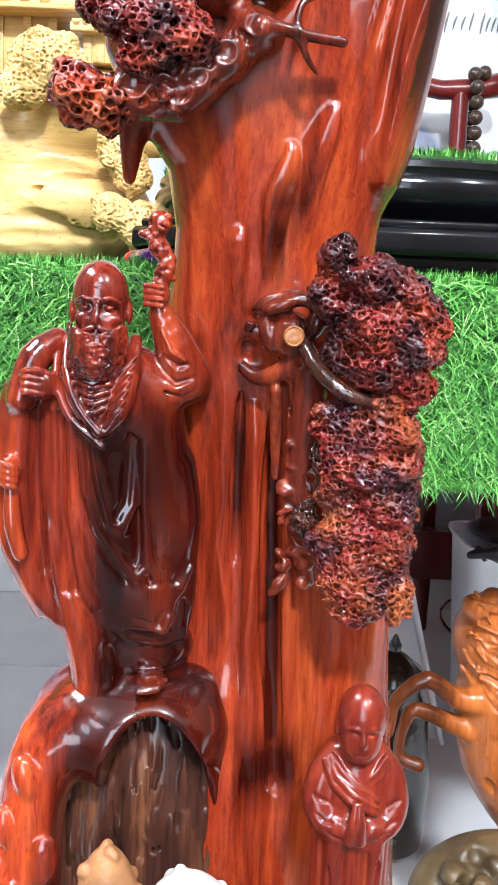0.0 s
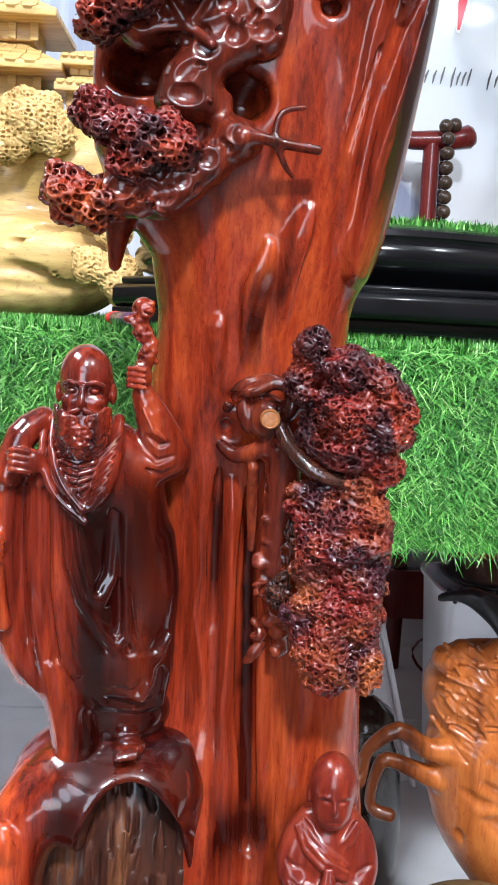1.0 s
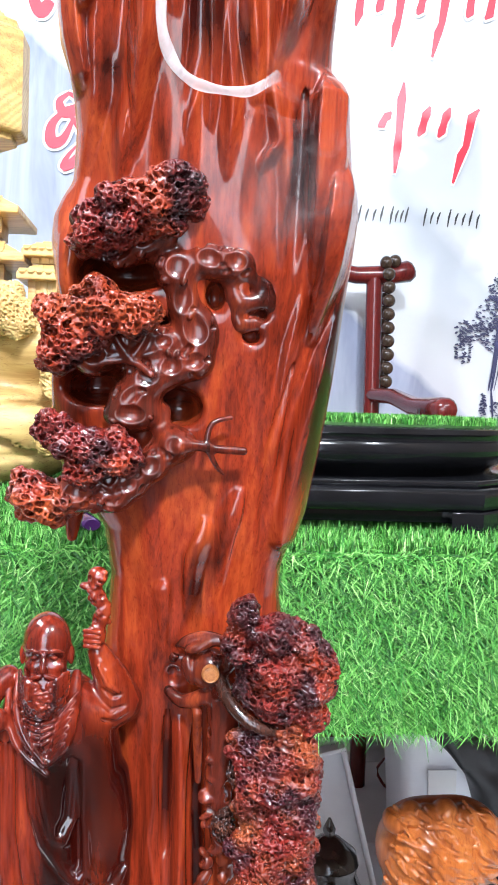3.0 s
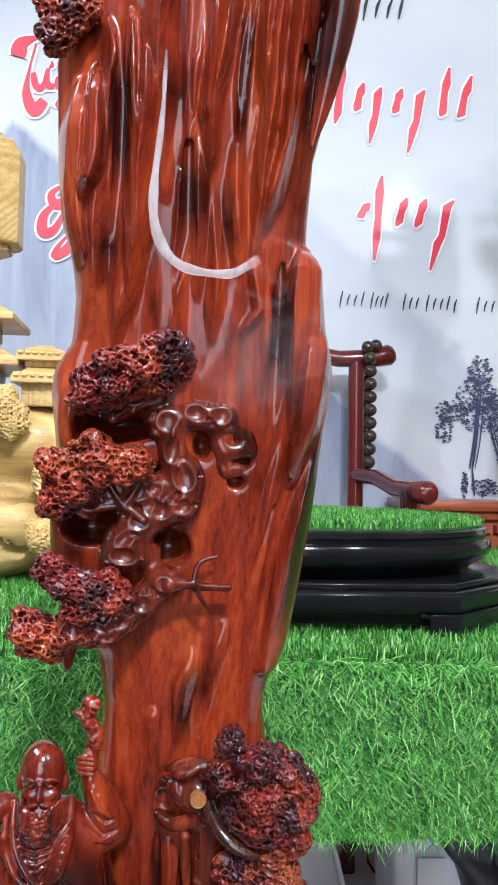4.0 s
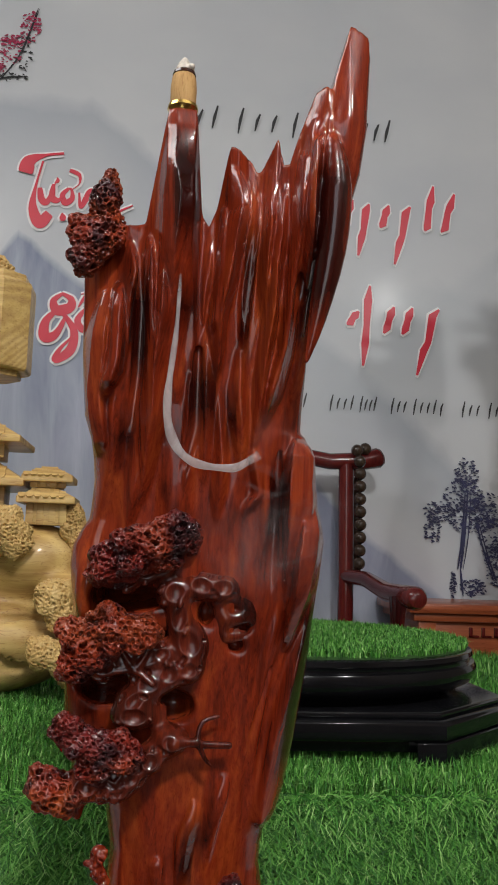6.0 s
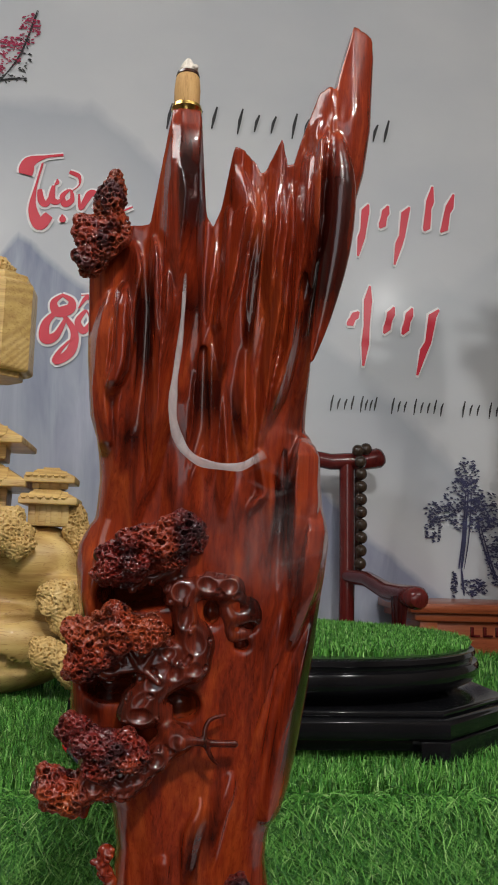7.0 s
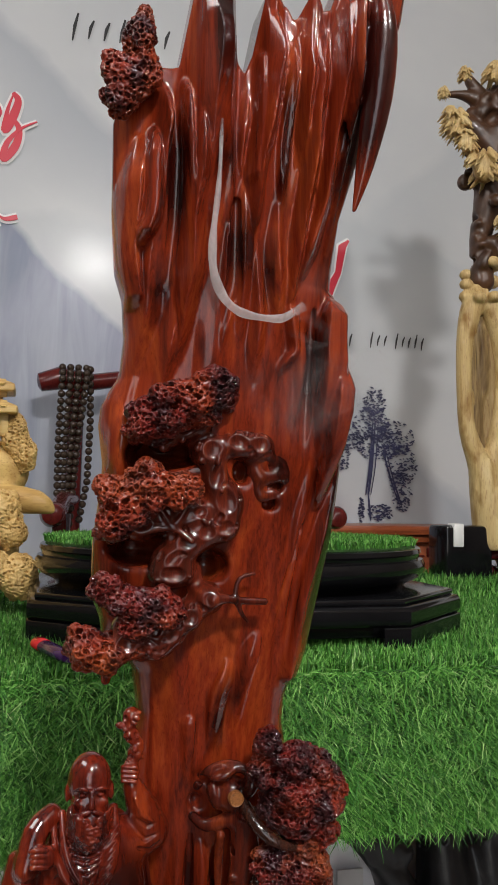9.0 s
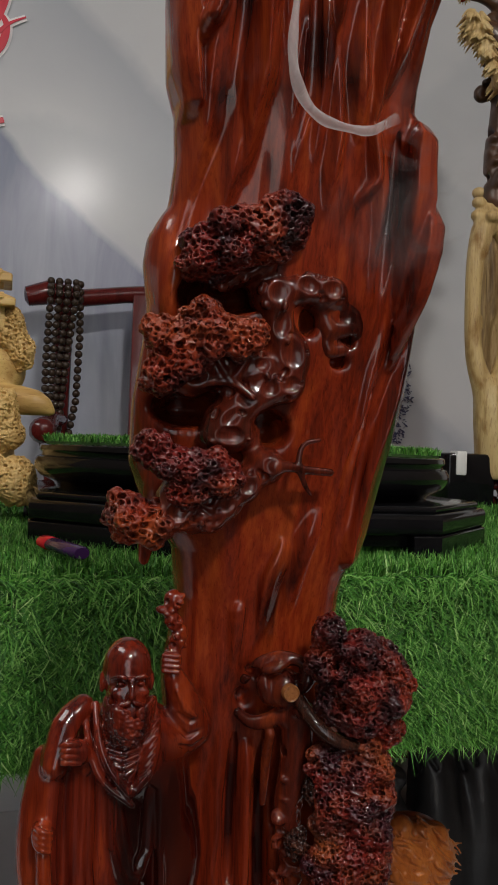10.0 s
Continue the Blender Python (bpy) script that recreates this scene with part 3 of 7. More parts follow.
# ---- carved rosewood incense sculpture ----
LEVELS = (0.44, 0.55, 0.62, 0.70, 0.76, 0.816, 0.838, 0.863, 0.890, 0.920, 0.938, 0.970, 1.020, 1.041, 1.053, 1.069, 1.093, 1.116, 1.131, 1.165, 1.215, 1.25, 1.29, 1.40)
LEFT = (0.030, 0.040, 0.058, 0.070, 0.068, 0.0625, 0.0656, 0.0672, 0.0630, 0.0420, 0.0350, 0.0346, 0.0397, 0.0354, 0.0366, 0.0464, 0.0481, 0.0462, 0.0411, 0.0380, 0.0369, 0.044, 0.05, 0.05)
EDGE_LEVELS = (0.44, 0.55, 0.62, 0.70, 0.76, 0.83, 0.852, 0.866, 0.874, 0.888, 0.901, 0.936, 0.987, 1.0095, 1.0385, 1.060, 1.0814, 1.1166, 1.1235, 1.1268, 1.1650, 1.1680, 1.1800, 1.2306, 1.2436, 1.2729, 1.2985, 1.3445, 1.40)
RIGHT = (0.205, 0.198, 0.190, 0.185, 0.180, 0.168, 0.164, 0.1640, 0.1655, 0.1720, 0.1761, 0.1815, 0.1868, 0.1888, 0.1926, 0.1942, 0.1882, 0.1818, 0.1785, 0.1747, 0.1752, 0.1750, 0.1775, 0.1870, 0.1895, 0.1966, 0.1993, 0.2012, 0.2012)
# broken skyline of the upper end
CREST_X = (0.030, 0.0369, 0.047, 0.0583, 0.065, 0.0727, 0.0837, 0.1006, 0.1063, 0.1108, 0.1153, 0.1205, 0.122, 0.1343, 0.1382, 0.1406, 0.1493, 0.153, 0.156, 0.1594, 0.1685, 0.1734, 0.1778, 0.1784, 0.1831, 0.1878, 0.1998, 0.2012)
CREST_Z = (1.18, 1.215, 1.238, 1.2449, 1.2447, 1.2459, 1.3132, 1.3148, 1.2532, 1.2453, 1.2572, 1.2888, 1.2928, 1.2866, 1.2786, 1.2795, 1.2966, 1.2800, 1.2790, 1.2922, 1.3184, 1.3213, 1.3193, 1.3246, 1.3428, 1.3612, 1.357, 1.345)
RIBS = []


def rib(path, height, left, right, steep, tip, tail):
    """A carved flake on the front: its crest as (x, z) from low to high, how proud it is, its two half widths, how steep its sides are, and how far it runs out above and below."""
    RIBS.append((path, height, left, right, steep, tip, tail))


rib(((0.0948, 1.1418), (0.0910, 1.1713), (0.0910, 1.2250), (0.0922, 1.2562), (0.0881, 1.2794), (0.0895, 1.2983)), 0.0185, 0.015, 0.015, 1, 0.002, 0.12)  # tall spike under the cup
rib(((0.0767, 1.0807), (0.0825, 1.1286), (0.0822, 1.1537), (0.0844, 1.1849), (0.0848, 1.2158)), 0.0189, 0.008, 0.01, 1, 0.03, 0.05)
rib(((0.0793, 1.1379), (0.0802, 1.1707), (0.0778, 1.2153), (0.0755, 1.2344)), 0.01215, 0.006, 0.004, 1.3, 0.01, 0.04)  # broken shoulder
rib(((0.0660, 1.1622), (0.0665, 1.1910), (0.0684, 1.2147), (0.0641, 1.2312)), 0.01755, 0.011, 0.0045, 1, 0.01, 0.05)
rib(((0.0544, 1.1429), (0.0580, 1.1556), (0.0588, 1.1696), (0.0590, 1.2065)), 0.0189, 0.009, 0.008, 1.4, 0.02, 0.008)  # split log, ending in hooked tips
rib(((0.0517, 1.1098), (0.0464, 1.1453), (0.0491, 1.1690), (0.0523, 1.2015)), 0.0135, 0.012, 0.008, 1.6, 0.03, 0.008)
rib(((0.0494, 1.0573), (0.0578, 1.1069), (0.0593, 1.1369), (0.0646, 1.1652)), 0.00945, 0.01, 0.01, 1, 0.05, 0.05)
rib(((0.0686, 1.0579), (0.0725, 1.0805), (0.0779, 1.1157)), 0.0081, 0.008, 0.008, 1, 0.03, 0.03)
rib(((0.1099, 1.1864), (0.1115, 1.2144), (0.1115, 1.2343)), 0.0108, 0.004, 0.004, 1.2, 0.006, 0.03)  # splinters of the middle
rib(((0.1163, 1.1790), (0.1181, 1.2086), (0.1183, 1.2333)), 0.0135, 0.006, 0.005, 1.2, 0.006, 0.008)
rib(((0.1180, 1.1555), (0.1196, 1.1910), (0.1257, 1.2245), (0.1301, 1.2524), (0.1265, 1.2750)), 0.0243, 0.011, 0.0065, 1, 0.004, 0.06)
rib(((0.1349, 1.1690), (0.1348, 1.2034), (0.1387, 1.2408), (0.1391, 1.2653)), 0.0135, 0.006, 0.005, 1, 0.006, 0.05)
rib(((0.1446, 1.1821), (0.1448, 1.2174), (0.1458, 1.2544), (0.1480, 1.2857)), 0.01755, 0.008, 0.005, 1, 0.004, 0.06)
rib(((0.1431, 1.1138), (0.1454, 1.1538), (0.1498, 1.1956), (0.1526, 1.2402), (0.1545, 1.2771)), 0.01755, 0.006, 0.007, 1, 0.004, 0.03)
rib(((0.1473, 1.1284), (0.1576, 1.1696), (0.1590, 1.2049), (0.1609, 1.2423), (0.1613, 1.2821)), 0.0189, 0.006, 0.009, 1.1, 0.01, 0.02)
rib(((0.1674, 1.1834), (0.1666, 1.2209), (0.1672, 1.2642), (0.1685, 1.2979)), 0.02025, 0.008, 0.006, 1.1, 0.01, 0.04)
rib(((0.1360, 1.1055), (0.1326, 1.1478), (0.1323, 1.1689)), 0.0108, 0.008, 0.008, 1, 0.04, 0.03)
rib(((0.1139, 1.0949), (0.1142, 1.1396), (0.1117, 1.1803)), 0.00675, 0.007, 0.007, 1, 0.04, 0.04)
rib(((0.1033, 1.0785), (0.1062, 1.1233), (0.1039, 1.1548)), 0.0081, 0.006, 0.006, 1, 0.04, 0.04)
rib(((0.1237, 1.0727), (0.1242, 1.1050), (0.1205, 1.1430)), 0.00675, 0.006, 0.005, 1, 0.04, 0.02)
rib(((0.1393, 1.0765), (0.1474, 1.0866), (0.1436, 1.1106)), 0.008, 0.004, 0.008, 1.2, 0.006, 0.01)  # pointed fins on the edge
rib(((0.1685, 1.0250), (0.1686, 1.0613), (0.1679, 1.0938), (0.1699, 1.1179)), 0.022, 0.005, 0.022, 2.2, 0.012, 0.06)
rib(((0.1684, 0.9951), (0.1737, 1.0285), (0.1749, 1.0615), (0.1767, 1.0851)), 0.029, 0.004, 0.018, 2, 0.024, 0.06)
rib(((0.1531, 1.0312), (0.1537, 1.0673), (0.1524, 1.0997)), 0.006, 0.006, 0.005, 1.5, 0.02, 0.05)
rib(((0.1611, 0.8826), (0.1619, 0.9007), (0.1656, 0.9328), (0.1726, 0.9635), (0.1814, 0.9999), (0.1858, 1.0231)), 0.011, 0.007, 0.022, 1, 0.05, 0.006)  # red band that ends in a rounded heel
rib(((0.1495, 0.9109), (0.1520, 0.9449), (0.1579, 0.9797), (0.1646, 1.0151)), 0.006, 0.006, 0.006, 1, 0.05, 0.03)
rib(((0.1285, 0.8600), (0.1330, 0.8880), (0.1385, 0.9120)), 0.006, 0.013, 0.003, 1.6, 0.015, 0.04)  # leaf-shaped flakes of the middle
rib(((0.1097, 0.8415), (0.1094, 0.8551), (0.1112, 0.8770), (0.1181, 0.8954)), 0.006, 0.003, 0.012, 1.6, 0.015, 0.04)
rib(((0.0988, 0.8187), (0.0993, 0.8360), (0.0994, 0.8599)), 0.005, 0.01, 0.0035, 1.6, 0.006, 0.05)
rib(((0.0719, 0.8060), (0.0719, 0.8503), (0.0733, 0.8944)), 0.004, 0.016, 0.016, 1, 0.06, 0.08)
rib(((0.1011, 0.6257), (0.0980, 0.6729), (0.0928, 0.7080), (0.0953, 0.7314), (0.0927, 0.7879)), 0.004, 0.008, 0.007, 1, 0.05, 0.06)  # fluted foot
rib(((0.1158, 0.5761), (0.1103, 0.6533), (0.1116, 0.7030), (0.1081, 0.7795)), 0.006, 0.006, 0.0055, 1.2, 0.02, 0.05)
rib(((0.1375, 0.5768), (0.1311, 0.6541), (0.1268, 0.7264)), 0.005, 0.006, 0.006, 1.2, 0.01, 0.05)
rib(((0.1483, 0.5772), (0.1406, 0.6756), (0.1358, 0.7375)), 0.006, 0.008, 0.008, 1, 0.04, 0.05)
rib(((0.1762, 0.5574), (0.1665, 0.6281), (0.1581, 0.6827)), 0.006, 0.016, 0.016, 1, 0.06, 0.05)
rib(((0.1204, 0.7881), (0.1183, 0.8084), (0.1139, 0.8251)), 0.006, 0.007, 0.007, 1.2, 0.02, 0.02)


def middle(z):
    """How far back the trunk's widest line lies at a height: it leans forward towards its top."""
    return np.interp(z, (0.55, 0.75, 0.85, 1.0, 1.15, 1.3), (0.480, 0.475, 0.460, 0.425, 0.396, 0.366))


def front(x, z, sink=0.0):
    """The trunk's front skin."""
    l, r = np.interp(z, LEVELS, LEFT), np.interp(z, EDGE_LEVELS, RIGHT)
    u = min(abs((x - (l + r) / 2) / ((r - l) / 2)), 0.98)
    return float(middle(z) - 0.026 * math.sqrt(1 - u ** 3) + sink)


sculpture = thing("incense_sculpture", (0.11, 0.46, 0.45), "tall polished red rosewood backflow incense carving with porous burls", "sculpture")

trunk = Clay((0.0, 0.300, 0.44), (0.225, 0.54, 1.40), (0.0010, 0.0010, 0.0018))


def trunk_body(x, y, z):
    l = np.interp(z, LEVELS, LEFT).astype(np.float32)
    r = np.interp(z, EDGE_LEVELS, RIGHT).astype(np.float32)
    yc = (middle(z) - 0.030 * np.clip((x - 0.140) / 0.035, 0, 1) * np.clip((z - 1.14) / 0.10, 0, 1)).astype(np.float32)
    u = np.abs(x - (l + r) / 2) / ((r - l) / 2)
    proud = 0.0010 * np.sin(x * 170 + 2.5 * np.sin(z * 13) + 1.3) + 0.0008 * np.sin(z * 30 + x * 70) + 0.0004 * np.sin(z * 71 - x * 190)
    for n, (path, height, left, right, steep, tip, tail) in enumerate(RIBS):
        zs = [p[1] for p in path]
        at = np.interp(z, zs, [p[0] for p in path]) + 0.0006 * np.sin(z * 41 + n * 2.3) + 0.00025 * np.sin(z * 133 + n)
        grow = np.clip((zs[-1] + (0.025 if zs[-1] > 1.22 and tip < 0.007 else 0.004) - z) / tip, 0, 1) ** 0.6 * np.clip((z - zs[0] + 0.004) / tail, 0, 1) ** 0.7
        taper = 0.30 + 0.70 * grow
        side = np.clip(1 - np.abs(x - at) / (np.where(x < at, left, right) * taper), 0, 1)
        side = np.minimum(1, side * steep)
        proud = np.maximum(proud, height * grow * side * (0.9 + 0.1 * np.sin(z * 57 + n * 1.7)))
    fibre = np.clip((x - 0.138) / 0.006, 0, 1) * np.clip((0.176 - x) / 0.004, 0, 1) * np.clip((z - 1.12) / 0.04, 0, 1)
    proud = proud + fibre * (0.0006 * np.sin(x * 1100 + 5 * np.sin(z * 19)) + 0.0005 * np.sin(x * 620 + 4 * np.sin(z * 11 + 1)))
    proud = proud.astype(np.float32)
    top = np.interp(x, CREST_X, CREST_Z).astype(np.float32)
    proud = proud * np.clip((top - z) / 0.045, 0.25, 1).astype(np.float32)
    slim = (np.clip((top - z) / 0.09, 0.0, 1.0) * 0.6 + 0.4).astype(np.float32)
    dy = y - yc
    dy = np.where(dy < 0, np.minimum(dy + proud, 0), dy)
    dy = np.abs(dy) / (np.where(y < yc, np.float32(0.026), np.float32(0.050)) * slim)
    q = np.sqrt(u ** 3 + dy * dy)
    return np.maximum((q - 1) * np.float32(0.03), (z - top) * np.float32(0.4))


trunk.join(trunk_body, (0.0, 0.300, 0.44), (0.225, 0.54, 1.40), 0.0)


# dark blade that hangs in front of the tall fin, and the split end beside it
trunk.strand(((0.1700, 0.336, 1.30, 0.0030), (0.1685, 0.340, 1.25, 0.0050), (0.1640, 0.346, 1.19, 0.0030)), 0.002, True)
trunk.strand(((0.1665, 0.332, 1.158, 0.0012), (0.1720, 0.330, 1.183, 0.0050), (0.1785, 0.328, 1.222, 0.0085), (0.1805, 0.326, 1.258, 0.0088), (0.1785, 0.326, 1.282, 0.0055), (0.1775, 0.327, 1.291, 0.0020)), 0.001)
trunk.blob((0.170, 0.322, 1.300), (0.005, 0.006, 0.016), 0.003, True, -15)
trunk.blob((0.181, 0.318, 1.302), (0.0035, 0.005, 0.012), 0.003, True, -10)
# pod on the middle of the edge at the other side
trunk.blob((0.048, 0.412, 1.032), (0.0095, 0.020, 0.030), 0.005)
trunk.strand(((0.048, 0.386, 1.20, 0.005), (0.050, 0.383, 1.15, 0.0075), (0.053, 0.386, 1.122, 0.006)), 0.002)
# hanging splinter under the lowest burl
trunk.strand(((0.054, 0.432, 0.925, 0.012), (0.048, 0.440, 0.905, 0.007), (0.0458, 0.444, 0.884, 0.0030)), 0.005)
# deep grooves
for points, sink in (
    (((0.1595, 1.1150, 0.002), (0.1590, 1.0700, 0.0055), (0.1580, 1.0100, 0.003)), 0.0),
    (((0.1700, 1.0150, 0.0015), (0.1640, 0.9700, 0.0030), (0.1590, 0.9300, 0.0030), (0.1560, 0.8950, 0.0015)), 0.0),
    (((0.0700, 1.2238, 0.002), (0.0728, 1.1929, 0.004), (0.0723, 1.1550, 0.004), (0.0681, 1.1036, 0.002)), 0.0),
    (((0.1374, 1.2438, 0.002), (0.1349, 1.2091, 0.004), (0.1322, 1.1709, 0.003)), 0.0),
    (((0.1077, 1.1696, 0.003), (0.1080, 1.1247, 0.005), (0.0998, 1.0855, 0.003)), 0.0),
    (((0.1610, 0.9806, 0.002), (0.1518, 0.9376, 0.003), (0.1500, 0.9110, 0.003), (0.1493, 0.8861, 0.003)), 0.0),
    (((0.1018, 0.7877, 0.002), (0.1009, 0.7456, 0.004), (0.1023, 0.7011, 0.003)), 0.0),
    (((0.1183, 0.7792, 0.003), (0.1185, 0.7312, 0.0055), (0.1220, 0.6518, 0.006), (0.1272, 0.5738, 0.006)), 0.0),
):
    trunk.ridge(points, 0.0015, True, sink)
# hollows behind the burls and round the knot
hollow_rng = random.Random(91)
for c, r in (
    ((0.078, 0.398, 1.026), (0.024, 0.032, 0.009)), ((0.060, 0.404, 0.966), (0.020, 0.030, 0.009)), ((0.101, 0.404, 0.957), (0.013, 0.024, 0.009)), ((0.086, 0.396, 0.991), (0.016, 0.028, 0.010)),
    ((0.120, 0.395, 1.0145), (0.0055, 0.020, 0.0075)), ((0.1417, 0.396, 1.0185), (0.0052, 0.012, 0.0042)), ((0.1423, 0.398, 1.0060), (0.0055, 0.012, 0.0040)), ((0.1390, 0.402, 0.9950), (0.0050, 0.010, 0.0036)),
    ((0.104, 0.436, 0.808), (0.005, 0.012, 0.005)), ((0.108, 0.436, 0.823), (0.004, 0.010, 0.003)), ((0.120, 0.428, 0.836), (0.014, 0.006, 0.008)),
):
    for k in range(4 if r[0] > 0.012 else 1):
        o = [hollow_rng.uniform(-0.45, 0.45) for _ in range(3)] if k else (0, 0, 0)
        trunk.blob((c[0] + o[0] * r[0], c[1], c[2] + o[1] * r[2]), (r[0] * (0.9 if k == 0 else 0.65), r[1] * (1 - 0.12 * k), r[2] * (1.0 if k == 0 else 0.9)), 0.005, True, o[2] * 60)
# flare of the foot
trunk.strand(((0.100, 0.462, 0.62, 0.014), (0.098, 0.455, 0.52, 0.020), (0.098, 0.450, 0.45, 0.026)), 0.02)
trunk.strand(((0.175, 0.455, 0.58, 0.012), (0.180, 0.450, 0.45, 0.022)), 0.02)
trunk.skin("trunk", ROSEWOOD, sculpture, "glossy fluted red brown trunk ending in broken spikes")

# rock-like root that the elder stands on: a polished shell, cut open to the rough heartwood
rock = Clay((-0.065, 0.36, 0.44), (0.115, 0.53, 0.67), 0.0012)
rock.blob((0.050, 0.456, 0.610), (0.052, 0.046, 0.034), 0.006)
rock.strand(((0.030, 0.436, 0.622, 0.016), (0.014, 0.430, 0.606, 0.018), (0.006, 0.425, 0.575, 0.018), (0.003, 0.422, 0.53, 0.018), (-0.004, 0.422, 0.45, 0.020)), 0.010)
rock.strand(((0.084, 0.452, 0.628, 0.012), (0.094, 0.452, 0.56, 0.012), (0.096, 0.450, 0.45, 0.014)), 0.010)
rock.blob((0.069, 0.395, 0.550), (0.034, 0.085, 0.082), 0.002, True, 4)
rock.blob((0.034, 0.395, 0.530), (0.016, 0.055, 0.070), 0.004, True, 6)
for x, z, rx, rz, lean in ((0.006, 0.598, 0.007, 0.013, 18), (0.013, 0.556, 0.009, 0.015, -8), (-0.004, 0.572, 0.006, 0.012, 10), (0.002, 0.535, 0.007, 0.014, 20), (-0.009, 0.548, 0.006, 0.013, 0), (0.012, 0.520, 0.008, 0.015, 0), (-0.008, 0.515, 0.008, 0.014, 12), (0.004, 0.490, 0.009, 0.015, -10)):
    rock.blob((x, rock.surface(x, z, 0.42) + 0.0015, z), (rx, 0.0055, rz), 0.0008, False, lean)
rock.skin("root_rock", ROCKWOOD, sculpture, "dark red polished root like a rock, cut open")
core = Clay((0.0, 0.40, 0.44), (0.11, 0.52, 0.65), 0.0011)
core.blob((0.064, 0.466, 0.530), (0.042, 0.040, 0.112), 0.004)
core.blob((0.036, 0.480, 0.530), (0.048, 0.036, 0.098), 0.004)
rng = random.Random(9)
for k in range(230):
    x, z = rng.uniform(0.018, 0.100), rng.uniform(0.455, 0.632)
    core.blob((x, core.surface(x, z, 0.47) + 0.0005, z), (rng.uniform(0.0008, 0.0026), 0.0018, rng.uniform(0.005, 0.020)), 0.001, k % 2 == 0, rng.uniform(-8, 8))
core.skin("heartwood_core", COREWOOD, sculpture, "rough brown heartwood inside the cut root")


# porous burls
def burl(blobs, mat, seed, cell=0.0035, label="", wall=0.10, lumps=18):
    lo = [min(b[i] - b[3 + i] for b in blobs) - 0.006 for i in range(3)]
    hi = [max(b[i] + b[3 + i] for b in blobs) + 0.006 for i in range(3)]
    clay = Clay(lo, hi, 0.0007)
    rng = random.Random(seed)
    for x, y, z, rx, ry, rz in blobs:
        clay.blob((x, y, z), (rx, ry, rz), 0.004)
        for _ in range(lumps):
            a, b = rng.uniform(0, 6.28), rng.uniform(-1, 1)
            c = math.sqrt(1 - b * b)
            s = rng.uniform(0.12, 0.42)
            clay.blob((x + rx * 0.9 * c * math.cos(a), y + ry * 0.9 * c * math.sin(a), z + rz * 0.9 * b), (rx * s + 0.0012, ry * s + 0.0012, rz * s + 0.0012), 0.0015)
        for _ in range(9):
            a, b = rng.uniform(0, 6.28), rng.uniform(-0.8, 0.8)
            clay.blob((x + rx * math.cos(a), y - ry * 0.8 * rng.random(), z + rz * b), (rx * 0.16, ry * 0.3, rz * 0.16), 0.0015, True)
    clay.f += clay.everywhere(lambda x, y, z: 0.0005 * np.sin(700 * x + 3 * np.sin(500 * z)) * np.sin(800 * z + 2 * np.sin(600 * y)) + 0.0002 * np.sin(1700 * x + 1500 * y) * np.sin(1600 * z - 900 * y))
    clay.honeycomb(cell, cell * wall, cell * 0.8, seed)
    return clay.skin("burl", mat, sculpture, label, None, trunk)


burl(((0.068, 0.386, 1.043, 0.016, 0.014, 0.012), (0.080, 0.382, 1.055, 0.015, 0.014, 0.012), (0.096, 0.382, 1.060, 0.015, 0.014, 0.013), (0.106, 0.386, 1.060, 0.009, 0.010, 0.009), (0.058, 0.388, 1.037, 0.009, 0.011, 0.008), (0.090, 0.388, 1.046, 0.012, 0.012, 0.008)), BURL, 3, label="dark red porous burl with honeycomb pores")
burl(((0.050, 0.390, 0.992, 0.015, 0.013, 0.014), (0.062, 0.386, 1.005, 0.015, 0.012, 0.012), (0.080, 0.388, 1.002, 0.013, 0.012, 0.011), (0.044, 0.392, 0.980, 0.010, 0.010, 0.008), (0.041, 0.392, 1.003, 0.008, 0.010, 0.008)), BURL_PALE, 5, label="red orange porous burl with honeycomb pores")
burl(((0.052, 0.394, 0.938, 0.013, 0.013, 0.009), (0.068, 0.392, 0.934, 0.014, 0.013, 0.011), (0.041, 0.398, 0.946, 0.009, 0.010, 0.007), (0.078, 0.394, 0.930, 0.008, 0.010, 0.009), (0.058, 0.394, 0.923, 0.010, 0.010, 0.008)), BURL, 8, label="red porous burl overhanging the trunk")
burl(((0.030, 0.402, 0.912, 0.012, 0.012, 0.012), (0.043, 0.400, 0.908, 0.011, 0.011, 0.010)), BURL_PALE, 9, 0.0048, label="red orange porous burl overhanging the trunk")
burl(((0.050, 0.360, 1.254, 0.0078, 0.009, 0.016), (0.039, 0.362, 1.236, 0.0115, 0.010, 0.010), (0.052, 0.364, 1.236, 0.009, 0.010, 0.011), (0.040, 0.362, 1.220, 0.010, 0.009, 0.009), (0.046, 0.360, 1.228, 0.009, 0.009, 0.008)), BURL_PALE, 11, 0.0036, "brown porous burl perched on the broken shoulder")
burl(((0.140, 0.404, 0.851, 0.008, 0.010, 0.009), (0.137, 0.406, 0.834, 0.008, 0.010, 0.009), (0.158, 0.402, 0.841, 0.014, 0.013, 0.009), (0.172, 0.404, 0.832, 0.011, 0.014, 0.010), (0.160, 0.400, 0.822, 0.018, 0.014, 0.010), (0.175, 0.404, 0.813, 0.012, 0.013, 0.011), (0.162, 0.404, 0.806, 0.014, 0.012, 0.009), (0.176, 0.408, 0.798, 0.009, 0.011, 0.009), (0.186, 0.408, 0.820, 0.006, 0.009, 0.010), (0.150, 0.408, 0.812, 0.012, 0.010, 0.012), (0.164, 0.408, 0.822, 0.020, 0.010, 0.024)), BURL, 13, label="crimson porous burl with honeycomb pores")
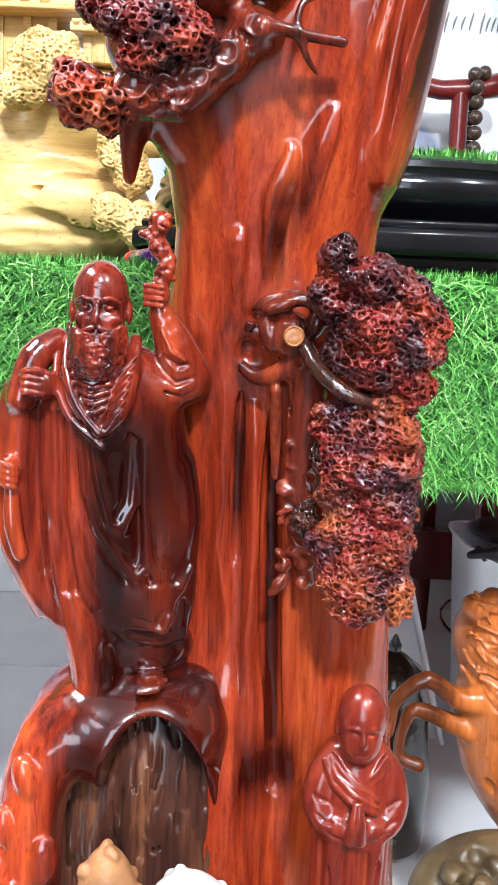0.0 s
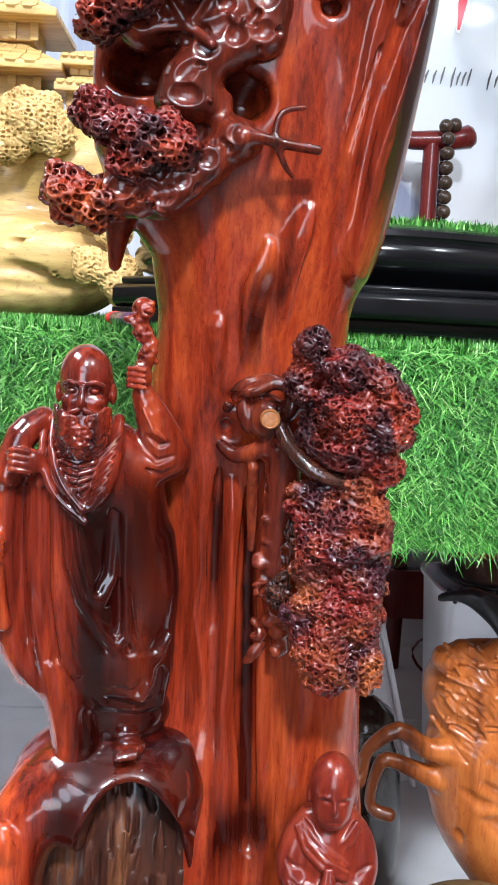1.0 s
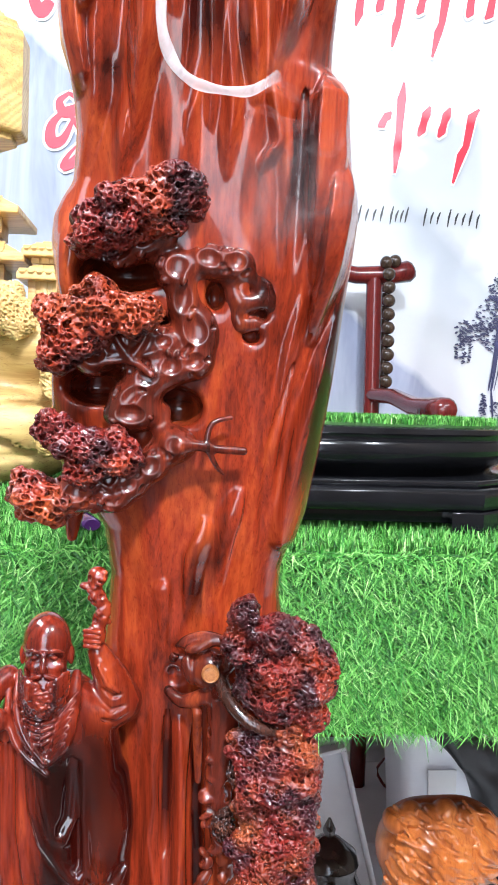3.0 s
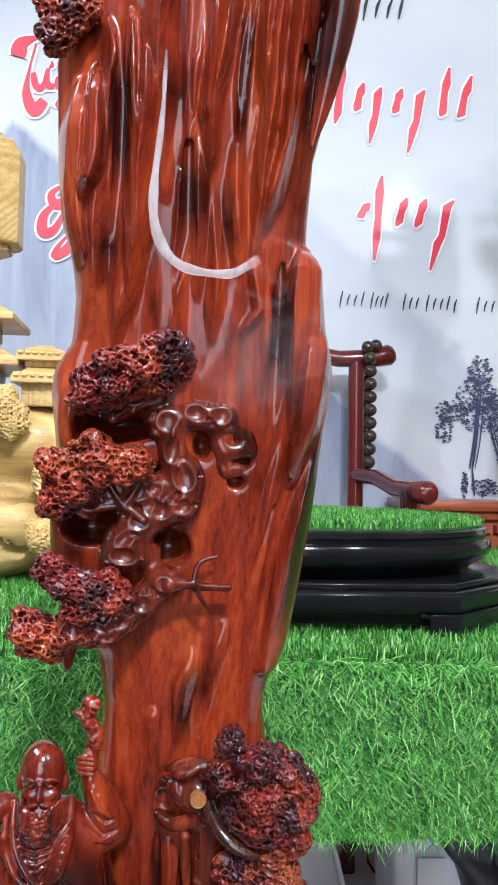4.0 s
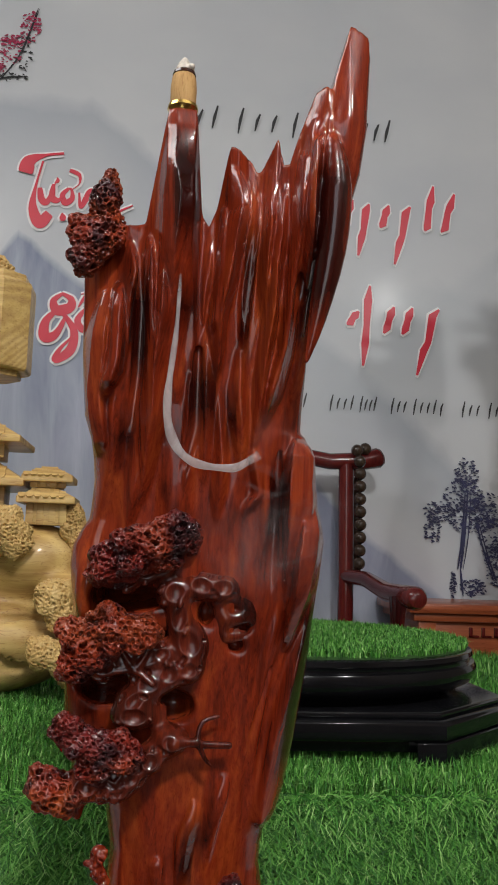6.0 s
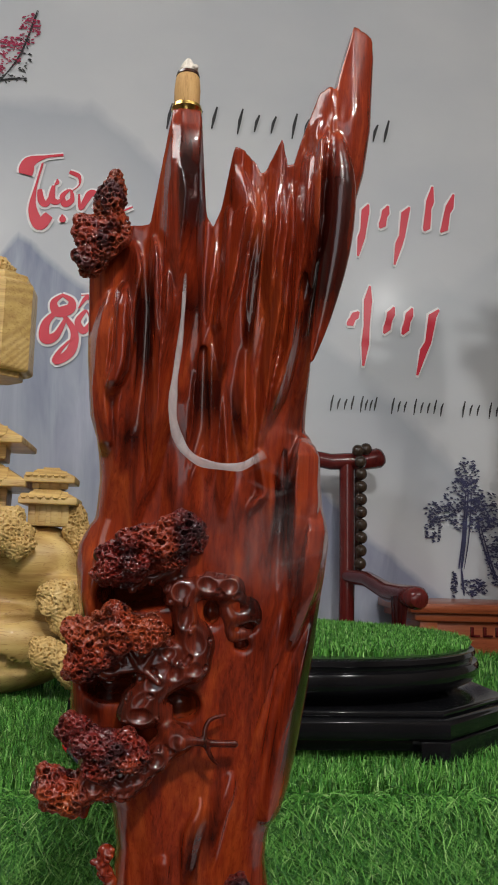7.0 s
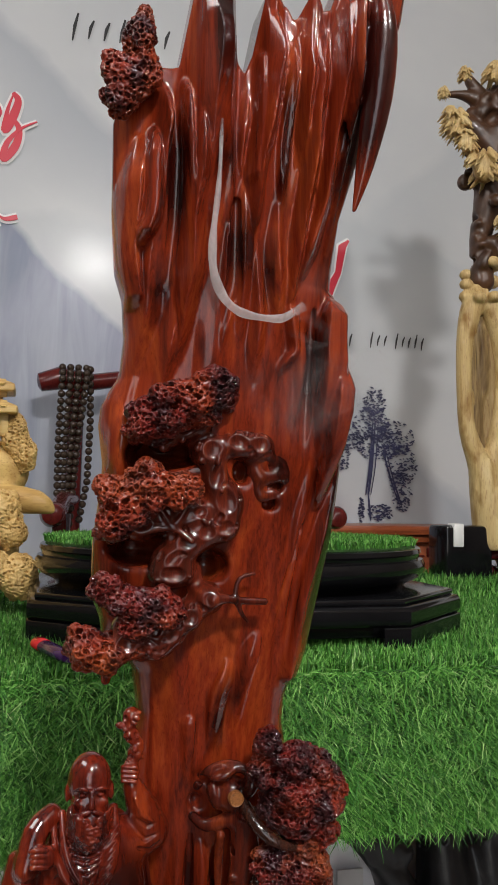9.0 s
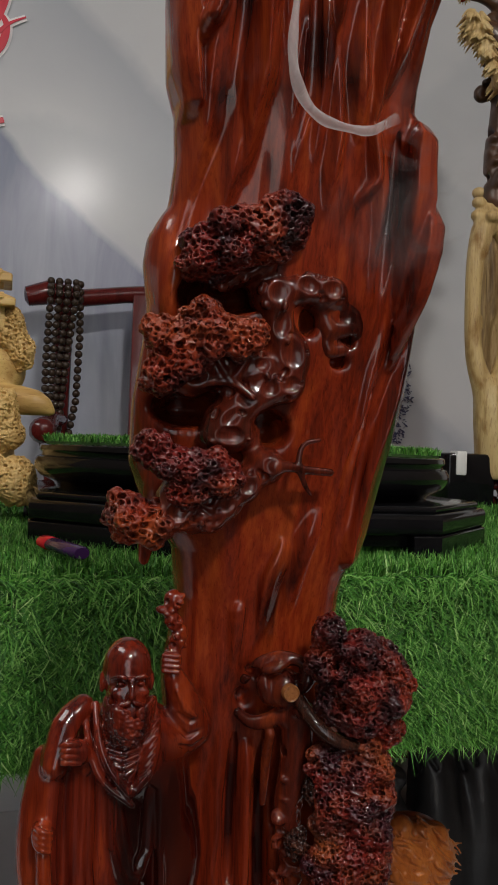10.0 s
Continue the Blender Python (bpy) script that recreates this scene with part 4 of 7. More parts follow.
burl(((0.149, 0.414, 0.778, 0.013, 0.011, 0.009), (0.168, 0.410, 0.774, 0.013, 0.012, 0.010), (0.160, 0.408, 0.758, 0.018, 0.012, 0.010), (0.176, 0.412, 0.764, 0.009, 0.011, 0.010), (0.165, 0.410, 0.744, 0.012, 0.011, 0.010), (0.150, 0.416, 0.762, 0.009, 0.010, 0.010), (0.168, 0.412, 0.788, 0.012, 0.011, 0.010), (0.152, 0.416, 0.742, 0.012, 0.009, 0.012), (0.175, 0.412, 0.738, 0.008, 0.010, 0.012), (0.161, 0.414, 0.762, 0.019, 0.010, 0.034)), BURL_MIXED, 17, label="orange red porous burl with honeycomb pores")
burl(((0.146, 0.416, 0.724, 0.009, 0.010, 0.009), (0.160, 0.410, 0.727, 0.011, 0.011, 0.009), (0.173, 0.410, 0.720, 0.010, 0.011, 0.010), (0.152, 0.412, 0.706, 0.010, 0.011, 0.010), (0.168, 0.408, 0.702, 0.013, 0.011, 0.009), (0.156, 0.414, 0.692, 0.008, 0.010, 0.008), (0.160, 0.414, 0.715, 0.014, 0.010, 0.014), (0.147, 0.418, 0.712, 0.007, 0.008, 0.014), (0.178, 0.410, 0.700, 0.006, 0.009, 0.012), (0.161, 0.413, 0.712, 0.017, 0.010, 0.028)), BURL_MIXED, 19, label="dark crimson porous burl with honeycomb pores")
burl(((0.142, 0.420, 0.766, 0.006, 0.007, 0.010),), CHARRED, 21, 0.0036, "blackened porous burl")
burl(((0.134, 0.424, 0.730, 0.005, 0.007, 0.008),), CHARRED, 23, 0.0036, "blackened porous burl")

# carved branch among the burls: a thick limb of rimmed scales, claws and thin twigs
branch = Clay((0.045, 0.360, 0.895), (0.160, 0.435, 1.055), 0.0006)
for points in (
    ((0.092, 0.398, 1.036, 0.006), (0.101, 0.396, 1.025, 0.0095), (0.105, 0.396, 1.010, 0.0090), (0.112, 0.396, 0.996, 0.0100), (0.111, 0.398, 0.982, 0.0085), (0.100, 0.398, 0.976, 0.0075), (0.089, 0.396, 0.971, 0.0095), (0.082, 0.398, 0.956, 0.0090), (0.074, 0.402, 0.946, 0.006)),
    ((0.103, 0.398, 1.030, 0.008), (0.1165, 0.397, 1.031, 0.0085), (0.1314, 0.397, 1.029, 0.0075), (0.142, 0.400, 1.024, 0.005)),
    ((0.084, 0.404, 0.925, 0.008), (0.092, 0.402, 0.930, 0.009), (0.102, 0.400, 0.937, 0.0085), (0.108, 0.402, 0.938, 0.006)),
    ((0.094, 0.402, 0.955, 0.006), (0.095, 0.400, 0.946, 0.006), (0.101, 0.399, 0.939, 0.007)),
):
    branch.strand([(x, y + 0.0070, z, r * 0.85) for x, y, z, r in points], 0.006)
CLAWS = (
    ((0.131, 0.396, 1.028, 0.005), (0.145, 0.396, 1.020, 0.004), (0.152, 0.402, 1.010, 0.0025)),
    ((0.127, 0.398, 1.024, 0.005), (0.133, 0.396, 1.012, 0.0045), (0.146, 0.397, 1.0125, 0.0038), (0.151, 0.403, 1.003, 0.002)),
    ((0.130, 0.399, 1.012, 0.0045), (0.133, 0.398, 1.001, 0.004), (0.143, 0.400, 1.001, 0.0032), (0.147, 0.406, 0.992, 0.002)),
    ((0.131, 0.403, 1.000, 0.0035), (0.132, 0.403, 0.991, 0.003), (0.140, 0.405, 0.989, 0.0025)),
)
TWIGS = (
    ((0.079, 0.394, 0.980, 0.0022), (0.073, 0.393, 0.988, 0.0016), (0.068, 0.394, 0.996, 0.0020)),
    ((0.079, 0.394, 0.980, 0.0022), (0.085, 0.393, 0.990, 0.0016), (0.088, 0.393, 0.999, 0.0020)),
    ((0.089, 0.391, 0.973, 0.0024), (0.079, 0.394, 0.980, 0.0022), (0.064, 0.395, 0.9785, 0.0022), (0.053, 0.398, 0.978, 0.0025)),
    ((0.104, 0.396, 0.938, 0.005), (0.112, 0.398, 0.9385, 0.0036), (0.122, 0.400, 0.937, 0.0028), (0.1370, 0.403, 0.9360, 0.0026)),
    ((0.130, 0.402, 0.953, 0.0013), (0.1205, 0.400, 0.950, 0.0017), (0.118, 0.399, 0.940, 0.002), (0.1225, 0.401, 0.929, 0.0017), (0.127, 0.404, 0.924, 0.0010)),
)
ROOTLETS = (
    ((0.053, 0.398, 0.914, 0.0015), (0.060, 0.394, 0.913, 0.0013), (0.065, 0.393, 0.9185, 0.0014), (0.071, 0.393, 0.9165, 0.0013), (0.076, 0.394, 0.926, 0.0018)),
    ((0.071, 0.393, 0.9165, 0.0013), (0.0715, 0.395, 0.909, 0.0015), (0.062, 0.400, 0.904, 0.0020)),
    ((0.075, 0.394, 0.919, 0.0013), (0.081, 0.395, 0.9215, 0.0014), (0.086, 0.399, 0.929, 0.0022)),
)
# polished cells grown together, each dished inside a rounded rim
OVALS = ((0.1003, 1.0264, 0.0069, 0.0071), (0.116, 1.0312, 0.0069, 0.0057), (0.1298, 1.0301, 0.0064, 0.0054), (0.104, 1.0104, 0.0051, 0.0075), (0.1109, 0.9957, 0.0070, 0.0081), (0.1106, 0.9803, 0.0055, 0.0051), (0.0991, 0.9779, 0.0051, 0.0055), (0.0864, 0.9718, 0.0070, 0.0055), (0.079, 0.9624, 0.0064, 0.0046), (0.0793, 0.9529, 0.0083, 0.0051), (0.1015, 0.9385, 0.0056, 0.0052), (0.0902, 0.9279, 0.0048, 0.0055))
FOAM = ((0.0831, 1.0382, 0.0052), (0.0928, 1.0432, 0.0050), (0.0603, 0.9815, 0.0058), (0.0710, 0.9874, 0.0060), (0.0846, 0.9881, 0.0070), (0.0538, 0.9144, 0.0062), (0.0692, 0.9206, 0.0070), (0.0475, 0.9096, 0.0045), (0.0795, 0.9180, 0.0050), (0.0720, 1.0330, 0.0050), (0.0950, 0.9900, 0.0045), (0.0620, 0.9120, 0.0050), (0.0720, 0.9110, 0.0048), (0.0560, 0.9240, 0.0050), (0.0650, 0.9290, 0.0045))
CELLS = list(OVALS) + [(x, z, r * 1.1, r) for x, z, r in FOAM]
cell_rng = random.Random(63)
for x, z, rx, rz in CELLS:
    branch.blob((x, min(0.4050, front(x, z) + 0.006), z), (rx * 1.75, 0.0130, rz * 1.75), 0.0050)
FACES = [branch.surface(x, z, 0.395) for x, z, rx, rz in CELLS]
for (x, z, rx, rz), y in zip(CELLS, FACES):
    branch.blob((x, y - 0.0052, z), (rx * cell_rng.uniform(1.35, 1.75), cell_rng.uniform(0.0072, 0.0090), rz * cell_rng.uniform(1.25, 1.50)), 0.0005, True, cell_rng.uniform(-40, 40))
# small warts and pits between them
for k in range(60):
    x, z, rx, rz = CELLS[k % len(CELLS)]
    a = cell_rng.uniform(0, 6.28)
    x, z = x + 1.25 * rx * math.cos(a), z + 1.25 * rz * math.sin(a)
    branch.blob((x, branch.surface(x, z, 0.400), z), (cell_rng.uniform(0.0012, 0.0030), 0.0020, cell_rng.uniform(0.0012, 0.0030)), 0.0008, k % 3 > 0, cell_rng.uniform(-60, 60))
for points in CLAWS:
    branch.strand([(x, y + 0.0035, z, r * 1.15) for x, y, z, r in points], 0.0045)
for points in TWIGS + ROOTLETS:
    branch.strand([(x, y, z, r * 0.80) for x, y, z, r in points], 0.0020)
branch.skin("branch", BRANCHWOOD, sculpture, "knobbly glossy carved branch with rimmed scales", None, trunk)

# knot with its sawn face, and the roots round it
knot = Clay((0.092, 0.385, 0.680), (0.176, 0.470, 0.850), 0.0010)
knot.blob((0.124, 0.428, 0.815), (0.0110, 0.0110, 0.0120), 0.003, False, 20)
for x, y, z, rx, rz, lean in ((0.113, 0.428, 0.816, 0.0045, 0.0100, 15), (0.118, 0.424, 0.829, 0.0090, 0.0036, 20), (0.134, 0.421, 0.822, 0.0050, 0.0085, -20), (0.131, 0.420, 0.806, 0.0050, 0.0045, 30)):
    knot.blob((x, y, z), (rx, 0.0070, rz), 0.0016, False, lean)
for points in (
    ((0.102, 0.440, 0.799, 0.003), (0.110, 0.434, 0.795, 0.004), (0.124, 0.427, 0.801, 0.005)),
    ((0.104, 0.438, 0.818, 0.0026), (0.110, 0.430, 0.829, 0.0032), (0.122, 0.425, 0.8335, 0.0034), (0.134, 0.421, 0.830, 0.0032), (0.143, 0.418, 0.822, 0.0030)),
    ((0.118, 0.430, 0.790, 0.003), (0.119, 0.440, 0.770, 0.003), (0.120, 0.446, 0.745, 0.002)),
):
    knot.strand(points, 0.0025)
knot.strand(((0.132, 0.426, 0.800, 0.009), (0.133, 0.430, 0.770, 0.009), (0.131, 0.434, 0.745, 0.008), (0.134, 0.436, 0.715, 0.006), (0.138, 0.438, 0.695, 0.004)), 0.004)
knot.blob((0.1035, 0.432, 0.8085), (0.0044, 0.012, 0.0054), 0.0015, True)
knot.blob((0.1075, 0.434, 0.8235), (0.0044, 0.010, 0.0030), 0.0015, True, 15)
kr = random.Random(31)
for k in range(46):
    z = kr.uniform(0.69, 0.808)
    x = 0.132 + kr.uniform(-0.010, 0.008)
    knot.blob((x, 0.4225 + 0.10 * max(0, 0.80 - z) + kr.uniform(0, 0.003), z), (kr.uniform(0.002, 0.0055), 0.0030, kr.uniform(0.0015, 0.0045)), 0.0007, k % 2 == 0, kr.uniform(-50, 50))
knot.skin("knot_root", BRANCHWOOD, sculpture, "gnarled dark roots round a sawn knot")
limb = Clay((0.120, 0.390, 0.780), (0.176, 0.440, 0.820), 0.0009)
limb.strand(((0.130, 0.418, 0.811, 0.0040), (0.136, 0.409, 0.801, 0.0040), (0.146, 0.404, 0.7935, 0.0036), (0.158, 0.403, 0.7900, 0.0028), (0.166, 0.405, 0.7915, 0.0016)), 0.003)
limb.skin("dark_limb", CHARRED, sculpture, "black polished curved limb")
part("knot_face", lathe(((0.0046, -0.004), (0.0048, 0.001), (0.0042, 0.0018), (0.0036, 0.0014), (0.0020, 0.0017), (0.0005, 0.0014)), (0.11, 0.46, 0.45), 20), KNOTWOOD, sculpture, "small sawn knot end, brown").matrix_local = Matrix.Translation((Vector((0.124, 0.4155, 0.816)) - Vector((0.11, 0.46, 0.45))) * SCALE) @ Matrix.Rotation(radians(90), 4, "X") @ Matrix.Diagonal((1, 1, 1, 1))


# the bearded elder with a staff: one carved figure
elder = Clay((-0.020, 0.395, 0.62), (0.095, 0.475, 0.875), 0.0006)
elder.blob((0.0365, 0.4255, 0.8300), (0.0126, 0.0135, 0.0160), 0.002)
elder.blob((0.0365, 0.4215, 0.8160), (0.0112, 0.0105, 0.0110), 0.003)
elder.strand(((0.0370, 0.4115, 0.8270, 0.0014), (0.0370, 0.4088, 0.8205, 0.0019), (0.0370, 0.4100, 0.8185, 0.0022)), 0.0012)
for s in (-1, 1):
    elder.blob((0.0370 + s * 0.0052, 0.4115, 0.8252), (0.0032, 0.0016, 0.0016), 0.0014, True)
    elder.blob((0.0370 + s * 0.0052, 0.4128, 0.8250), (0.0023, 0.0016, 0.0012), 0.0003)
    elder.strand(((0.0370 + s * 0.0014, 0.4108, 0.8276, 0.0010), (0.0370 + s * 0.0055, 0.4105, 0.8292, 0.0013), (0.0370 + s * 0.0098, 0.4145, 0.8272, 0.0010)), 0.0006)
    elder.blob((0.0365 + s * 0.0128, 0.426, 0.8230), (0.0018, 0.0036, 0.0055), 0.0008)
    elder.blob((0.0370 + s * 0.0066, 0.4145, 0.8200), (0.0034, 0.0022, 0.0022), 0.003)
    elder.strand(((0.0370 + s * 0.0015, 0.4088, 0.8163, 0.0013), (0.0370 + s * 0.0055, 0.4098, 0.8145, 0.0014), (0.0370 + s * 0.0085, 0.4125, 0.8115, 0.0010)), 0.0004)
for z in (0.8345, 0.8375):
    elder.bar((0.0320, 0.4125, z), (0.0420, 0.4125, z), 0.0004, 0.0004, 0.0008, True)
rng = random.Random(4)
elder.blob((0.0368, 0.4175, 0.8080), (0.0116, 0.0094, 0.0105), 0.002)
# beard of small curls, up the cheeks to the ears
for k in range(260):
    a = rng.uniform(-1.30, 1.30)
    z = 0.7950 + rng.random() * (0.0180 + 0.0045 * min(1.0, abs(a) / 1.2) ** 2)
    if abs(a) < 0.22 and 0.8105 < z < 0.8150:
        continue
    rad = (0.0142 - 40 * max(0.0, 0.8080 - z) ** 2 - 16 * max(0.0, z - 0.8120) ** 2) * (1 - 0.06 * abs(a))
    q, w = rng.uniform(0, 6.28), rng.uniform(0.0012, 0.0021)
    curl = []
    for n in range(5):
        t = q + n * 1.05
        b = a + w * math.cos(t) / 0.0125
        curl.append((0.0368 + rad * math.sin(b), 0.4185 - rad * math.cos(b) * 0.94 - 0.0004 * n, z + w * math.sin(t), 0.00085))
    elder.strand(curl, 0.0002)
# torso and shoulders
elder.blob((0.040, 0.440, 0.785), (0.029, 0.021, 0.026), 0.006)
elder.strand(((0.015, 0.434, 0.808, 0.0065), (0.006, 0.428, 0.800, 0.0075), (0.001, 0.422, 0.782, 0.0065)), 0.004)
elder.blob((0.0350, 0.427, 0.786), (0.0170, 0.013, 0.022), 0.003)
for k in range(7):
    for s in (-1, 1):
        elder.bar((0.0350 + s * 0.0012, 0.4126 + 0.0002 * k, 0.8010 - 0.0038 * k), (0.0350 + s * (0.0112 - 0.0011 * k), 0.4148, 0.8028 - 0.0038 * k), 0.0014, 0.0012, 0.0002)
# open collar: two crossing bands, the near one wide and pleated
elder.strand(((0.0215, 0.4300, 0.8100, 0.0020), (0.0225, 0.4180, 0.7960, 0.0022), (0.0285, 0.4140, 0.7810, 0.0023), (0.0385, 0.4125, 0.7690, 0.0023)), 0.0008)
elder.strand(((0.0165, 0.4330, 0.8080, 0.0018), (0.0178, 0.4200, 0.7920, 0.0020), (0.0250, 0.4155, 0.7750, 0.0020), (0.0400, 0.4128, 0.7630, 0.0020)), 0.0006)
elder.strand(((0.0515, 0.4330, 0.8100, 0.0030), (0.0505, 0.4200, 0.7930, 0.0045), (0.0470, 0.4165, 0.7790, 0.0050), (0.0410, 0.4150, 0.7700, 0.0035)), 0.0020)
for k in range(8):
    z = 0.7990 - 0.0040 * k
    x = 0.0490 - 0.0009 * k
    elder.ridge(((x - 0.0030, z - 0.0030, 0.0006), (x + 0.0005, z, 0.0009), (x + 0.0050, z + 0.0050, 0.0007)), 0.0006)
# long robe with falling folds
for points in (
    ((0.030, 0.438, 0.780, 0.020), (0.034, 0.442, 0.730, 0.022), (0.040, 0.446, 0.690, 0.021), (0.046, 0.448, 0.670, 0.017)),
    ((0.056, 0.442, 0.780, 0.018), (0.062, 0.448, 0.730, 0.019), (0.066, 0.452, 0.690, 0.017), (0.068, 0.452, 0.668, 0.012)),
    ((0.016, 0.431, 0.778, 0.008), (0.016, 0.431, 0.720, 0.0085), (0.025, 0.433, 0.680, 0.010), (0.033, 0.435, 0.650, 0.0115), (0.035, 0.437, 0.632, 0.0125)),
    ((0.056, 0.448, 0.665, 0.010), (0.058, 0.448, 0.640, 0.010), (0.064, 0.440, 0.634, 0.007)),
):
    elder.strand(points, 0.006)
elder.strand(((0.0700, 0.446, 0.748, 0.0110), (0.0715, 0.445, 0.722, 0.0130), (0.0690, 0.446, 0.700, 0.0125)), 0.004)
elder.blob((0.0555, 0.446, 0.688), (0.0260, 0.0205, 0.0290), 0.004, False, 18)
elder.blob((0.0640, 0.447, 0.676), (0.0175, 0.0180, 0.0170), 0.004)
elder.blob((0.0520, 0.455, 0.652), (0.0300, 0.0200, 0.0200), 0.004)
HANGING_FOLDS = (
    ((0.0329, 0.770, 0.0014), (0.0376, 0.742, 0.0020), (0.0421, 0.7236, 0.0026), (0.0474, 0.7206, 0.0030), (0.0525, 0.7321, 0.0024), (0.0545, 0.764, 0.0015)),
    ((0.0286, 0.772, 0.0014), (0.0306, 0.742, 0.0020), (0.0369, 0.7207, 0.0026), (0.0459, 0.7064, 0.0030), (0.0549, 0.6948, 0.0030), (0.0592, 0.7033, 0.0024), (0.0590, 0.735, 0.0015)),
    ((0.0575, 0.762, 0.0014), (0.0580, 0.7323, 0.0020), (0.0600, 0.7051, 0.0026), (0.0656, 0.6924, 0.0028), (0.0760, 0.6892, 0.0026), (0.0810, 0.700, 0.0018)),
)
HEM_FOLDS = (
    ((0.0237, 0.775, 0.0014), (0.0245, 0.742, 0.0018), (0.0245, 0.7164, 0.0020), (0.0300, 0.695, 0.0022), (0.0365, 0.682, 0.0016)),
    ((0.0250, 0.7074, 0.0020), (0.0293, 0.6891, 0.0026), (0.0370, 0.6762, 0.0028), (0.0502, 0.6636, 0.0030), (0.0660, 0.6605, 0.0032), (0.0770, 0.6625, 0.0030), (0.0800, 0.680, 0.0020)),
    ((0.0600, 0.6720, 0.0016), (0.0680, 0.6680, 0.0024), (0.0720, 0.6760, 0.0018)),
)
for fold in HANGING_FOLDS + HEM_FOLDS:
    elder.ridge([(x - 0.0036, z + 0.0026, r * 0.8) for x, z, r in fold], 0.0022, True, 0.0006)
for fold in HANGING_FOLDS + HEM_FOLDS:
    elder.ridge([(x, z, r * 0.85) for x, z, r in fold], 0.0024, False, -0.0005)
elder.ridge(((0.0130, 0.775, 0.0012), (0.0140, 0.730, 0.0016), (0.0215, 0.690, 0.0014)), 0.003, True)
elder.ridge(((0.0190, 0.775, 0.0012), (0.0195, 0.730, 0.0016), (0.0260, 0.690, 0.0014)), 0.003, True)
elder.ridge(((0.0310, 0.664, 0.0012), (0.0310, 0.642, 0.0014)), 0.003, True)
elder.ridge(((0.0400, 0.660, 0.0012), (0.0405, 0.642, 0.0014)), 0.003, True)
elder.blob((0.0630, 0.4290, 0.6430), (0.0085, 0.0095, 0.0035), 0.003)
for k in range(5):
    elder.bar((0.0580 + 0.0024 * k, 0.4200 + 0.0006 * k, 0.6435), (0.0572 + 0.0024 * k, 0.4172 + 0.0006 * k, 0.6412), 0.0014, 0.0011, 0.0004)
# arm raised to the shoulder: elbow, sleeve, hand on the staff
elder.strand(((0.063, 0.434, 0.822, 0.0062), (0.070, 0.437, 0.807, 0.0098), (0.0755, 0.442, 0.793, 0.0115)), 0.003)
elder.strand(((0.0750, 0.442, 0.791, 0.0112), (0.067, 0.438, 0.787, 0.0100), (0.057, 0.437, 0.790, 0.0085)), 0.003)
for pts in (((0.066, 0.803, 0.0010), (0.072, 0.799, 0.0014), (0.077, 0.800, 0.0010)), ((0.064, 0.797, 0.0010), (0.071, 0.791, 0.0014), (0.080, 0.794, 0.0010)), ((0.066, 0.787, 0.0010), (0.074, 0.784, 0.0014), (0.081, 0.788, 0.0010))):
    elder.ridge(pts, 0.0012, True)
elder.ridge(((0.0640, 0.816, 0.0010), (0.0690, 0.806, 0.0016), (0.0750, 0.802, 0.0010)), 0.0008)
elder.blob((0.061, 0.432, 0.831), (0.0060, 0.0060, 0.0062), 0.002)
for k in range(4):
    elder.bar((0.0560, 0.4275, 0.8355 - 0.0028 * k), (0.0640, 0.4262, 0.8350 - 0.0028 * k), 0.0013, 0.0012, 0.0003)
for k, (x, z, r) in enumerate(((0.0620, 0.836, 0.0034), (0.0640, 0.8415, 0.0042), (0.0655, 0.8470, 0.0036), (0.0620, 0.8520, 0.0042), (0.0595, 0.8575, 0.0038), (0.0615, 0.8640, 0.0048))):
    elder.blob((x, 0.434, z), (r * 1.15, r * 1.1, r * 1.15), 0.0022, False, 35 - 25 * (k % 3))
    for n in range(6):
        a, b = rng.uniform(0, 6.28), rng.uniform(-0.8, 0.8)
        elder.blob((x + r * math.cos(a), 0.434 - r * abs(math.sin(a)), z + r * b), (r * 0.45, r * 0.4, r * 0.35), 0.0006, n % 2 == 0, rng.uniform(-60, 60))
elder.strand(((0.0605, 0.434, 0.825, 0.003), (0.0650, 0.434, 0.845, 0.0028), (0.0600, 0.434, 0.857, 0.0028), (0.0615, 0.434, 0.864, 0.0028)), 0.001)
elder.blob((0.0545, 0.434, 0.8585), (0.0028, 0.0026, 0.0022), 0.001)
# other arm: hand at the chest, long sleeve, fist with beads
elder.blob((0.0115, 0.4180, 0.7895), (0.0070, 0.0055, 0.0072), 0.002)
for k in range(4):
    elder.strand(((0.0120 + 0.0002 * k, 0.4140, 0.7950 - 0.0032 * k, 0.0015), (0.0065 - 0.0004 * k, 0.4118, 0.7962 - 0.0031 * k, 0.0016), (0.0030 + 0.0004 * k, 0.4140, 0.7945 - 0.0030 * k, 0.0013)), 0.0003)
elder.strand(((0.001, 0.426, 0.785, 0.0060), (-0.001, 0.428, 0.755, 0.0070), (0.000, 0.430, 0.720, 0.0075), (0.006, 0.432, 0.690, 0.0070), (0.018, 0.434, 0.672, 0.0060)), 0.004)
elder.strand(((-0.004, 0.430, 0.785, 0.0055), (-0.0085, 0.431, 0.760, 0.0065), (-0.0095, 0.432, 0.735, 0.0070), (-0.0060, 0.433, 0.712, 0.0070), (0.002, 0.434, 0.690, 0.0060), (0.008, 0.435, 0.676, 0.0050)), 0.003)
elder.blob((-0.004, 0.420, 0.748), (0.0056, 0.0060, 0.0075), 0.002)
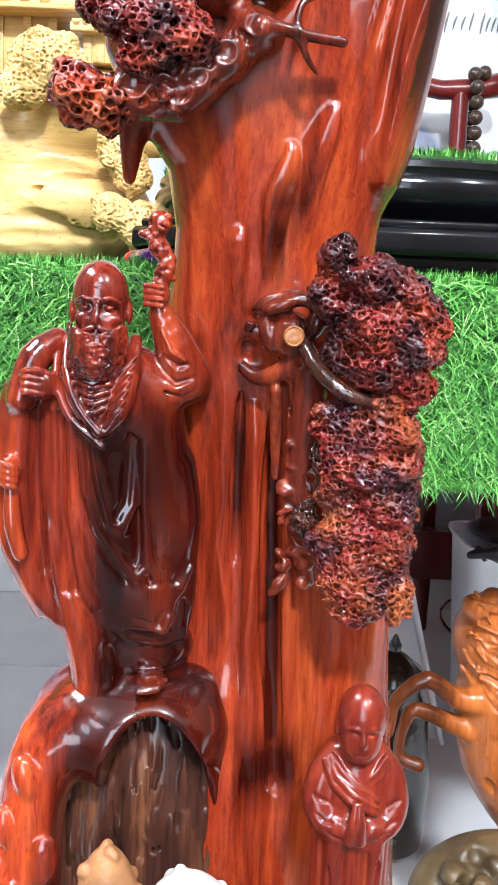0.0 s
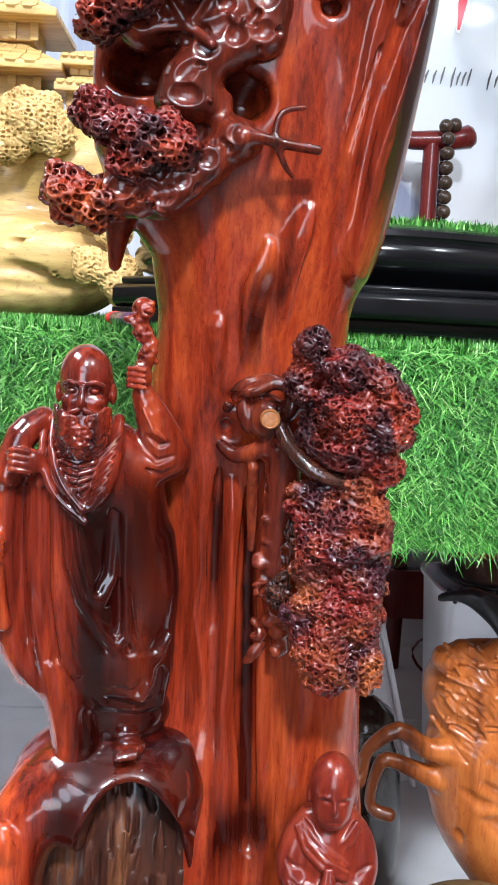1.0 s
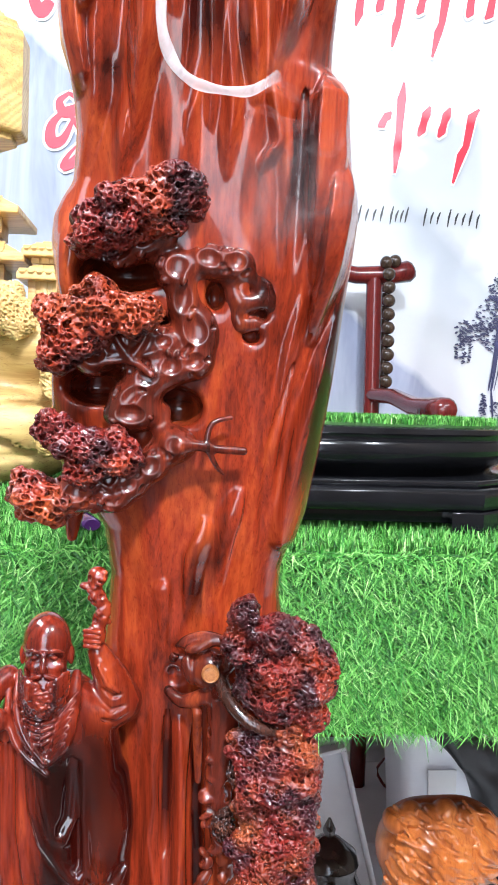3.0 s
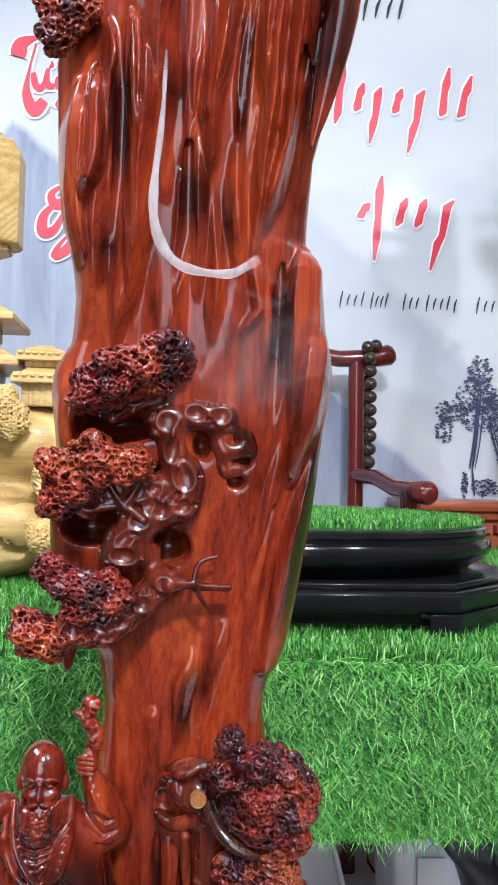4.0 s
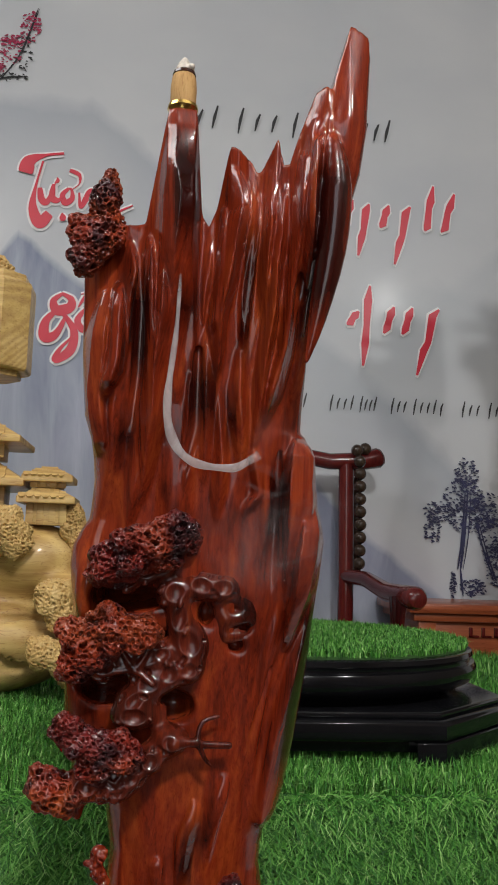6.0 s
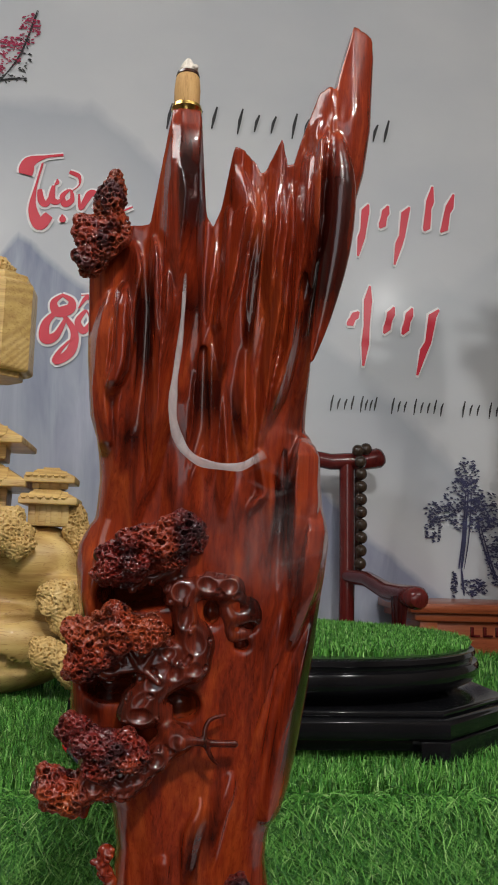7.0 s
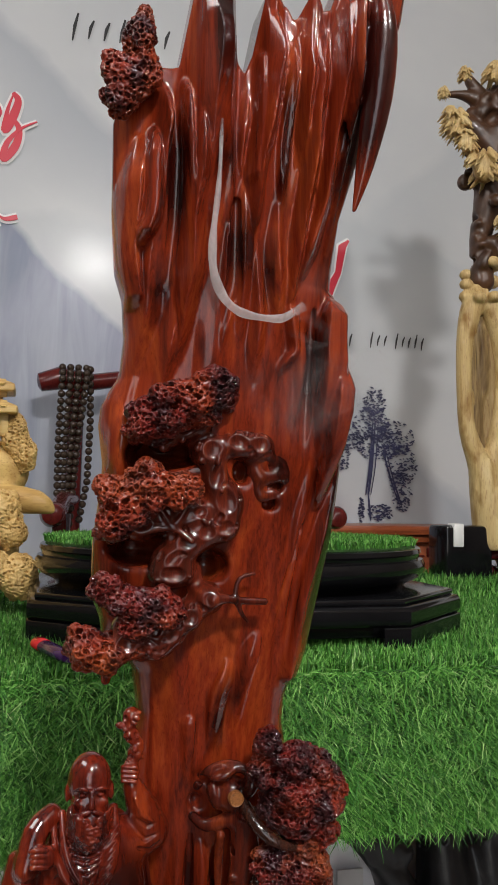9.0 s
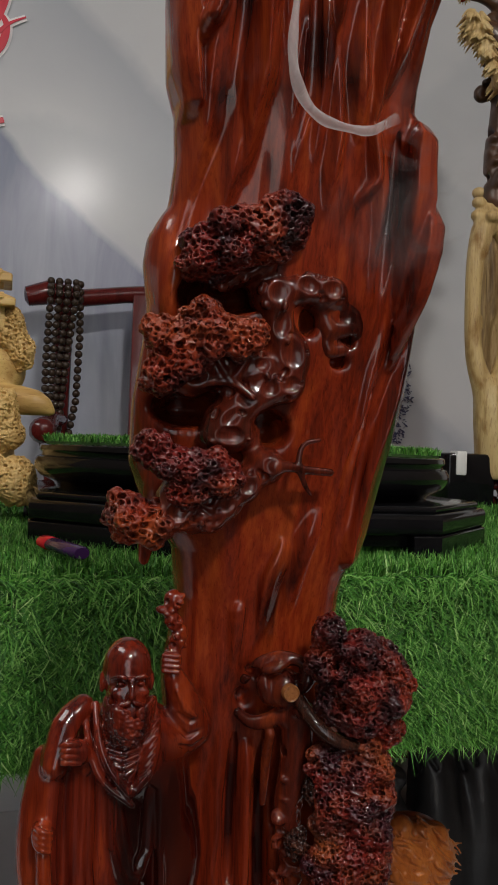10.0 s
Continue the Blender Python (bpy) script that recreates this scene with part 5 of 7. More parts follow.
for k in range(4):
    elder.strand(((-0.0078, 0.4180, 0.7540 - 0.0032 * k, 0.0012), (-0.0055, 0.4142, 0.7532 - 0.0032 * k, 0.0015), (-0.0010, 0.4138, 0.7515 - 0.0031 * k, 0.0014), (0.0012, 0.4165, 0.7505 - 0.0030 * k, 0.0010)), 0.0004)
elder.strand(((-0.003, 0.420, 0.738, 0.0035), (-0.002, 0.419, 0.722, 0.0042), (0.001, 0.420, 0.709, 0.0038)), 0.002)
elder.strand(((0.008, 0.423, 0.775, 0.0018), (0.008, 0.424, 0.735, 0.0022), (0.011, 0.425, 0.700, 0.0020)), 0.003, True)
elder.smooth((-0.02, 0.395, 0.62), (0.095, 0.475, 0.778), 3)
elder.smooth((0.015, 0.395, 0.817), (0.060, 0.475, 0.86), 1)
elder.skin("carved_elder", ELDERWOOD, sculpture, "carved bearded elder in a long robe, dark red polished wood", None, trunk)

# the small novice with joined palms: one carved figure
novice = Clay((0.132, 0.365, 0.44), (0.195, 0.450, 0.672), 0.0008)
novice.blob((0.1630, 0.3950, 0.6460), (0.0112, 0.0118, 0.0152), 0.002)
novice.blob((0.1628, 0.3920, 0.6350), (0.0090, 0.0090, 0.0100), 0.003)
novice.strand(((0.1626, 0.3838, 0.6440, 0.0008), (0.1624, 0.3822, 0.6395, 0.0013), (0.1624, 0.3828, 0.6378, 0.0016)), 0.0012)
for s in (-1, 1):
    novice.blob((0.1626 + s * 0.0043, 0.3842, 0.6425), (0.0027, 0.0014, 0.0010), 0.001, True)
    novice.strand(((0.1626 + s * 0.0015, 0.3836, 0.6448, 0.0005), (0.1626 + s * 0.0045, 0.3838, 0.6458, 0.0007), (0.1626 + s * 0.0075, 0.3860, 0.6442, 0.0005)), 0.0006)
    novice.blob((0.1630 + s * 0.0110, 0.3965, 0.6400), (0.0014, 0.0030, 0.0048), 0.001)
novice.strand(((0.1600, 0.3845, 0.6322, 0.0004), (0.1626, 0.3832, 0.6330, 0.0006), (0.1652, 0.3845, 0.6322, 0.0004)), 0.0005, True)
novice.strand(((0.1630, 0.4020, 0.6280, 0.0080), (0.1630, 0.4040, 0.6180, 0.0135), (0.1630, 0.4050, 0.6050, 0.0180), (0.1630, 0.4055, 0.585, 0.0190), (0.1632, 0.4060, 0.55, 0.0190), (0.1635, 0.4060, 0.45, 0.0210)), 0.003)
for s in (-1, 1):
    # sloping shoulder, sleeve bent up to the joined palms, and its hanging end
    novice.strand(((0.163 + s * 0.0095, 0.4020, 0.6240, 0.0060), (0.163 + s * 0.0155, 0.4000, 0.6150, 0.0068), (0.163 + s * 0.0178, 0.3970, 0.6020, 0.0070), (0.163 + s * 0.0140, 0.3920, 0.5940, 0.0062), (0.163 + s * 0.0065, 0.3870, 0.5945, 0.0046)), 0.004)
    novice.strand(((0.163 + s * 0.0085, 0.3890, 0.5930, 0.0045), (0.163 + s * 0.0095, 0.3900, 0.5750, 0.0042), (0.163 + s * 0.0095, 0.3920, 0.5500, 0.0030)), 0.003)
    novice.strand(((0.1615 + s * 0.0022, 0.3825, 0.5920, 0.0032), (0.1615 + s * 0.0016, 0.3800, 0.6010, 0.0027), (0.1615 + s * 0.0010, 0.3810, 0.6105, 0.0014)), 0.0006)
# crossed collar: three broad folds over one shoulder, two over the other
for k in range(3):
    o = 0.0034 * k
    novice.ridge(((0.1500 - o * 0.5, 0.6270 - o * 0.4, 0.0012), (0.1545 - o * 0.4, 0.6205 - o, 0.0019), (0.1620 - o * 0.2, 0.6145 - o, 0.0020), (0.1710, 0.6090 - o * 0.8, 0.0016)), 0.0006, False, 0.0, 0.392)
for k in range(2):
    o = 0.0034 * k
    novice.ridge(((0.1755 + o * 0.4, 0.6265 - o * 0.3, 0.0012), (0.1715 + o * 0.5, 0.6205 - o * 0.6, 0.0018), (0.1665 + o * 0.4, 0.6165 - o * 0.8, 0.0014)), 0.0006, False, 0.0, 0.392)
for x, z, t in ((0.1455, 0.606, 1), (0.1470, 0.598, 1), (0.1510, 0.592, 1), (0.1805, 0.606, -1), (0.1790, 0.598, -1), (0.1750, 0.592, -1)):
    novice.ridge(((x - 0.004, z + 0.003 * t, 0.0007), (x, z, 0.0011), (x + 0.004, z - 0.001 * t, 0.0007)), 0.001, True)
for x in (0.1475, 0.1520, 0.1575, 0.1625, 0.1680, 0.1735, 0.1785):
    novice.ridge(((x, 0.582, 0.0008), (x + 0.001 * math.sin(x * 900), 0.53, 0.0014), (x, 0.46, 0.0014)), 0.002, True)
novice.skin("carved_novice", wood("polished novice rosewood", (0.045, 0.005, 0.004), (0.12, 0.012, 0.006), (0.22, 0.030, 0.010), 0.8, 0.28, 0.4, 0.5, 0.08), sculpture, "carved young novice with joined palms, polished red wood")

# burner cup, incense and smoke
part("incense_cup", lathe(((0.0060, -0.004), (0.0074, -0.003), (0.0082, 0.000), (0.0094, 0.002), (0.0090, 0.0042), (0.0078, 0.001), (0.002, 0.0005)), (0.0918, 0.362, 1.3150), 32), GOLD, sculpture, "small brass incense cup")
cone = thing("incense_cone", (0.0918, 0.362, 1.3160), "tan incense cone with grey ash tip in brass cup", "incense")
part("cone", lathe(((0.0066, 0), (0.0077, 0.004), (0.0080, 0.014), (0.0074, 0.021), (0.0066, 0.023)), (0.0918, 0.362, 1.3160), 28), INCENSE, cone)
part("burnt_ring", lathe(((0.0064, 0.0226), (0.0072, 0.0232), (0.0068, 0.0250), (0.0060, 0.0255)), (0.0918, 0.362, 1.3160), 28), CHARRED, cone, "black burnt ring")
ash = Clay((0.080, 0.350, 1.337), (0.104, 0.374, 1.358), 0.0007)
ash.strand(((0.0918, 0.362, 1.3403, 0.0055), (0.0916, 0.362, 1.3450, 0.0042), (0.0918, 0.362, 1.3495, 0.0018)), 0.001)
for k in range(22):
    ash.blob((0.0918 + rng.uniform(-0.005, 0.005), 0.362 + rng.uniform(-0.005, 0.005), 1.3407 + rng.uniform(0, 0.005)), (0.0013, 0.0013, 0.0016), 0.0006)
ash.skin("ash_tip", ASH, cone, "pale grey ash tip")

smoke = thing("smoke_stream", (0.093, 0.352, 1.052), "thin white smoke pouring down and pooling on the trunk", "smoke")
pour = [(0.0948, 1.2100, 0.0007), (0.0945, 1.1960, 0.0011), (0.0940, 1.1800, 0.0013), (0.0928, 1.1640, 0.0016), (0.0913, 1.1495, 0.0019), (0.0906, 1.1380, 0.0022), (0.0908, 1.1270, 0.0025), (0.0930, 1.1170, 0.0026), (0.0979, 1.1077, 0.0026), (0.1050, 1.1018, 0.0024), (0.1129, 1.0994, 0.0022), (0.1220, 1.0985, 0.0021), (0.1307, 1.0990, 0.0022), (0.1380, 1.1030, 0.0024), (0.1450, 1.1075, 0.0026)]
flow_line = []
for i in range(len(pour) - 1):
    p = [Vector(pour[min(max(i + o, 0), len(pour) - 1)]) for o in (-1, 0, 1, 2)]
    for t in (0, 0.25, 0.5, 0.75):
        flow_line.append(0.5 * (2 * p[1] + (p[2] - p[0]) * t + (2 * p[0] - 5 * p[1] + 4 * p[2] - p[3]) * t * t + (3 * p[1] - p[0] - 3 * p[2] + p[3]) * t ** 3))
stream = tube([(v.x, 0.350, v.y) for v in flow_line], [v.z * (1 + 0.12 * math.sin(k * 0.7)) for k, v in enumerate(flow_line)], 12, None, 1.0, (0, 1, 0))
thick = stream.verts.layers.float.new("fade")
for v in stream.verts:
    v[thick] = min(1.0, max(0.2, (1.213 - v.co.z) / 0.02)) * min(1.0, max(0.15, (0.150 - v.co.x) / 0.02))
part("falling_stream", stream, SMOKE, smoke, "narrow white stream of smoke")
for nth, (x0, x1, z0, z1, curl) in enumerate(((0.128, 0.190, 1.098, 1.132, 0.003), (0.108, 0.176, 1.024, 1.080, 0.005), (0.124, 0.200, 1.030, 1.090, 0.004))):
    bm = bmesh.new()
    thick = bm.verts.layers.float.new("fade")
    grid = []
    for i in range(25):
        row = []
        for j in range(13):
            a, b = i / 24, j / 12
            v = bm.verts.new((x0 + (x1 - x0) * a + curl * math.sin(b * 5 + nth), 0.3505 - 0.003 * nth - 0.002 * math.sin(a * 6 + b * 4), z0 + (z1 - z0) * b + curl * math.sin(a * 6 + nth * 2)))
            v[thick] = max(0.0, math.sin(math.pi * a) * math.sin(math.pi * b)) ** 0.8
            row.append(v)
        grid.append(row)
    for i in range(24):
        for j in range(12):
            bm.faces.new((grid[i][j], grid[i + 1][j], grid[i + 1][j + 1], grid[i][j + 1]))
    part("smoke_wisp", bm, WISP, smoke, "faint drifting veil of smoke")

# thin curling wisps
wr = random.Random(41)
for k in range(7):
    x, z, q = wr.uniform(0.125, 0.150), wr.uniform(1.030, 1.105), wr.uniform(0, 6.28)
    n = 26
    reach, lift = wr.uniform(0.035, 0.060), wr.uniform(-0.012, 0.024)
    pts = [(x + reach * j / n + 0.0045 * math.sin(q + 7.5 * j / n), 0.346 - 0.004 * math.sin(q + j * 0.2), z + lift * j / n + 0.0065 * math.sin(q * 1.7 + 6.0 * j / n)) for j in range(n + 1)]
    wisp = tube(pts, [0.0006 + 0.0026 * math.sin(math.pi * j / n) for j in range(n + 1)], 10, None, 0.35)
    thick = wisp.verts.layers.float.new("fade")
    for v in wisp.verts:
        v[thick] = max(0.05, math.sin(math.pi * min(1, max(0, (v.co.x - x) / reach)))) * 0.55
    part("smoke_wisp", wisp, WISP, smoke, "thin curling wisp of smoke")

# loose stones on the foot of the carving
for name, c, r, mat, label in (
    ("tan_stone", (0.049, 0.386, 0.548), (0.015, 0.012, 0.034), TANSTONE, "rough tan stone leaning on the dark foot"),
    ("white_stone", (0.087, 0.384, 0.540), (0.023, 0.014, 0.032), WHITESTONE, "white knobbly stone at the foot of the carving"),
):
    clay = Clay([c[i] - r[i] * 1.5 for i in range(3)], [c[i] + r[i] * 1.5 for i in range(3)], 0.0011)
    clay.blob(c, r, 0.002)
    for k in range(40):
        a, b = rng.uniform(0, 6.28), rng.uniform(-1, 1)
        s = math.sqrt(1 - b * b)
        clay.blob((c[0] + r[0] * s * math.cos(a), c[1] + r[1] * s * math.sin(a), c[2] + r[2] * b), (rng.uniform(0.002, 0.0045),) * 3, 0.0015, k % 7 == 0)
    tagged(clay.skin(name, mat, None, "", (c[0], c[1], c[2] - r[2])), label, "stone")


# ---- the shop: floor, walls, ceiling ----
X0, X1, Y0, Y1, TOP = -2.2, 2.6, -2.5, 2.26, 3.3


def slab(name, lo, hi, mat, label, category):
    mid = ((lo[0] + hi[0]) / 2, (lo[1] + hi[1]) / 2, lo[2])
    return tagged(part(name, box(lo, hi), mat, None, "", False, mid), label, category, "", "structure")


# unseen dark floor, made up to keep pale reflections off the lacquer
slab("dark_front_floor", (X0, Y0, -0.12), (X1, 0.30, 0.004), DARKFLOOR, "unseen dark brown floor added at the shop front to darken reflections", "floor")
floor = slab("floor", (X0, 0.30, -0.12), (X1, Y1, -0.006), GROUT, "pale glazed tile floor with grey grout", "floor")
slab("wall_north", (X0 - 0.12, Y1, -0.12), (X1 + 0.12, Y1 + 0.12, TOP), BANNER, "wall with a printed misty mountain banner", "wall")
slab("wall_west", (X0 - 0.12, Y0, -0.12), (X0, Y1, TOP), SHOPWALL, "plain dim brown shop wall", "wall")
slab("wall_east", (X1, Y0, -0.12), (X1 + 0.12, Y1, TOP), SHOPWALL, "plain dim brown shop wall", "wall")
slab("ceiling", (X0 - 0.12, Y0 - 0.12, TOP), (X1 + 0.12, Y1 + 0.12, TOP + 0.1), CEILING, "plain white ceiling", "ceiling")
# shop front behind the camera: a wide opening in the wall
front_wall = thing("wall_south", (0, Y0 - 0.06, 0), "brown shop front wall with a wide opening", "wall", "", "structure")
for lo, hi in (((X0 - 0.12, Y0 - 0.12, -0.12), (-0.85, Y0, TOP)), ((0.35, Y0 - 0.12, -0.12), (X1 + 0.12, Y0, TOP)), ((-0.85, Y0 - 0.12, 2.6), (0.35, Y0, TOP))):
    part("wall_pier", box(lo, hi), SHOPWALL, front_wall, "", False)
tagged(part("pavement", box((-6, -9, -0.14), (6, Y0 - 0.12, -0.02)), GROUT, None, "", False, (0, -5, -0.02)), "grey concrete outside the shop front", "pavement", "", "structure")

# floor tiles
tile_mesh = None
for i in range(6):
    for j in range(2):
        x, y = -1.80 + 0.75 * i, 0.685 + 0.75 * j - 0.002
        if tile_mesh is None:
            t = part("tile", box((x - 0.372, y - 0.372, -0.008), (x + 0.372, y + 0.372, 0.0), 0.003, None, 0, 1), TILE, floor, "", False)
            tile_mesh = t.data
            home = Vector((x, y, 0)) * SCALE
        else:
            t = new("tile", tile_mesh)
            t.parent = floor
            t.location = Vector((x, y, 0)) * SCALE - home

short_mesh = None
for i in range(6):
    x = -1.80 + 0.75 * i
    if short_mesh is None:
        t = part("tile", box((x - 0.372, 1.811, -0.008), (x + 0.372, Y1 - 0.002, 0.0), 0.003, None, 0, 1), TILE, floor, "", False)
        short_mesh, home = t.data, Vector((x, 0, 0)) * SCALE
    else:
        t = new("tile", short_mesh)
        t.parent = floor
        t.location = Vector((x, 0, 0)) * SCALE - home

# ceiling lamps, out of view
# made-up tube housing for the fill that brightens the grass on that side
for name, c in (("fill_tube_lamp", (-1.30, 0.20, 2.93)),):
    lampbody = thing(name, (c[0], c[1], c[2] + 0.37), "unseen white ceiling tube lamp, added for the side fill", "lamp")
    part("casing", box((c[0] - 0.45, c[1] - 0.05, 2.93), (c[0] + 0.45, c[1] + 0.05, TOP), 0.005), WHITEPLASTIC, lampbody)
    part("tube", tube([(c[0] - 0.42, c[1], 2.90), (c[0] + 0.42, c[1], 2.90)], 0.018), LAMPGLOW, lampbody, "glowing tube")
square = thing("ceiling_lamp", (0.35, -1.50, TOP), "square white lamp hung from the ceiling, switched on", "lamp")
part("casing", box((0.21, -1.64, 2.80), (0.49, -1.36, 2.90), 0.006), WHITEPLASTIC, square)
part("rod", tube([(0.35, -1.50, 2.89), (0.35, -1.50, TOP)], 0.012, 10), WHITEPLASTIC, square)
part("diffuser", box((0.23, -1.62, 2.785), (0.47, -1.38, 2.801), 0.004), LAMPGLOW, square, "glowing square panel")
pendant = thing("pendant_lamp", (1.60, -1.10, TOP), "bare bulb on a ceiling cord, switched on", "lamp")
part("cord", tube([(1.60, -1.10, 3.00), (1.60, -1.10, TOP)], 0.006, 8), BLACK, pendant)
part("socket", lathe(((0.02, 2.94), (0.025, 2.95), (0.025, 3.01), (0.01, 3.02)), (1.60, -1.10, 0), 20), BLACK, pendant)

# ---- lettering on the banner ----
WALL = Y1 - 0.003


def flat_strokes(name, strokes, mat, label, category, depth=0.002):
    """Flat printed strokes on the wall: each a ribbon through (x, z, half width)."""
    bm = bmesh.new()
    for nth, pts in enumerate(strokes):
        rail = []
        lift = depth + 0.0004 * (nth % 7)
        for k, (x, z, w) in enumerate(pts):
            a, b = pts[max(k - 1, 0)], pts[min(k + 1, len(pts) - 1)]
            dx, dz = b[0] - a[0], b[1] - a[1]
            n = math.hypot(dx, dz) or 1
            lift += 0.00004
            rail.append((bm.verts.new((x - dz / n * w, WALL - lift, z + dx / n * w)), bm.verts.new((x + dz / n * w, WALL - lift, z - dx / n * w))))
        for (a, b), (c, d) in zip(rail, rail[1:]):
            bm.faces.new((a, b, d, c))
    made = bmesh.ops.extrude_face_region(bm, geom=list(bm.faces))
    bmesh.ops.translate(bm, verts=[v for v in made["geom"] if isinstance(v, bmesh.types.BMVert)], vec=(0, depth * 0.5, 0))
    bmesh.ops.recalc_face_normals(bm, faces=bm.faces)
    x = sum(p[0] for s in strokes for p in s) / sum(len(s) for s in strokes)
    z = min(p[1] for s in strokes for p in s)
    return tagged(part(name, bm, mat, None, "", False, (x, WALL, z)), label, category, "", "structure")


def curve_through(points, w, steps=8):
    """Smooth stroke through (x, z), thin at both ends."""
    pts = [Vector((p[0], p[1], 0)) for p in points]
    out = []
    for i in range(len(pts) - 1):
        p0, p1, p2, p3 = pts[max(i - 1, 0)], pts[i], pts[i + 1], pts[min(i + 2, len(pts) - 1)]
        for k in range(steps):
            t = k / steps
            out.append(0.5 * (2 * p1 + (p2 - p0) * t + (2 * p0 - 5 * p1 + 4 * p2 - p3) * t * t + (3 * p1 - p0 - 3 * p2 + p3) * t ** 3))
    out.append(pts[-1])
    n = len(out) - 1
    return [(p.x, p.y, w * (0.35 + 0.65 * math.sin(math.pi * min(1, max(0, k / n))) ** 0.6)) for k, p in enumerate(out)]


def brush(points, thick, full=0.35):
    """One brush stroke through (x, z), pressed hardest at a share of its length, thin where it leaves the paper."""
    line = curve_through(points, 1.0, 9)
    n = len(line) - 1
    return [(x, z, thick * max(0.16, math.exp(-((k / n - full) / 0.42) ** 2))) for k, (x, z, w) in enumerate(line)]


BRUSHED = (
    ("T", (brush(((-0.336, 2.112), (-0.326, 2.148), (-0.284, 2.168), (-0.232, 2.178)), 0.021, 0.15), brush(((-0.289, 2.150), (-0.306, 2.067), (-0.309, 2.010), (-0.288, 1.966), (-0.262, 1.995)), 0.017, 0.75))),
    ("ư", (brush(((-0.293, 2.070), (-0.286, 2.036), (-0.270, 2.030), (-0.256, 2.066), (-0.250, 2.088)), 0.010, 0.3), brush(((-0.255, 2.084), (-0.257, 2.044), (-0.240, 2.036), (-0.226, 2.052)), 0.010, 0.4), brush(((-0.252, 2.088), (-0.244, 2.094), (-0.246, 2.104)), 0.005, 0.5))),
    ("ợ", (brush(((-0.212, 2.074), (-0.228, 2.054), (-0.220, 2.031), (-0.201, 2.044), (-0.204, 2.070), (-0.216, 2.074)), 0.009, 0.4), brush(((-0.204, 2.070), (-0.183, 2.091), (-0.185, 2.117), (-0.212, 2.128)), 0.006, 0.8), brush(((-0.226, 2.000), (-0.222, 1.976)), 0.009, 0.6))),
    ("n", (brush(((-0.182, 2.064), (-0.176, 2.022), (-0.162, 2.046), (-0.150, 2.067), (-0.136, 2.067), (-0.127, 2.047), (-0.138, 2.022)), 0.010, 0.5),)),
    ("g", (brush(((-0.092, 2.110), (-0.107, 2.061), (-0.113, 2.005), (-0.098, 2.029), (-0.080, 2.086), (-0.094, 2.110)), 0.012, 0.6), brush(((-0.095, 2.040), (-0.075, 2.009), (-0.084, 1.961), (-0.113, 1.924), (-0.106, 1.967), (-0.072, 2.010), (-0.028, 2.036)), 0.011, 0.4))),
    ("g", (brush(((-0.210, 1.764), (-0.234, 1.741), (-0.223, 1.714), (-0.189, 1.724), (-0.186, 1.748), (-0.214, 1.764)), 0.015, 0.5), brush(((-0.210, 1.728), (-0.251, 1.683), (-0.253, 1.637), (-0.223, 1.645), (-0.197, 1.700)), 0.015, 0.5), brush(((-0.205, 1.705), (-0.173, 1.657), (-0.180, 1.602), (-0.219, 1.573), (-0.208, 1.604), (-0.172, 1.645)), 0.013, 0.4))),
    ("ỗ", (brush(((-0.144, 1.724), (-0.165, 1.689), (-0.148, 1.663), (-0.129, 1.691), (-0.143, 1.724)), 0.010, 0.4), brush(((-0.165, 1.727), (-0.142, 1.761), (-0.119, 1.734)), 0.006, 0.5), brush(((-0.160, 1.765), (-0.130, 1.768), (-0.104, 1.757), (-0.072, 1.765)), 0.007, 0.9))),
)
for letter, strokes in BRUSHED:
    flat_strokes("lettering_halo", [[(x, z, w + 0.0065) for x, z, w in stroke] for stroke in strokes], HALO, "white outline of a red brush letter " + letter, "lettering", 0.001)
    flat_strokes("lettering", strokes, RED, "red brush letter " + letter + " printed on the banner", "lettering", 0.0055)


def bars(name, spans, z, half, mat, label):
    """Plain upright bars, one for each sign of a row that is not spelled out."""
    strokes = []
    for a, b, n in spans:
        for k in range(n):
            x = a + (b - a) * (k + 0.5) / n
            strokes.append([(x - half * 0.22, z - half * (1.0 if k % 4 else 1.35), half * 0.06), (x - half * 0.05, z, half * 0.15), (x + half * 0.22, z + half * (0.7 if k % 3 else 1.2), half * 0.08)])
    flat_strokes(name, strokes, mat, label, "lettering")


bars("phone_line", ((0.045, 0.22, 4), (0.25, 0.40, 3), (0.42, 0.53, 3), (0.60, 0.735, 4)), 2.327, 0.032, INK, "row of black bars on the banner")
bars("address_line", ((0.30, 0.36, 3), (0.40, 0.50, 4), (0.555, 0.635, 4), (0.645, 0.70, 4), (0.735, 0.79, 3), (0.80, 0.90, 5), (0.945, 1.01, 3), (1.025, 1.13, 5)), 1.493, 0.019, INK, "row of small black bars on the banner")
def brush_bars(spans, z, heights):
    """Plain slanted brush bars in place of a name."""
    strokes = []
    for k, (a, b) in enumerate(spans):
        up, down = heights[k % len(heights)]
        strokes.append([(a, z - down, 0.003), (a * 0.7 + b * 0.3, z - down * 0.5, 0.011), ((a + b) / 2, z + (up - down) / 2, 0.009), (a * 0.3 + b * 0.7, z + up * 0.6, 0.012), (b, z + up, 0.003)])
    return strokes


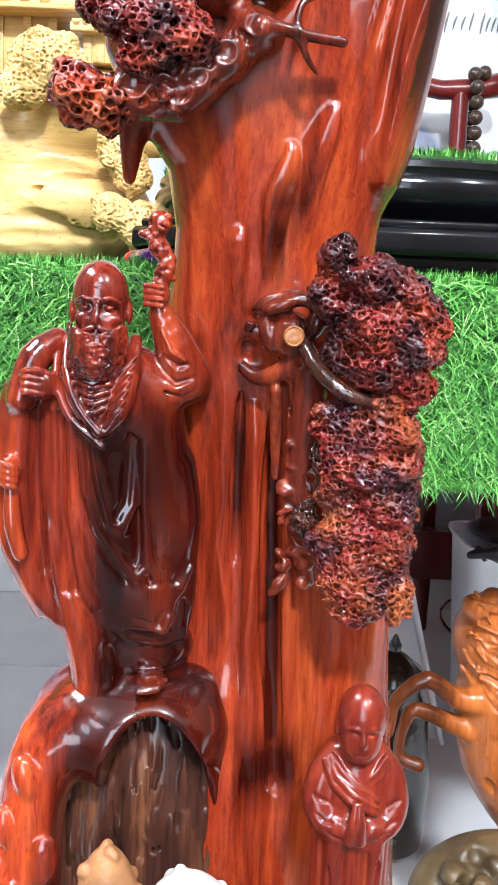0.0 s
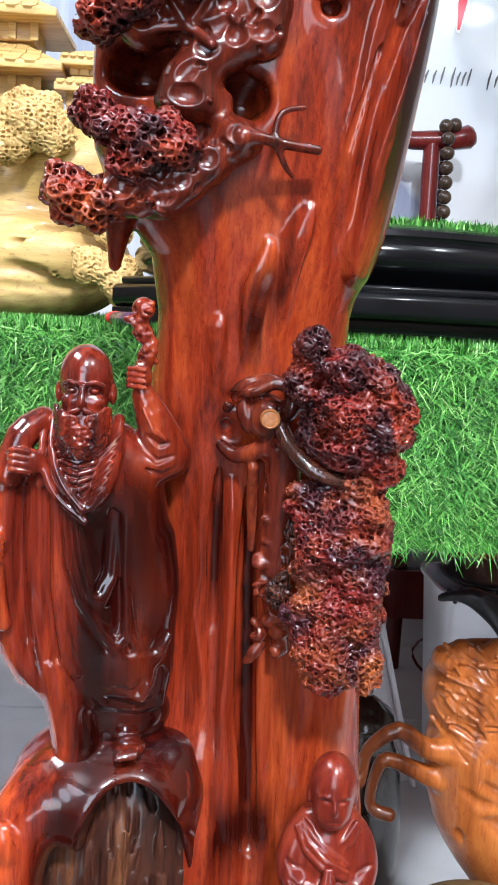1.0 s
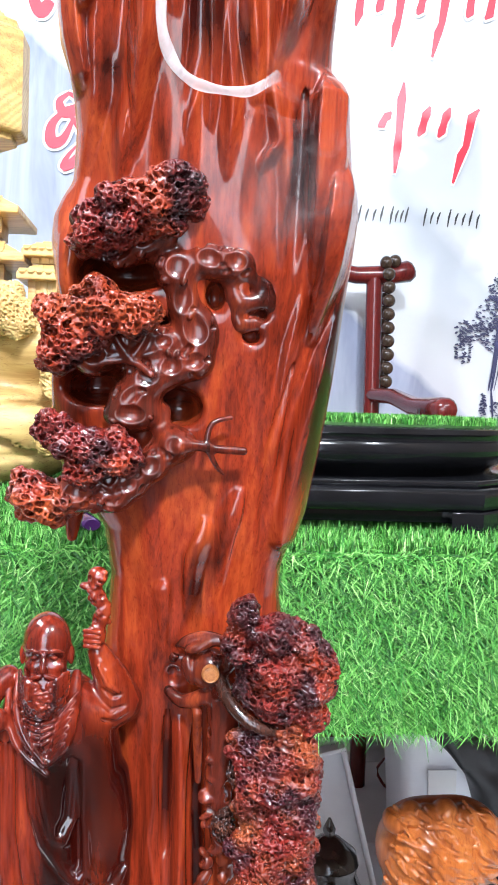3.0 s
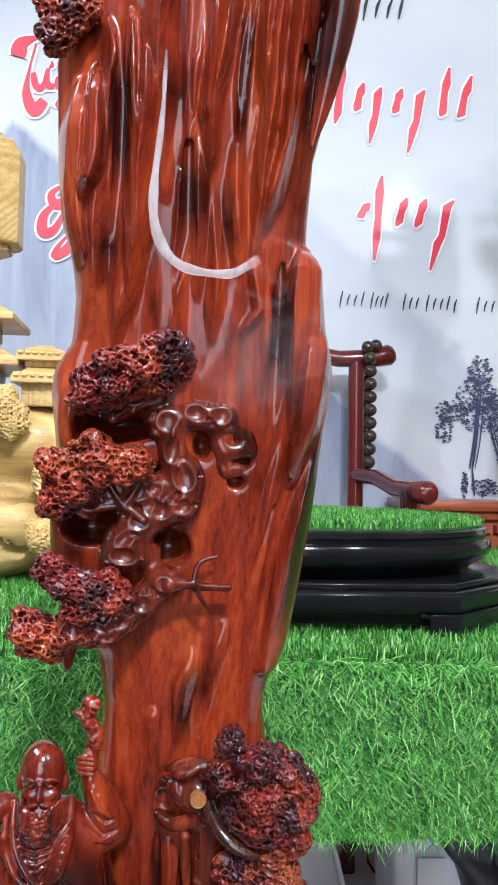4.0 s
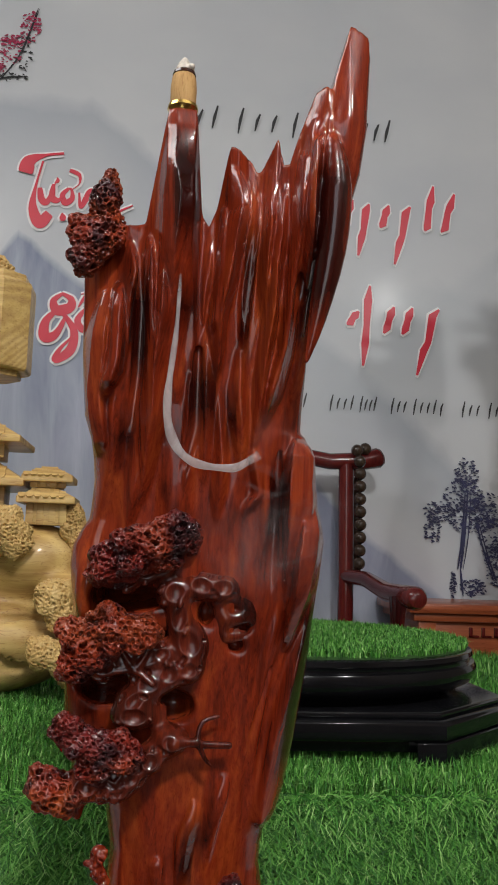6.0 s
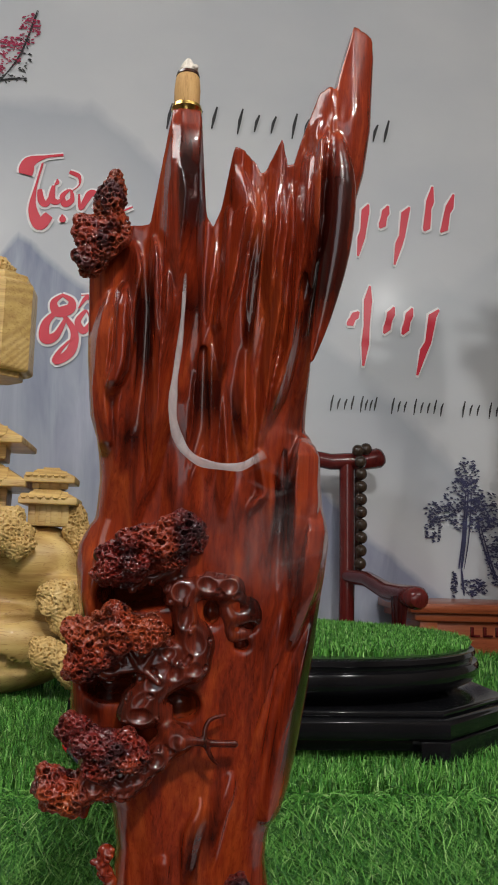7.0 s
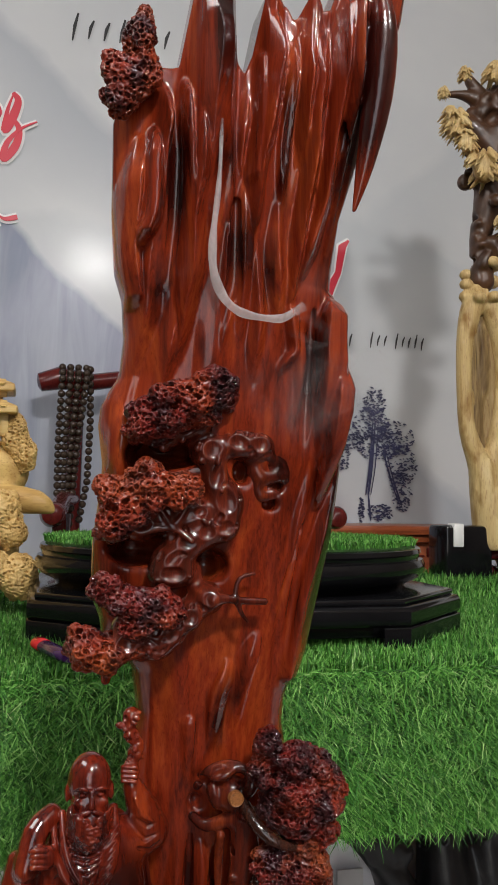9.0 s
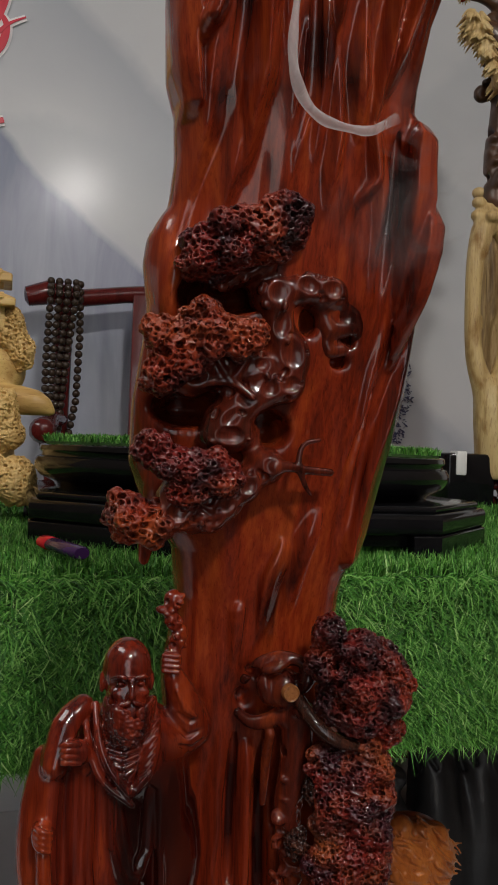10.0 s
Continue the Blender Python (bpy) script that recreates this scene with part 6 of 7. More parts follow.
upper = brush_bars(((0.535, 0.560), (0.590, 0.615), (0.635, 0.665), (0.700, 0.725), (0.745, 0.790), (0.835, 0.860), (0.885, 0.925)), 2.045, ((0.13, 0.06), (0.06, 0.02), (0.05, 0.11), (0.05, 0.02), (0.05, 0.13), (0.12, 0.02), (0.10, 0.02)))
lower = brush_bars(((0.655, 0.672), (0.605, 0.640), (0.715, 0.745), (0.770, 0.800), (0.815, 0.880)), 1.735, ((0.11, 0.13), (0.03, 0.01), (0.05, 0.03), (0.05, 0.03), (0.05, 0.15)))
for name, mat, gain, depth, label in (("name_bars_halo", HALO, 1.5, 0.001, "white outline of red brush bars"), ("name_bars", RED, 1.0, 0.0045, "slanted red brush bars on the banner")):
    flat_strokes(name, [[(x, z + (0.006 * (gain - 1) * (k - 2)), w * gain) for k, (x, z, w) in enumerate(s)] for s in upper + lower], mat, label, "lettering", depth)


def ink_tree(name, clumps, trunks, seed, mat, label):
    """A brushed tree: many small dabs of ink in clumps, and ragged stems."""
    r = random.Random(seed)
    strokes = []
    for t, w in trunks:
        for _ in range(max(1, int(w / 0.0022))):
            o = r.uniform(-w, w) * 0.9
            a = r.randrange(0, max(1, len(t) - 1))
            strokes.append(curve_through([(x + o + r.uniform(-0.003, 0.003), z) for x, z in t[a:a + 3]], r.uniform(0.0012, 0.003), 4))
    for x, z, sx, sz, n in clumps:
        for _ in range(int(n * 1.1)):
            a, q = r.uniform(0, 6.28), math.sqrt(r.random())
            px, pz = x + sx * q * math.cos(a), z + sz * q * math.sin(a)
            b, s = r.uniform(-0.9, 0.6), r.uniform(0.002, 0.006)
            strokes.append([(px - s * math.cos(b), pz - s * math.sin(b), 0.0008), (px, pz, s * 0.5), (px + s * math.cos(b), pz + s * math.sin(b), 0.0008)])
    return flat_strokes(name, strokes, mat, label, "painting", 0.0025)


ink_tree("painted_tree", ((0.965, 1.30, 0.035, 0.05, 120), (0.955, 1.24, 0.06, 0.05, 160), (0.885, 1.19, 0.05, 0.03, 110), (0.865, 1.14, 0.025, 0.04, 70), (0.98, 1.18, 0.07, 0.05, 170), (1.03, 1.20, 0.06, 0.05, 140), (1.05, 1.12, 0.05, 0.06, 140), (1.05, 1.04, 0.035, 0.06, 100), (0.985, 0.98, 0.04, 0.025, 90), (0.925, 0.99, 0.008, 0.04, 40)),
         (((((0.965, 1.25), (0.955, 1.12), (0.945, 1.03), (0.95, 0.955)), 0.016)), (((1.0, 1.16), (1.02, 1.08), (1.05, 1.0)), 0.008)), 5, BLUEINK, "blue black ink painting of a tree on the banner")
PLUM = plain("plum blossom print", (0.35, 0.02, 0.07), 0.4, 0, 0, 0.4, 40, 0)
ink_tree("painted_branch", ((-0.40, 2.40, 0.05, 0.012, 20), (-0.36, 2.47, 0.02, 0.07, 24)), ((((-0.50, 2.36), (-0.42, 2.395), (-0.36, 2.405)), 0.007), (((-0.42, 2.395), (-0.37, 2.48), (-0.33, 2.62)), 0.006)), 6, INK, "dark painted plum branch on the banner")
ink_tree("painted_blossom", ((-0.40, 2.49, 0.035, 0.05, 90), (-0.35, 2.56, 0.03, 0.05, 90), (-0.44, 2.43, 0.03, 0.02, 50)), (), 7, PLUM, "red painted plum blossom on the banner")

# ---- table covered with artificial grass ----
TX0, TX1, TY0, TY1, TZ = -0.95, 1.45, 0.655, 1.78, 0.838
table = thing("display_table", (0.25, 1.2, 0.0), "dark red wooden display table under artificial grass", "table")
part("tabletop", box((TX0, TY0, TZ - 0.05), (TX1, TY1, TZ - 0.006), 0.004), DARKRED, table)
part("apron", box((TX0 + 0.03, TY0 + 0.03, 0.705), (TX1 - 0.03, TY0 + 0.06, TZ - 0.05), 0.003), DARKRED, table)
part("apron", box((TX0 + 0.03, TY1 - 0.06, 0.72), (TX1 - 0.03, TY1 - 0.03, TZ - 0.05), 0.003), DARKRED, table)
for x in (TX0 + 0.06, TX1 - 0.06):
    for y in (TY0 + 0.10, TY1 - 0.06):
        part("leg", box((x - 0.03, y - 0.03, 0), (x + 0.03, y + 0.03, 0.74), 0.004), DARKRED, table)

mat_thing = thing("grass_mat", (0.25, 1.2, TZ), "green artificial grass mat draped over the table", "artificial grass", "", "stuff")
backing = bmesh.new()
box((TX0 - 0.006, TY0 - 0.004, TZ - 0.005), (TX1 + 0.006, TY1, TZ), 0, backing)
box((TX0 - 0.006, TY0 - 0.008, 0.695), (TX1 + 0.006, TY0 - 0.003, TZ), 0, backing)
part("backing", backing, GREENTURF, mat_thing, "", False)


def blades(name, parent, roots, normals, length, width, seed, droop=0.0):
    """Curved pointed blades: five corners each, joined into one mesh."""
    r = np.random.RandomState(seed)
    n = len(roots)
    yaw = r.rand(n) * 2 * np.pi
    flat = np.stack((np.cos(yaw), np.sin(yaw), r.randn(n) * 0.25), -1)
    flat -= normals * (flat * normals).sum(1, keepdims=True)
    flat /= np.linalg.norm(flat, axis=1, keepdims=True)
    side = np.cross(normals, flat)
    ln = (length * (0.55 + 0.75 * r.rand(n)))[:, None]
    bend = (0.2 + 1.1 * r.rand(n) ** 1.2)[:, None]
    w = (width * (0.7 + 0.6 * r.rand(n)))[:, None]
    down = np.array((0, 0, -1.0)) * droop * ln
    mid = roots + normals * ln * 0.55 + flat * ln * 0.25 * bend + down * 0.25
    tip = roots + normals * ln * (1 - 0.35 * bend) + flat * ln * 0.75 * bend + down
    v = np.stack((roots - side * w, roots + side * w, mid + side * w * 0.8, mid - side * w * 0.8, tip + side * w * 0.12, tip - side * w * 0.12), 1).reshape(-1, 3)
    b = np.arange(n)[:, None] * 6
    f = np.concatenate((b + (0, 1, 2, 3), b + (3, 2, 4, 5)))
    return array_mesh(name, v, f, BLADE, parent, "", True)


rs = np.random.RandomState(2)


def scatter(n, lo, hi):
    return np.array(lo) + rs.rand(n, 3) * (np.array(hi) - np.array(lo))


UP = np.array((0, 0, 1.0))
near = scatter(95000, (-0.22, TY0, TZ), (0.75, 1.15, TZ))
far = scatter(42000, (TX0, 1.15, TZ), (TX1, TY1, TZ))
sides = np.concatenate((scatter(9000, (TX0, TY0, TZ), (-0.22, 1.15, TZ)), scatter(11000, (0.75, TY0, TZ), (TX1, 1.15, TZ))))
blades("grass_blades", mat_thing, near, np.tile(UP, (len(near), 1)), 0.017, 0.00068, 3)
blades("grass_blades", mat_thing, far, np.tile(UP, (len(far), 1)), 0.022, 0.0012, 4)
blades("grass_blades", mat_thing, sides, np.tile(UP, (len(sides), 1)), 0.022, 0.0011, 5)
edge = scatter(85000, (-0.30, TY0 - 0.008, 0.70), (0.62, TY0 - 0.008, TZ + 0.004))
lean = np.tile(np.array((0, -0.92, 0.35)), (len(edge), 1))
lean[:, 2] += (edge[:, 2] - 0.77) * 3
lean /= np.linalg.norm(lean, axis=1, keepdims=True)
blades("grass_blades", mat_thing, edge, lean, 0.018, 0.00068, 6, 0.35)
wide = np.concatenate((scatter(9000, (TX0, TY0 - 0.008, 0.70), (-0.30, TY0 - 0.008, TZ)), scatter(11000, (0.62, TY0 - 0.008, 0.70), (TX1, TY0 - 0.008, TZ))))
blades("grass_blades", mat_thing, wide, np.tile(np.array((0, -0.95, 0.31)), (len(wide), 1)), 0.022, 0.0012, 7, 0.45)

# ---- black lacquered stand with a round grass pad ----
SX, SY = 0.250, 0.995
stand = thing("display_stand", (SX, SY, TZ), "black lacquered octagonal stand with a round grass top", "stand")


def octagon(h, c, e=0.0):
    h2, c2 = h + e, c + e * 0.4
    return [(SX + x, SY + y) for x, y in ((-h2 + c2, -h2), (h2 - c2, -h2), (h2, -h2 + c2), (h2, h2 - c2), (h2 - c2, h2), (-h2 + c2, h2), (-h2, h2 - c2), (-h2, -h2 + c2))]


part("octagonal_base", prism(octagon(0.256, 0.118), 0.868, 0.890, 0.006), BLACK, stand)
part("moulding", prism(octagon(0.248, 0.114), 0.8895, 0.897, 0.003), BLACK, stand)
part("plinth", prism(octagon(0.240, 0.112), 0.856, 0.869, 0.002), BLACK, stand)
for sx in (-1, 1):
    for sy in (-1, 1):
        a, b = 0.256 - 0.118, 0.256
        o = [(SX + sx * x, SY + sy * y) for x, y in ((a - 0.03, b), (a, b), (b, a), (b, a - 0.03), (b - 0.03, a - 0.03), (a - 0.03, b - 0.03))]
        part("foot", prism(o, TZ, 0.8685, 0.002), BLACK, stand)
part("round_top", lathe(((0.222, 0.896), (0.226, 0.902), (0.232, 0.905), (0.242, 0.910), (0.248, 0.918), (0.2485, 0.926), (0.246, 0.931), (0.2415, 0.9325), (0.2415, 0.936), (0.244, 0.939), (0.243, 0.944), (0.240, 0.946), (0.0, 0.946)), (SX, SY, 0), 96), BLACK, stand)
part("pad", lathe(((0.236, 0.9455), (0.236, 0.949), (0.0, 0.949)), (SX, SY, 0), 64), GREENTURF, stand)
q, a = np.sqrt(rs.rand(42000)) * 0.238, rs.rand(42000) * 2 * np.pi
pad = np.stack((SX + q * np.cos(a), SY + q * np.sin(a), np.full(42000, 0.948)), -1)
tagged(blades("pad_turf", stand, pad, np.tile(UP, (len(pad), 1)), 0.0095, 0.0007, 8), "", "", "", "stuff")

# ---- chair against the wall, with bead strings over its rail ----
CX, CY = 0.338, 2.12
chair = thing("armchair", (CX, CY - 0.22, 0), "dark red lacquered yoke-back wooden armchair", "chair")
part("top_rail", tube([(CX - 0.343, CY, 1.298), (CX - 0.337, CY, 1.299), (CX - 0.29, CY, 1.312), (CX - 0.2, CY + 0.01, 1.308), (CX - 0.1, CY + 0.015, 1.325), (CX, CY + 0.018, 1.335), (CX + 0.1, CY + 0.015, 1.325), (CX + 0.2, CY + 0.01, 1.308), (CX + 0.29, CY, 1.312), (CX + 0.330, CY, 1.322), (CX + 0.341, CY, 1.326), (CX + 0.346, CY, 1.328)], [0.010, 0.024, 0.030, 0.022, 0.021, 0.024, 0.021, 0.022, 0.024, 0.028, 0.021, 0.008], 16), DARKRED, chair)
for s in (-1, 1):
    part("back_post", tube([(CX + s * 0.245, CY - 0.01, 0.0), (CX + s * 0.245, CY - 0.01, 0.6), (CX + s * 0.248, CY, 1.0), (CX + s * 0.245, CY + 0.005, 1.30)], 0.021, 12), DARKRED, chair)
    part("arm", tube([(CX + s * 0.248, CY - 0.005, 1.005), (CX + s * 0.275, CY - 0.12, 1.0), (CX + s * 0.29, CY - 0.26, 0.975), (CX + s * 0.30, CY - 0.38, 0.972), (CX + s * 0.304, CY - 0.440, 0.970), (CX + s * 0.305, CY - 0.452, 0.970), (CX + s * 0.305, CY - 0.457, 0.970)], [0.018, 0.020, 0.022, 0.025, 0.026, 0.020, 0.008], 14), DARKRED, chair)
    part("front_leg", tube([(CX + s * 0.27, CY - 0.40, 0.0), (CX + s * 0.27, CY - 0.40, 0.55), (CX + s * 0.285, CY - 0.37, 0.97)], 0.021, 12), DARKRED, chair)
part("splat", box((CX - 0.08, CY - 0.005, 0.58), (CX + 0.08, CY + 0.012, 1.33), 0.003), DARKRED, chair)
part("seat", box((CX - 0.31, CY - 0.45, 0.53), (CX + 0.31, CY + 0.03, 0.575), 0.006), DARKRED, chair)


def bead_string(name, loops, radius, label, mat):
    """Loops of round beads, hung over the rail; each bead a part."""
    ob = thing(name, (loops[0][0][0], CY, loops[0][0][2]), label, "beads")
    ball = None
    for points in loops:
        pts = [Vector(p) for p in points]
        seg = [(b - a).length for a, b in zip(pts, pts[1:])]
        total, at = sum(seg), 0.0
        while at < total:
            k, rest = 0, at
            while k < len(seg) - 1 and rest > seg[k]:
                rest -= seg[k]
                k += 1
            p = pts[k].lerp(pts[k + 1], min(1, rest / seg[k]))
            if ball is None:
                bm = bmesh.new()
                bmesh.ops.create_uvsphere(bm, u_segments=14, v_segments=9, radius=radius)
                first = part("bead", bm, mat, None)
                ball = first.data
                bpy.data.objects.remove(first)
            o = new("bead", ball)
            o.parent = ob
            o.location = p * SCALE - ob.location
            at += radius * 2.02
    return ob


bx = CX + 0.265
bead_string("bead_necklace", [[(bx, CY - 0.035, 1.335), (bx + 0.005, CY - 0.05, 1.30), (bx + 0.008, CY - 0.05, 1.1), (bx + 0.004, CY - 0.05, 0.99)], [(bx + 0.025, CY - 0.02, 1.342), (bx + 0.02, CY + 0.06, 1.30), (bx + 0.02, CY + 0.055, 1.0)]], 0.0165, "string of large dark round wooden beads over the chair rail", BEADWOOD)
bx = CX - 0.252
bead_string("bead_strands", [[(bx + dx, CY - 0.020, 1.338), (bx + dx, CY - 0.040, 1.31), (bx + dx * 0.8 - 0.012, CY - 0.040, 1.15), (bx + dx * 0.5 - 0.020, CY - 0.042, 0.93)] for dx in (-0.030, -0.010, 0.010, 0.030)] + [[(bx + 0.040, CY - 0.020, 1.335), (bx + 0.042, CY - 0.035, 1.2), (bx + 0.038, CY - 0.035, 1.05), (bx + 0.02, CY - 0.04, 0.95)]], 0.0095, "several strands of small black wooden beads over the chair rail", BEADWOOD)

# ---- low bench at the wall, with a carved side ----
bench = thing("wooden_bench", (0.86, 2.08, 0), "orange brown wooden bench with a carved front", "bench")
part("bench_top", box((0.70, 1.92, 0.925), (1.20, 2.24, 0.948), 0.004), BENCHWOOD, bench)
part("moulding", box((0.715, 1.935, 0.905), (1.185, 2.23, 0.926), 0.004), BENCHWOOD, bench)
part("rail", box((0.30, 1.99, 0.17), (1.08, 2.03, 0.29), 0.003), DARKRED, bench, "dark red lower rail")
part("front_panel", box((0.745, 1.955, 0.55), (1.14, 1.975, 0.906), 0.002), BENCHWOOD, bench)
for x in (0.73, 1.11):
    part("leg", box((x, 1.945, 0), (x + 0.045, 2.20, 0.906), 0.003), BENCHWOOD, bench)
for k in range(5):
    x = 0.86 + 0.032 * k
    part("carved_key", box((x, 1.948, 0.868), (x + 0.008, 1.957, 0.892), 0.001), DARKRED, bench, "dark carved key pattern")
    part("carved_key", box((x, 1.948, 0.868), (x + 0.024, 1.957, 0.873), 0.001), DARKRED, bench, "dark carved key pattern")

# ---- pale wood landscape carving with a pavilion ----
carving = thing("pavilion_carving", (-0.2, 1.15, TZ), "pale yellow wood landscape carving with tiled pavilions and burls", "sculpture")
mount = Clay((-0.50, 0.98, 0.835), (0.03, 1.32, 1.14), 0.0035)
for c, r in (((-0.25, 1.16, 0.885), (0.21, 0.11, 0.050)), ((-0.12, 1.14, 0.93), (0.10, 0.09, 0.05)), ((-0.25, 1.16, 0.99), (0.20, 0.09, 0.07)), ((-0.085, 1.115, 1.035), (0.075, 0.055, 0.050)), ((-0.32, 1.16, 1.04), (0.16, 0.09, 0.07))):
    mount.blob(c, r, 0.02)
for k, z in enumerate((0.868, 0.882, 0.896, 0.914, 0.935, 0.952, 0.972)):
    mount.strand([(x, 1.150 - (1.150 - 1.046) * math.sqrt(max(0.05, 1 - ((x + 0.25) / 0.23) ** 2)), z + 0.006 * math.sin(9 * x + 2 * k), 0.005 + 0.003 * (k % 2)) for x in (-0.45, -0.36, -0.28, -0.20, -0.13, -0.06)], 0.003, True)
mount.strand(((-0.05, 1.08, 1.00, 0.020), (0.0, 1.06, 0.995, 0.016), (0.02, 1.055, 0.985, 0.006)), 0.01)
mount.blob((-0.13, 1.05, 0.845), (0.05, 0.03, 0.018), 0.006, True)
mount.skin("hill", PALEWOOD, carving, "pale carved hill with flowing ledges")


def pavilion(x, y, z, w, storeys):
    for k in range(storeys):
        s = w * (1 - 0.12 * k)
        tall = 0.5 if k == 0 else 0.2
        part("pavilion_body", box((x - s * 0.32, y - s * 0.32, z), (x + s * 0.32, y + s * 0.32, z + s * tall), 0.002), PALEWOOD, carving)
        for px in (-0.34, -0.12, 0.12, 0.34):
            part("pillar", box((x + s * px - 0.005, y - s * 0.36, z), (x + s * px + 0.005, y - s * 0.33, z + s * tall), 0.001), PALEWOOD, carving)
        z += s * tall
        roof = bmesh.new()
        box((x - s * 0.60, y - s * 0.60, z - 0.004), (x + s * 0.60, y + s * 0.60, z + 0.006), 0.002, roof)
        lowr = [roof.verts.new((x + s * a, y + s * b, z + 0.006)) for a, b in ((-0.58, -0.58), (0.58, -0.58), (0.58, 0.58), (-0.58, 0.58))]
        high = [roof.verts.new((x + s * a, y + s * b, z + s * 0.30)) for a, b in ((-0.16, -0.16), (0.16, -0.16), (0.16, 0.16), (-0.16, 0.16))]
        for i in range(4):
            roof.faces.new((lowr[i], lowr[(i + 1) % 4], high[(i + 1) % 4], high[i]))
        roof.faces.new(high)
        tiles = part("roof", roof, PALEWOOD, carving, "tiled hip roof", False)
        for row in range(4):
            t = (row + 0.5) / 4
            half, zz, yy = s * (0.58 - 0.42 * t), z + 0.006 + (s * 0.30 - 0.006) * t, y - s * (0.58 - 0.42 * t)
            for i in range(6):
                c = -half + half * 2 * (i + 0.5 + 0.25 * (row % 2 * 2 - 1)) / 6.5
                bm = bmesh.new()
                wv = half / 7
                vs = [bm.verts.new(Vector((x + c + u * wv, yy + vy * s * 0.07 - 0.003, zz + vz * s * 0.045))) for u, vy, vz in ((-1, 1, 1), (1, 1, 1), (1, -0.3, -0.3), (0.5, -1, -1), (-0.5, -1, -1), (-1, -0.3, -0.3))]
                bm.faces.new(vs)
                up = bmesh.ops.extrude_face_region(bm, geom=list(bm.faces))
                bmesh.ops.translate(bm, verts=[v for v in up["geom"] if isinstance(v, bmesh.types.BMVert)], vec=(0, 0.003, -0.003))
                bmesh.ops.recalc_face_normals(bm, faces=bm.faces)
                part("roof_tile", bm, PALEWOOD, tiles, "", False)
        z += s * 0.28


pavilion(-0.066, 1.095, 1.082, 0.066, 2)
pavilion(-0.178, 1.14, 1.07, 0.135, 2)


def pale_burl(blobs, seed):
    lo = [min(b[i] - b[3 + i] for b in blobs) - 0.012 for i in range(3)]
    hi = [max(b[i] + b[3 + i] for b in blobs) + 0.012 for i in range(3)]
    clay = Clay(lo, hi, 0.0011)
    r = random.Random(seed)
    for b in blobs:
        clay.blob(b[:3], b[3:], 0.006)
        for _ in range(10):
            a, c = r.uniform(0, 6.28), r.uniform(-1, 1)
            s = math.sqrt(1 - c * c)
            clay.blob((b[0] + b[3] * 0.85 * s * math.cos(a), b[1] + b[4] * 0.85 * s * math.sin(a), b[2] + b[5] * 0.85 * c), tuple(v * r.uniform(0.25, 0.4) for v in b[3:]), 0.004)
    clay.f += clay.everywhere(lambda x, y, z: 0.0010 * np.sin(420 * x + 3 * np.sin(300 * z)) * np.sin(460 * z + 2 * np.sin(350 * y)))
    clay.honeycomb(0.0056, 0.0009, 0.004, seed)
    clay.skin("burl", PALEBURL, carving, "pale porous burl")


pale_burl(((-0.130, 1.045, 1.075, 0.042, 0.028, 0.032), (-0.155, 1.045, 1.045, 0.028, 0.024, 0.024), (-0.10, 1.045, 1.055, 0.022, 0.02, 0.018)), 3)
pale_burl(((-0.045, 1.05, 0.985, 0.028, 0.022, 0.026), (-0.030, 1.05, 0.955, 0.022, 0.02, 0.020)), 5)
pale_burl(((-0.030, 1.09, 1.085, 0.018, 0.018, 0.03), (-0.018, 1.09, 1.06, 0.018, 0.018, 0.024)), 6)
pale_burl(((-0.018, 1.045, 0.90, 0.025, 0.020, 0.030), (-0.055, 1.04, 0.915, 0.022, 0.018, 0.022)), 7)
pale_burl(((-0.245, 1.05, 1.09, 0.045, 0.03, 0.035),), 8)
# overhanging cliff with scalloped foot, joined to the hill further along
cliff = Clay((-0.50, 1.02, 0.98), (-0.055, 1.26, 1.53), 0.0035)
cliff.strand(((-0.43, 1.17, 1.0, 0.05), (-0.44, 1.16, 1.2, 0.055), (-0.38, 1.14, 1.36, 0.06), (-0.25, 1.13, 1.40, 0.06)), 0.03)
cliff.skin("cliff", PALEWOOD, carving, "pale overhanging cliff")
LX, LY = -0.162, 1.10
for z0, z1, r in ((1.288, 1.300, 0.046), (1.296, 1.425, 0.060), (1.42, 1.437, 0.050)):
    part("cliff_block", prism([(LX + r * math.cos(a), LY + r * math.sin(a)) for a in (math.pi * (k + 0.5) / 4 for k in range(8))], z0, z1, 0.006 if r == 0.060 else 0.002), PALEWOOD, carving, "faceted hanging block", False)
pale_burl(((-0.165, 1.105, 1.455, 0.022, 0.02, 0.014), (-0.20, 1.105, 1.462, 0.03, 0.022, 0.018)), 9)

# ---- lighter on the grass ----
lighter = thing("lighter", (0.021, 0.72, TZ + 0.006), "purple plastic lighter with a red cap lying on grass", "lighter")
part("case", tube([(0.033, 0.684, TZ + 0.019), (0.032, 0.687, TZ + 0.019), (0.0135, 0.748, TZ + 0.019), (0.013, 0.750, TZ + 0.019)], [0.0066, 0.0084, 0.0084, 0.0070], 14, None, 0.7), PURPLE, lighter)
part("cap", tube([(0.0125, 0.751, TZ + 0.019), (0.012, 0.753, TZ + 0.019), (0.0075, 0.770, TZ + 0.019), (0.007, 0.772, TZ + 0.019)], [0.0074, 0.0088, 0.0088, 0.0066], 14, None, 0.7), REDPLASTIC, lighter, "red cap")

